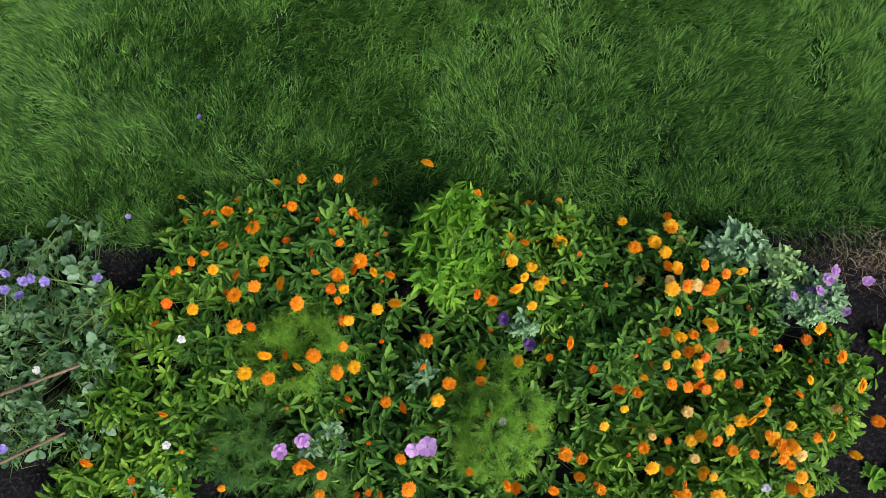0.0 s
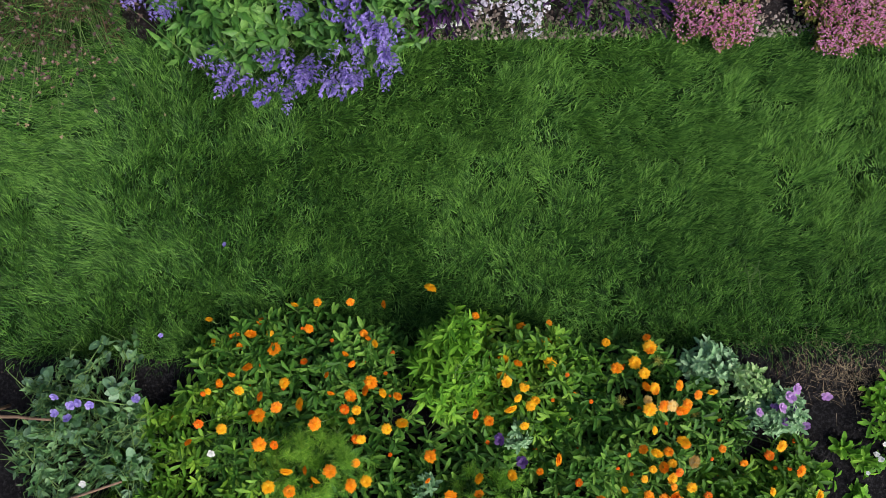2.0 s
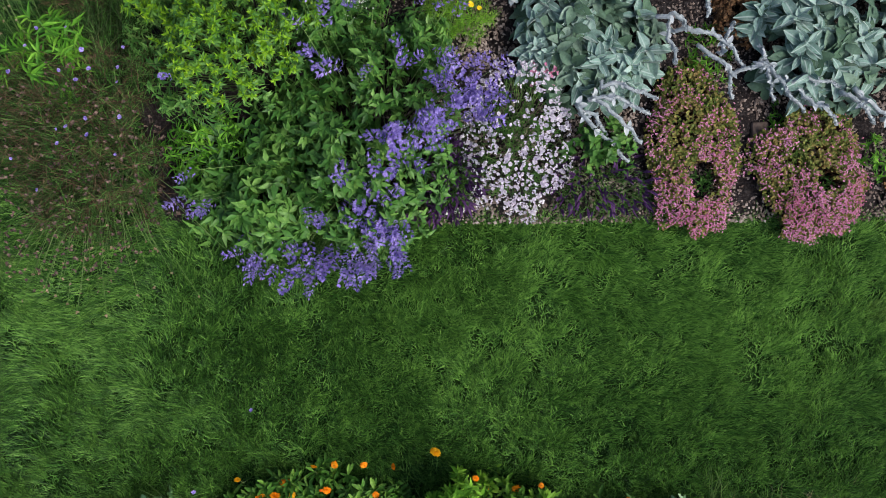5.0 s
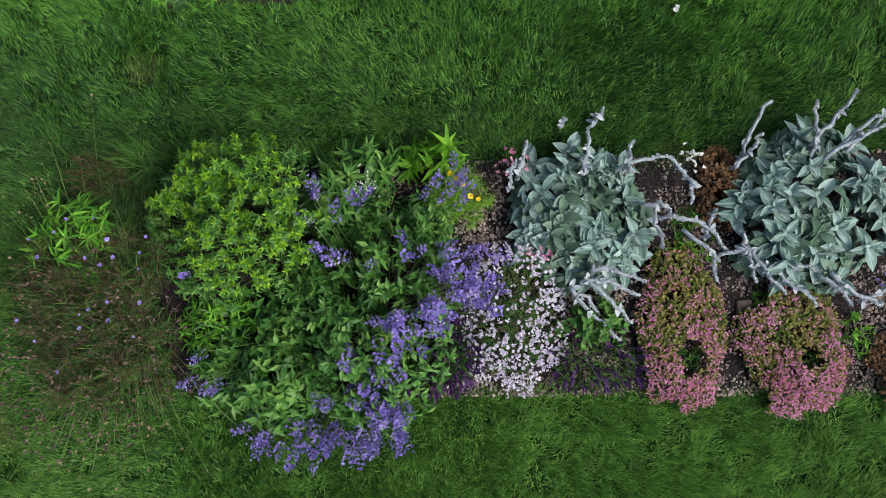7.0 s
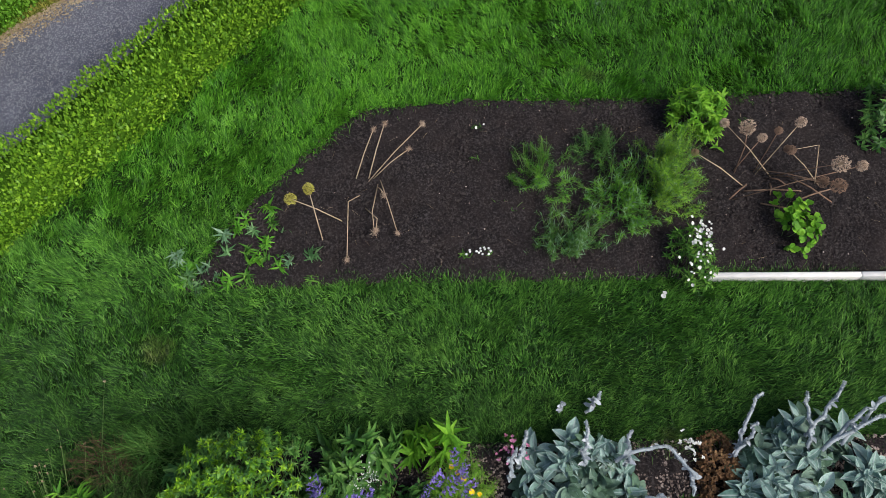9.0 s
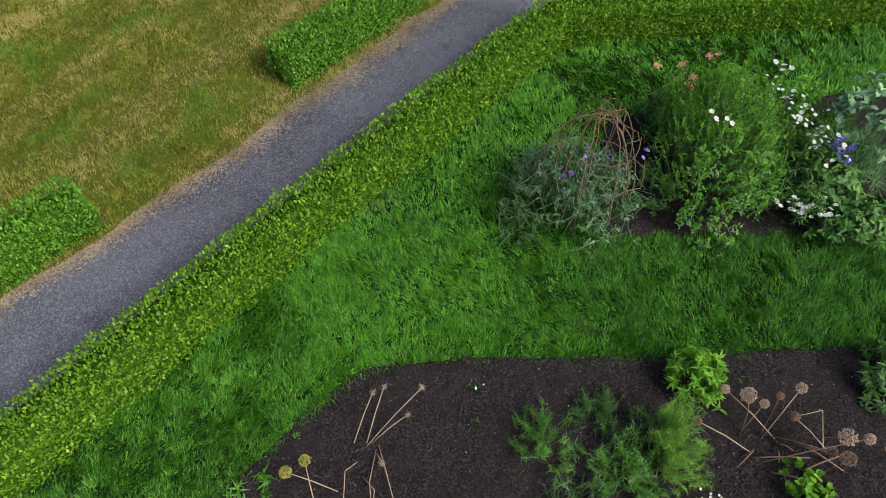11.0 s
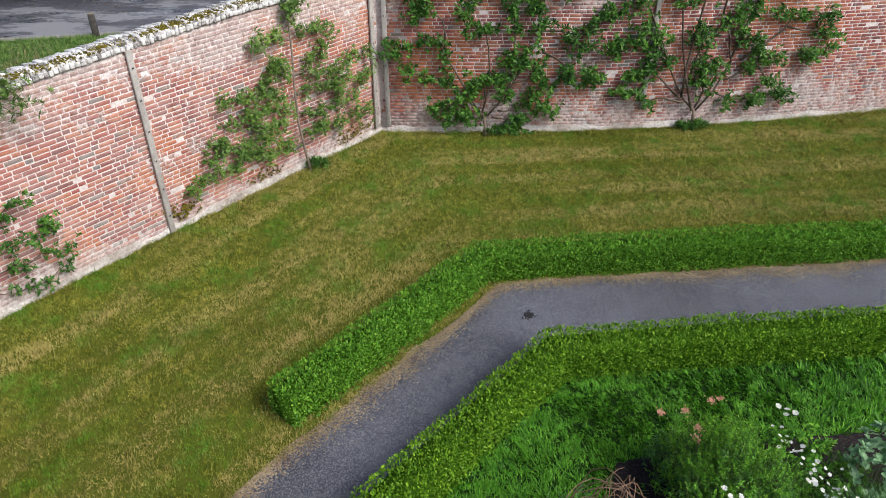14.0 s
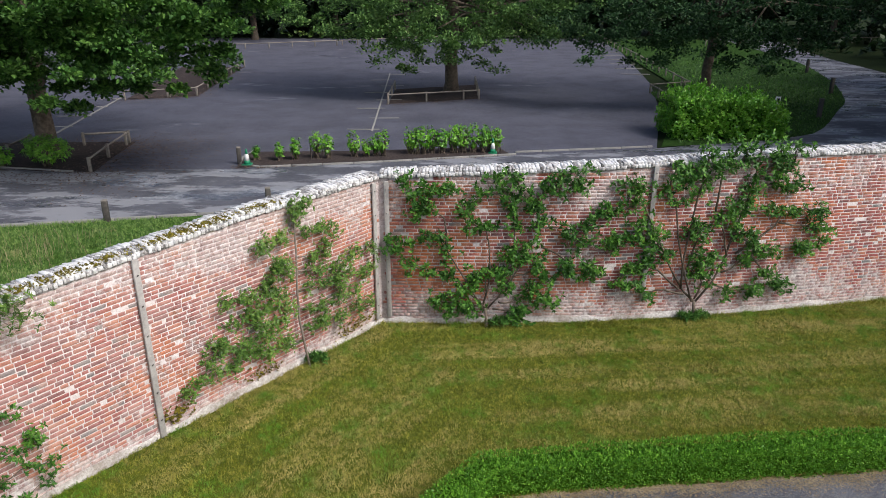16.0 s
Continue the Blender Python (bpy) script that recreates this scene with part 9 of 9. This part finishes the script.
# last four stand out of view, added to shade the road and grass island
for k, (x, y) in enumerate(((-34, 62), (-26, 70), (-18, 72), (-11, 76), (-4, 75), (3, 78), (10, 77), (17, 77), (21, 80), (36, 73), (42, 68), (48, 60), (-42, 50), (-30, 44), (37, 51), (21.8, 25.5), (26.5, 30.0), (31, 39.0), (22.5, 16.5))):
    big_tree("woodland_tree", (x, y), 0.3, 3.0, (7.5, 5.5, 4.5, 6.0), "dark dense woodland tree behind the car park, four added unseen for shade", 940 + k, 3000 if k < 15 else 7000, M_DARKOAK, (0.35, 0.6), 6, 70, 1.6)
x, y = rr.uniform(-60, 60, 2400), rr.uniform(75, 85, 2400)
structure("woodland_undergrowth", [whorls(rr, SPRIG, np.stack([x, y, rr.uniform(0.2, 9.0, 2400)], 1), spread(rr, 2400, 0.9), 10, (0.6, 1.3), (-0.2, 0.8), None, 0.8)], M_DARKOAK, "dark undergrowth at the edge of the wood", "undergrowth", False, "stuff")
x, y = rr.uniform(29.5, 60, 600), rr.uniform(34, 76, 600)
x = np.maximum(x, 30 + np.abs(y - 50) * 0.06)
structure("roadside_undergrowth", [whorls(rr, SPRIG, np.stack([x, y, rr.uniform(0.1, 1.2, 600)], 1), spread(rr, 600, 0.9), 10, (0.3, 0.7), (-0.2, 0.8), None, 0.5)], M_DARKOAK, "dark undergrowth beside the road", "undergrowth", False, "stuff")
x = rr.uniform(-16, 14, 260)
structure("wood_edge_plants", [whorls(rr, POINTED, np.stack([x, 72.5 + rr.random(260) * 1.5, rr.uniform(0.1, 0.7, 260)], 1), spread(rr, 260, 0.7), 9, (0.2, 0.4), (0, 0.7))], M_VERGE, "low green plants along the wood's edge", "undergrowth", False, "stuff")


# ---- rails, posts, cones, sign ----
def rail_fence(points, h=0.40, post=0.085):
    top = thing("rail_fence", (*points[0], 0), "low grey timber knee rail fence", "fence", "knee rails in the car park")
    line = Line(points)
    n = max(2, int(round(line.long / 1.9)) + 1)
    marks = sorted(set([float(s) for s in line.s] + [float(s) for s in np.linspace(0, line.long, n)]))
    spots = [marks[0]]
    for s in marks[1:]:
        if s - spots[-1] > 0.7 or s in line.s:
            spots.append(s)
    for s in spots:
        p = line.at(s)
        part("post", moved(soft_box(post, post, h + 0.12, 0.012), pose(p[0], p[1], (h + 0.12) / 2 - 0.06)), M_RAIL, top)
    for (x0, y0), (x1, y1) in zip(points, points[1:]):
        part("rail", moved(soft_box(math.hypot(x1 - x0, y1 - y0), 0.05, 0.065, 0.010), pose((x0 + x1) / 2, (y0 + y1) / 2, h, 45, 0, math.degrees(math.atan2(y1 - y0, x1 - x0)))), M_RAIL, top)


rail_fence([(-10.39, 23.9), (-10.66, 25.67), (-10.9, 27.78), (-12.26, 27.38)], 0.38)
rail_fence([(-13.73, 25.55), (-13.85, 27.09)], 0.38)
rail_fence([(-2.7, 36.0), (1.45, 37.5), (1.45, 42.2)])
rail_fence([(-2.7, 36.2), (-2.7, 40.4)])
rail_fence([(-15.0, 36.9), (-13.2, 37.67), (-12.09, 38.24), (-12.66, 44.68), (-13.0, 50.0)], 0.38)
rail_fence([(10.0, 32.5), (10.06, 39.61), (12.34, 40.69), (13.37, 57.36), (14.2, 72.0)], 0.4)
rail_fence([(-18.0, 61.5), (-9.0, 66.0), (-2.6, 70.0), (6.5, 71.5)])
rail_fence([(22.0, 66.5), (34.0, 70.0), (46.0, 72.5)])
divider = thing("parking_dividers", (-3.0, 30.0, 0), "thin pale timber parking bay dividers set in tarmac", "parking markers")
part("strip", moved(soft_box(0.07, 17.0, 0.03, 0.005), pose(-3.15, 38.5, -0.008, 0, 0, 2.2)), M_KERB, divider)
for k in range(8):
    y = 30.3 + k * 2.3
    part("tick", moved(soft_box(1.2, 0.06, 0.03, 0.005), pose(-2.82 - 0.04 * (y - 30) + (0.35 if k % 2 else -0.35), y, -0.010, 0, 0, 1 + k)), M_KERB, divider)
divider = thing("parking_dividers", (-14.8, 33.2, 0), "pale worn timber parking divider set in tarmac", "parking markers")
part("strip", moved(soft_box(0.10, 9.0, 0.03, 0.005), pose(-14.9, 33.6, -0.008, 0, 0, 8.3)), M_KERB, divider)
for k in range(4):
    part("tick", moved(soft_box(1.4, 0.07, 0.03, 0.005), pose(-15.0 - 0.33 * k, 30.6 + k * 2.2, -0.010, 0, 0, 4)), M_KERB, divider)
for k in range(8):
    y = 47.0 + k * 2.7
    tick = thing("bay_marker", (13.0 + 0.06 * (y - 45), y, 0), "thin pale timber bay marker set in tarmac", "parking markers", "bay markers")
    part("tick", moved(soft_box(1.7, 0.10, 0.03, 0.005), pose(10.9 + 0.09 * (y - 44), y, 0.0, 0, 0, -6)), M_KERB, tick)
for x, y in ((-7.9, 19.5), (-4.4, 20.6), (-6.35, 25.0)):
    b = thing("bollard", (x, y, 0), "short dark square timber bollard at the road", "bollard", "bollards")
    part("post", moved(soft_box(0.13, 0.13, 0.52, 0.02), pose(x, y, 0.22, 0, 0, 12)), M_POST, b)
    part("cap", moved(soft_box(0.13, 0.13, 0.03, 0.012), pose(x, y, 0.495, 0, 0, 12)), M_RAIL, b)
for x, y in ((15.2, 33.0), (18.98, 39.5), (21.78, 47.9), (23.6, 56.0)):
    b = thing("bollard", (x, y, 0), "short dark timber post along the road", "bollard", "road posts")
    part("post", moved(soft_box(0.16, 0.16, 0.80, 0.02), pose(x, y, 0.38)), M_POST, b)


def cone(x, y, label):
    top = thing("traffic_cone", (x, y, 0), label, "traffic cone", "traffic cones")
    part("base", moved(soft_box(0.28, 0.28, 0.03, 0.008), pose(x, y, 0.035)), M_GREENPLASTIC, top)
    z = [0.05, 0.16, 0.36, 0.50]
    r = [0.11, 0.09, 0.05, 0.022]
    for k, m in enumerate((M_GREENPLASTIC, M_WHITEPLASTIC, M_GREENPLASTIC)):
        part(("foot", "sleeve", "tip")[k], [rod([(x, y, z[k]), (x, y, z[k + 1])], [r[k], r[k + 1]], 6)], m, top, ("", "white reflective sleeve", "")[k], smooth=True)
    return top


cone(-6.05, 24.75, "green and white traffic cone on the kerb")
cone(1.45, 26.4, "green and white traffic cone at the shrub bed")
sign = thing("car_park_sign", (12.5, 31.0, 0), "small white sign with dark mark on a post", "sign")
part("post", moved(soft_box(0.08, 0.08, 1.1, 0.01), pose(12.54, 31.05, 0.53)), M_POST, sign)
plate = part("plate", moved(soft_box(0.20, 0.03, 0.50, 0.006), pose(12.48, 30.98, 0.90)), M_WHITEPLASTIC, sign, "white sign plate")
part("mark", moved(soft_box(0.12, 0.012, 0.13, 0.003), pose(12.48, 30.962, 1.02)), M_SIGN, sign, "dark printed square")
part("mark", moved(soft_box(0.11, 0.012, 0.10, 0.003), pose(12.48, 30.962, 0.81)), M_SIGN, sign, "dark printed bar")
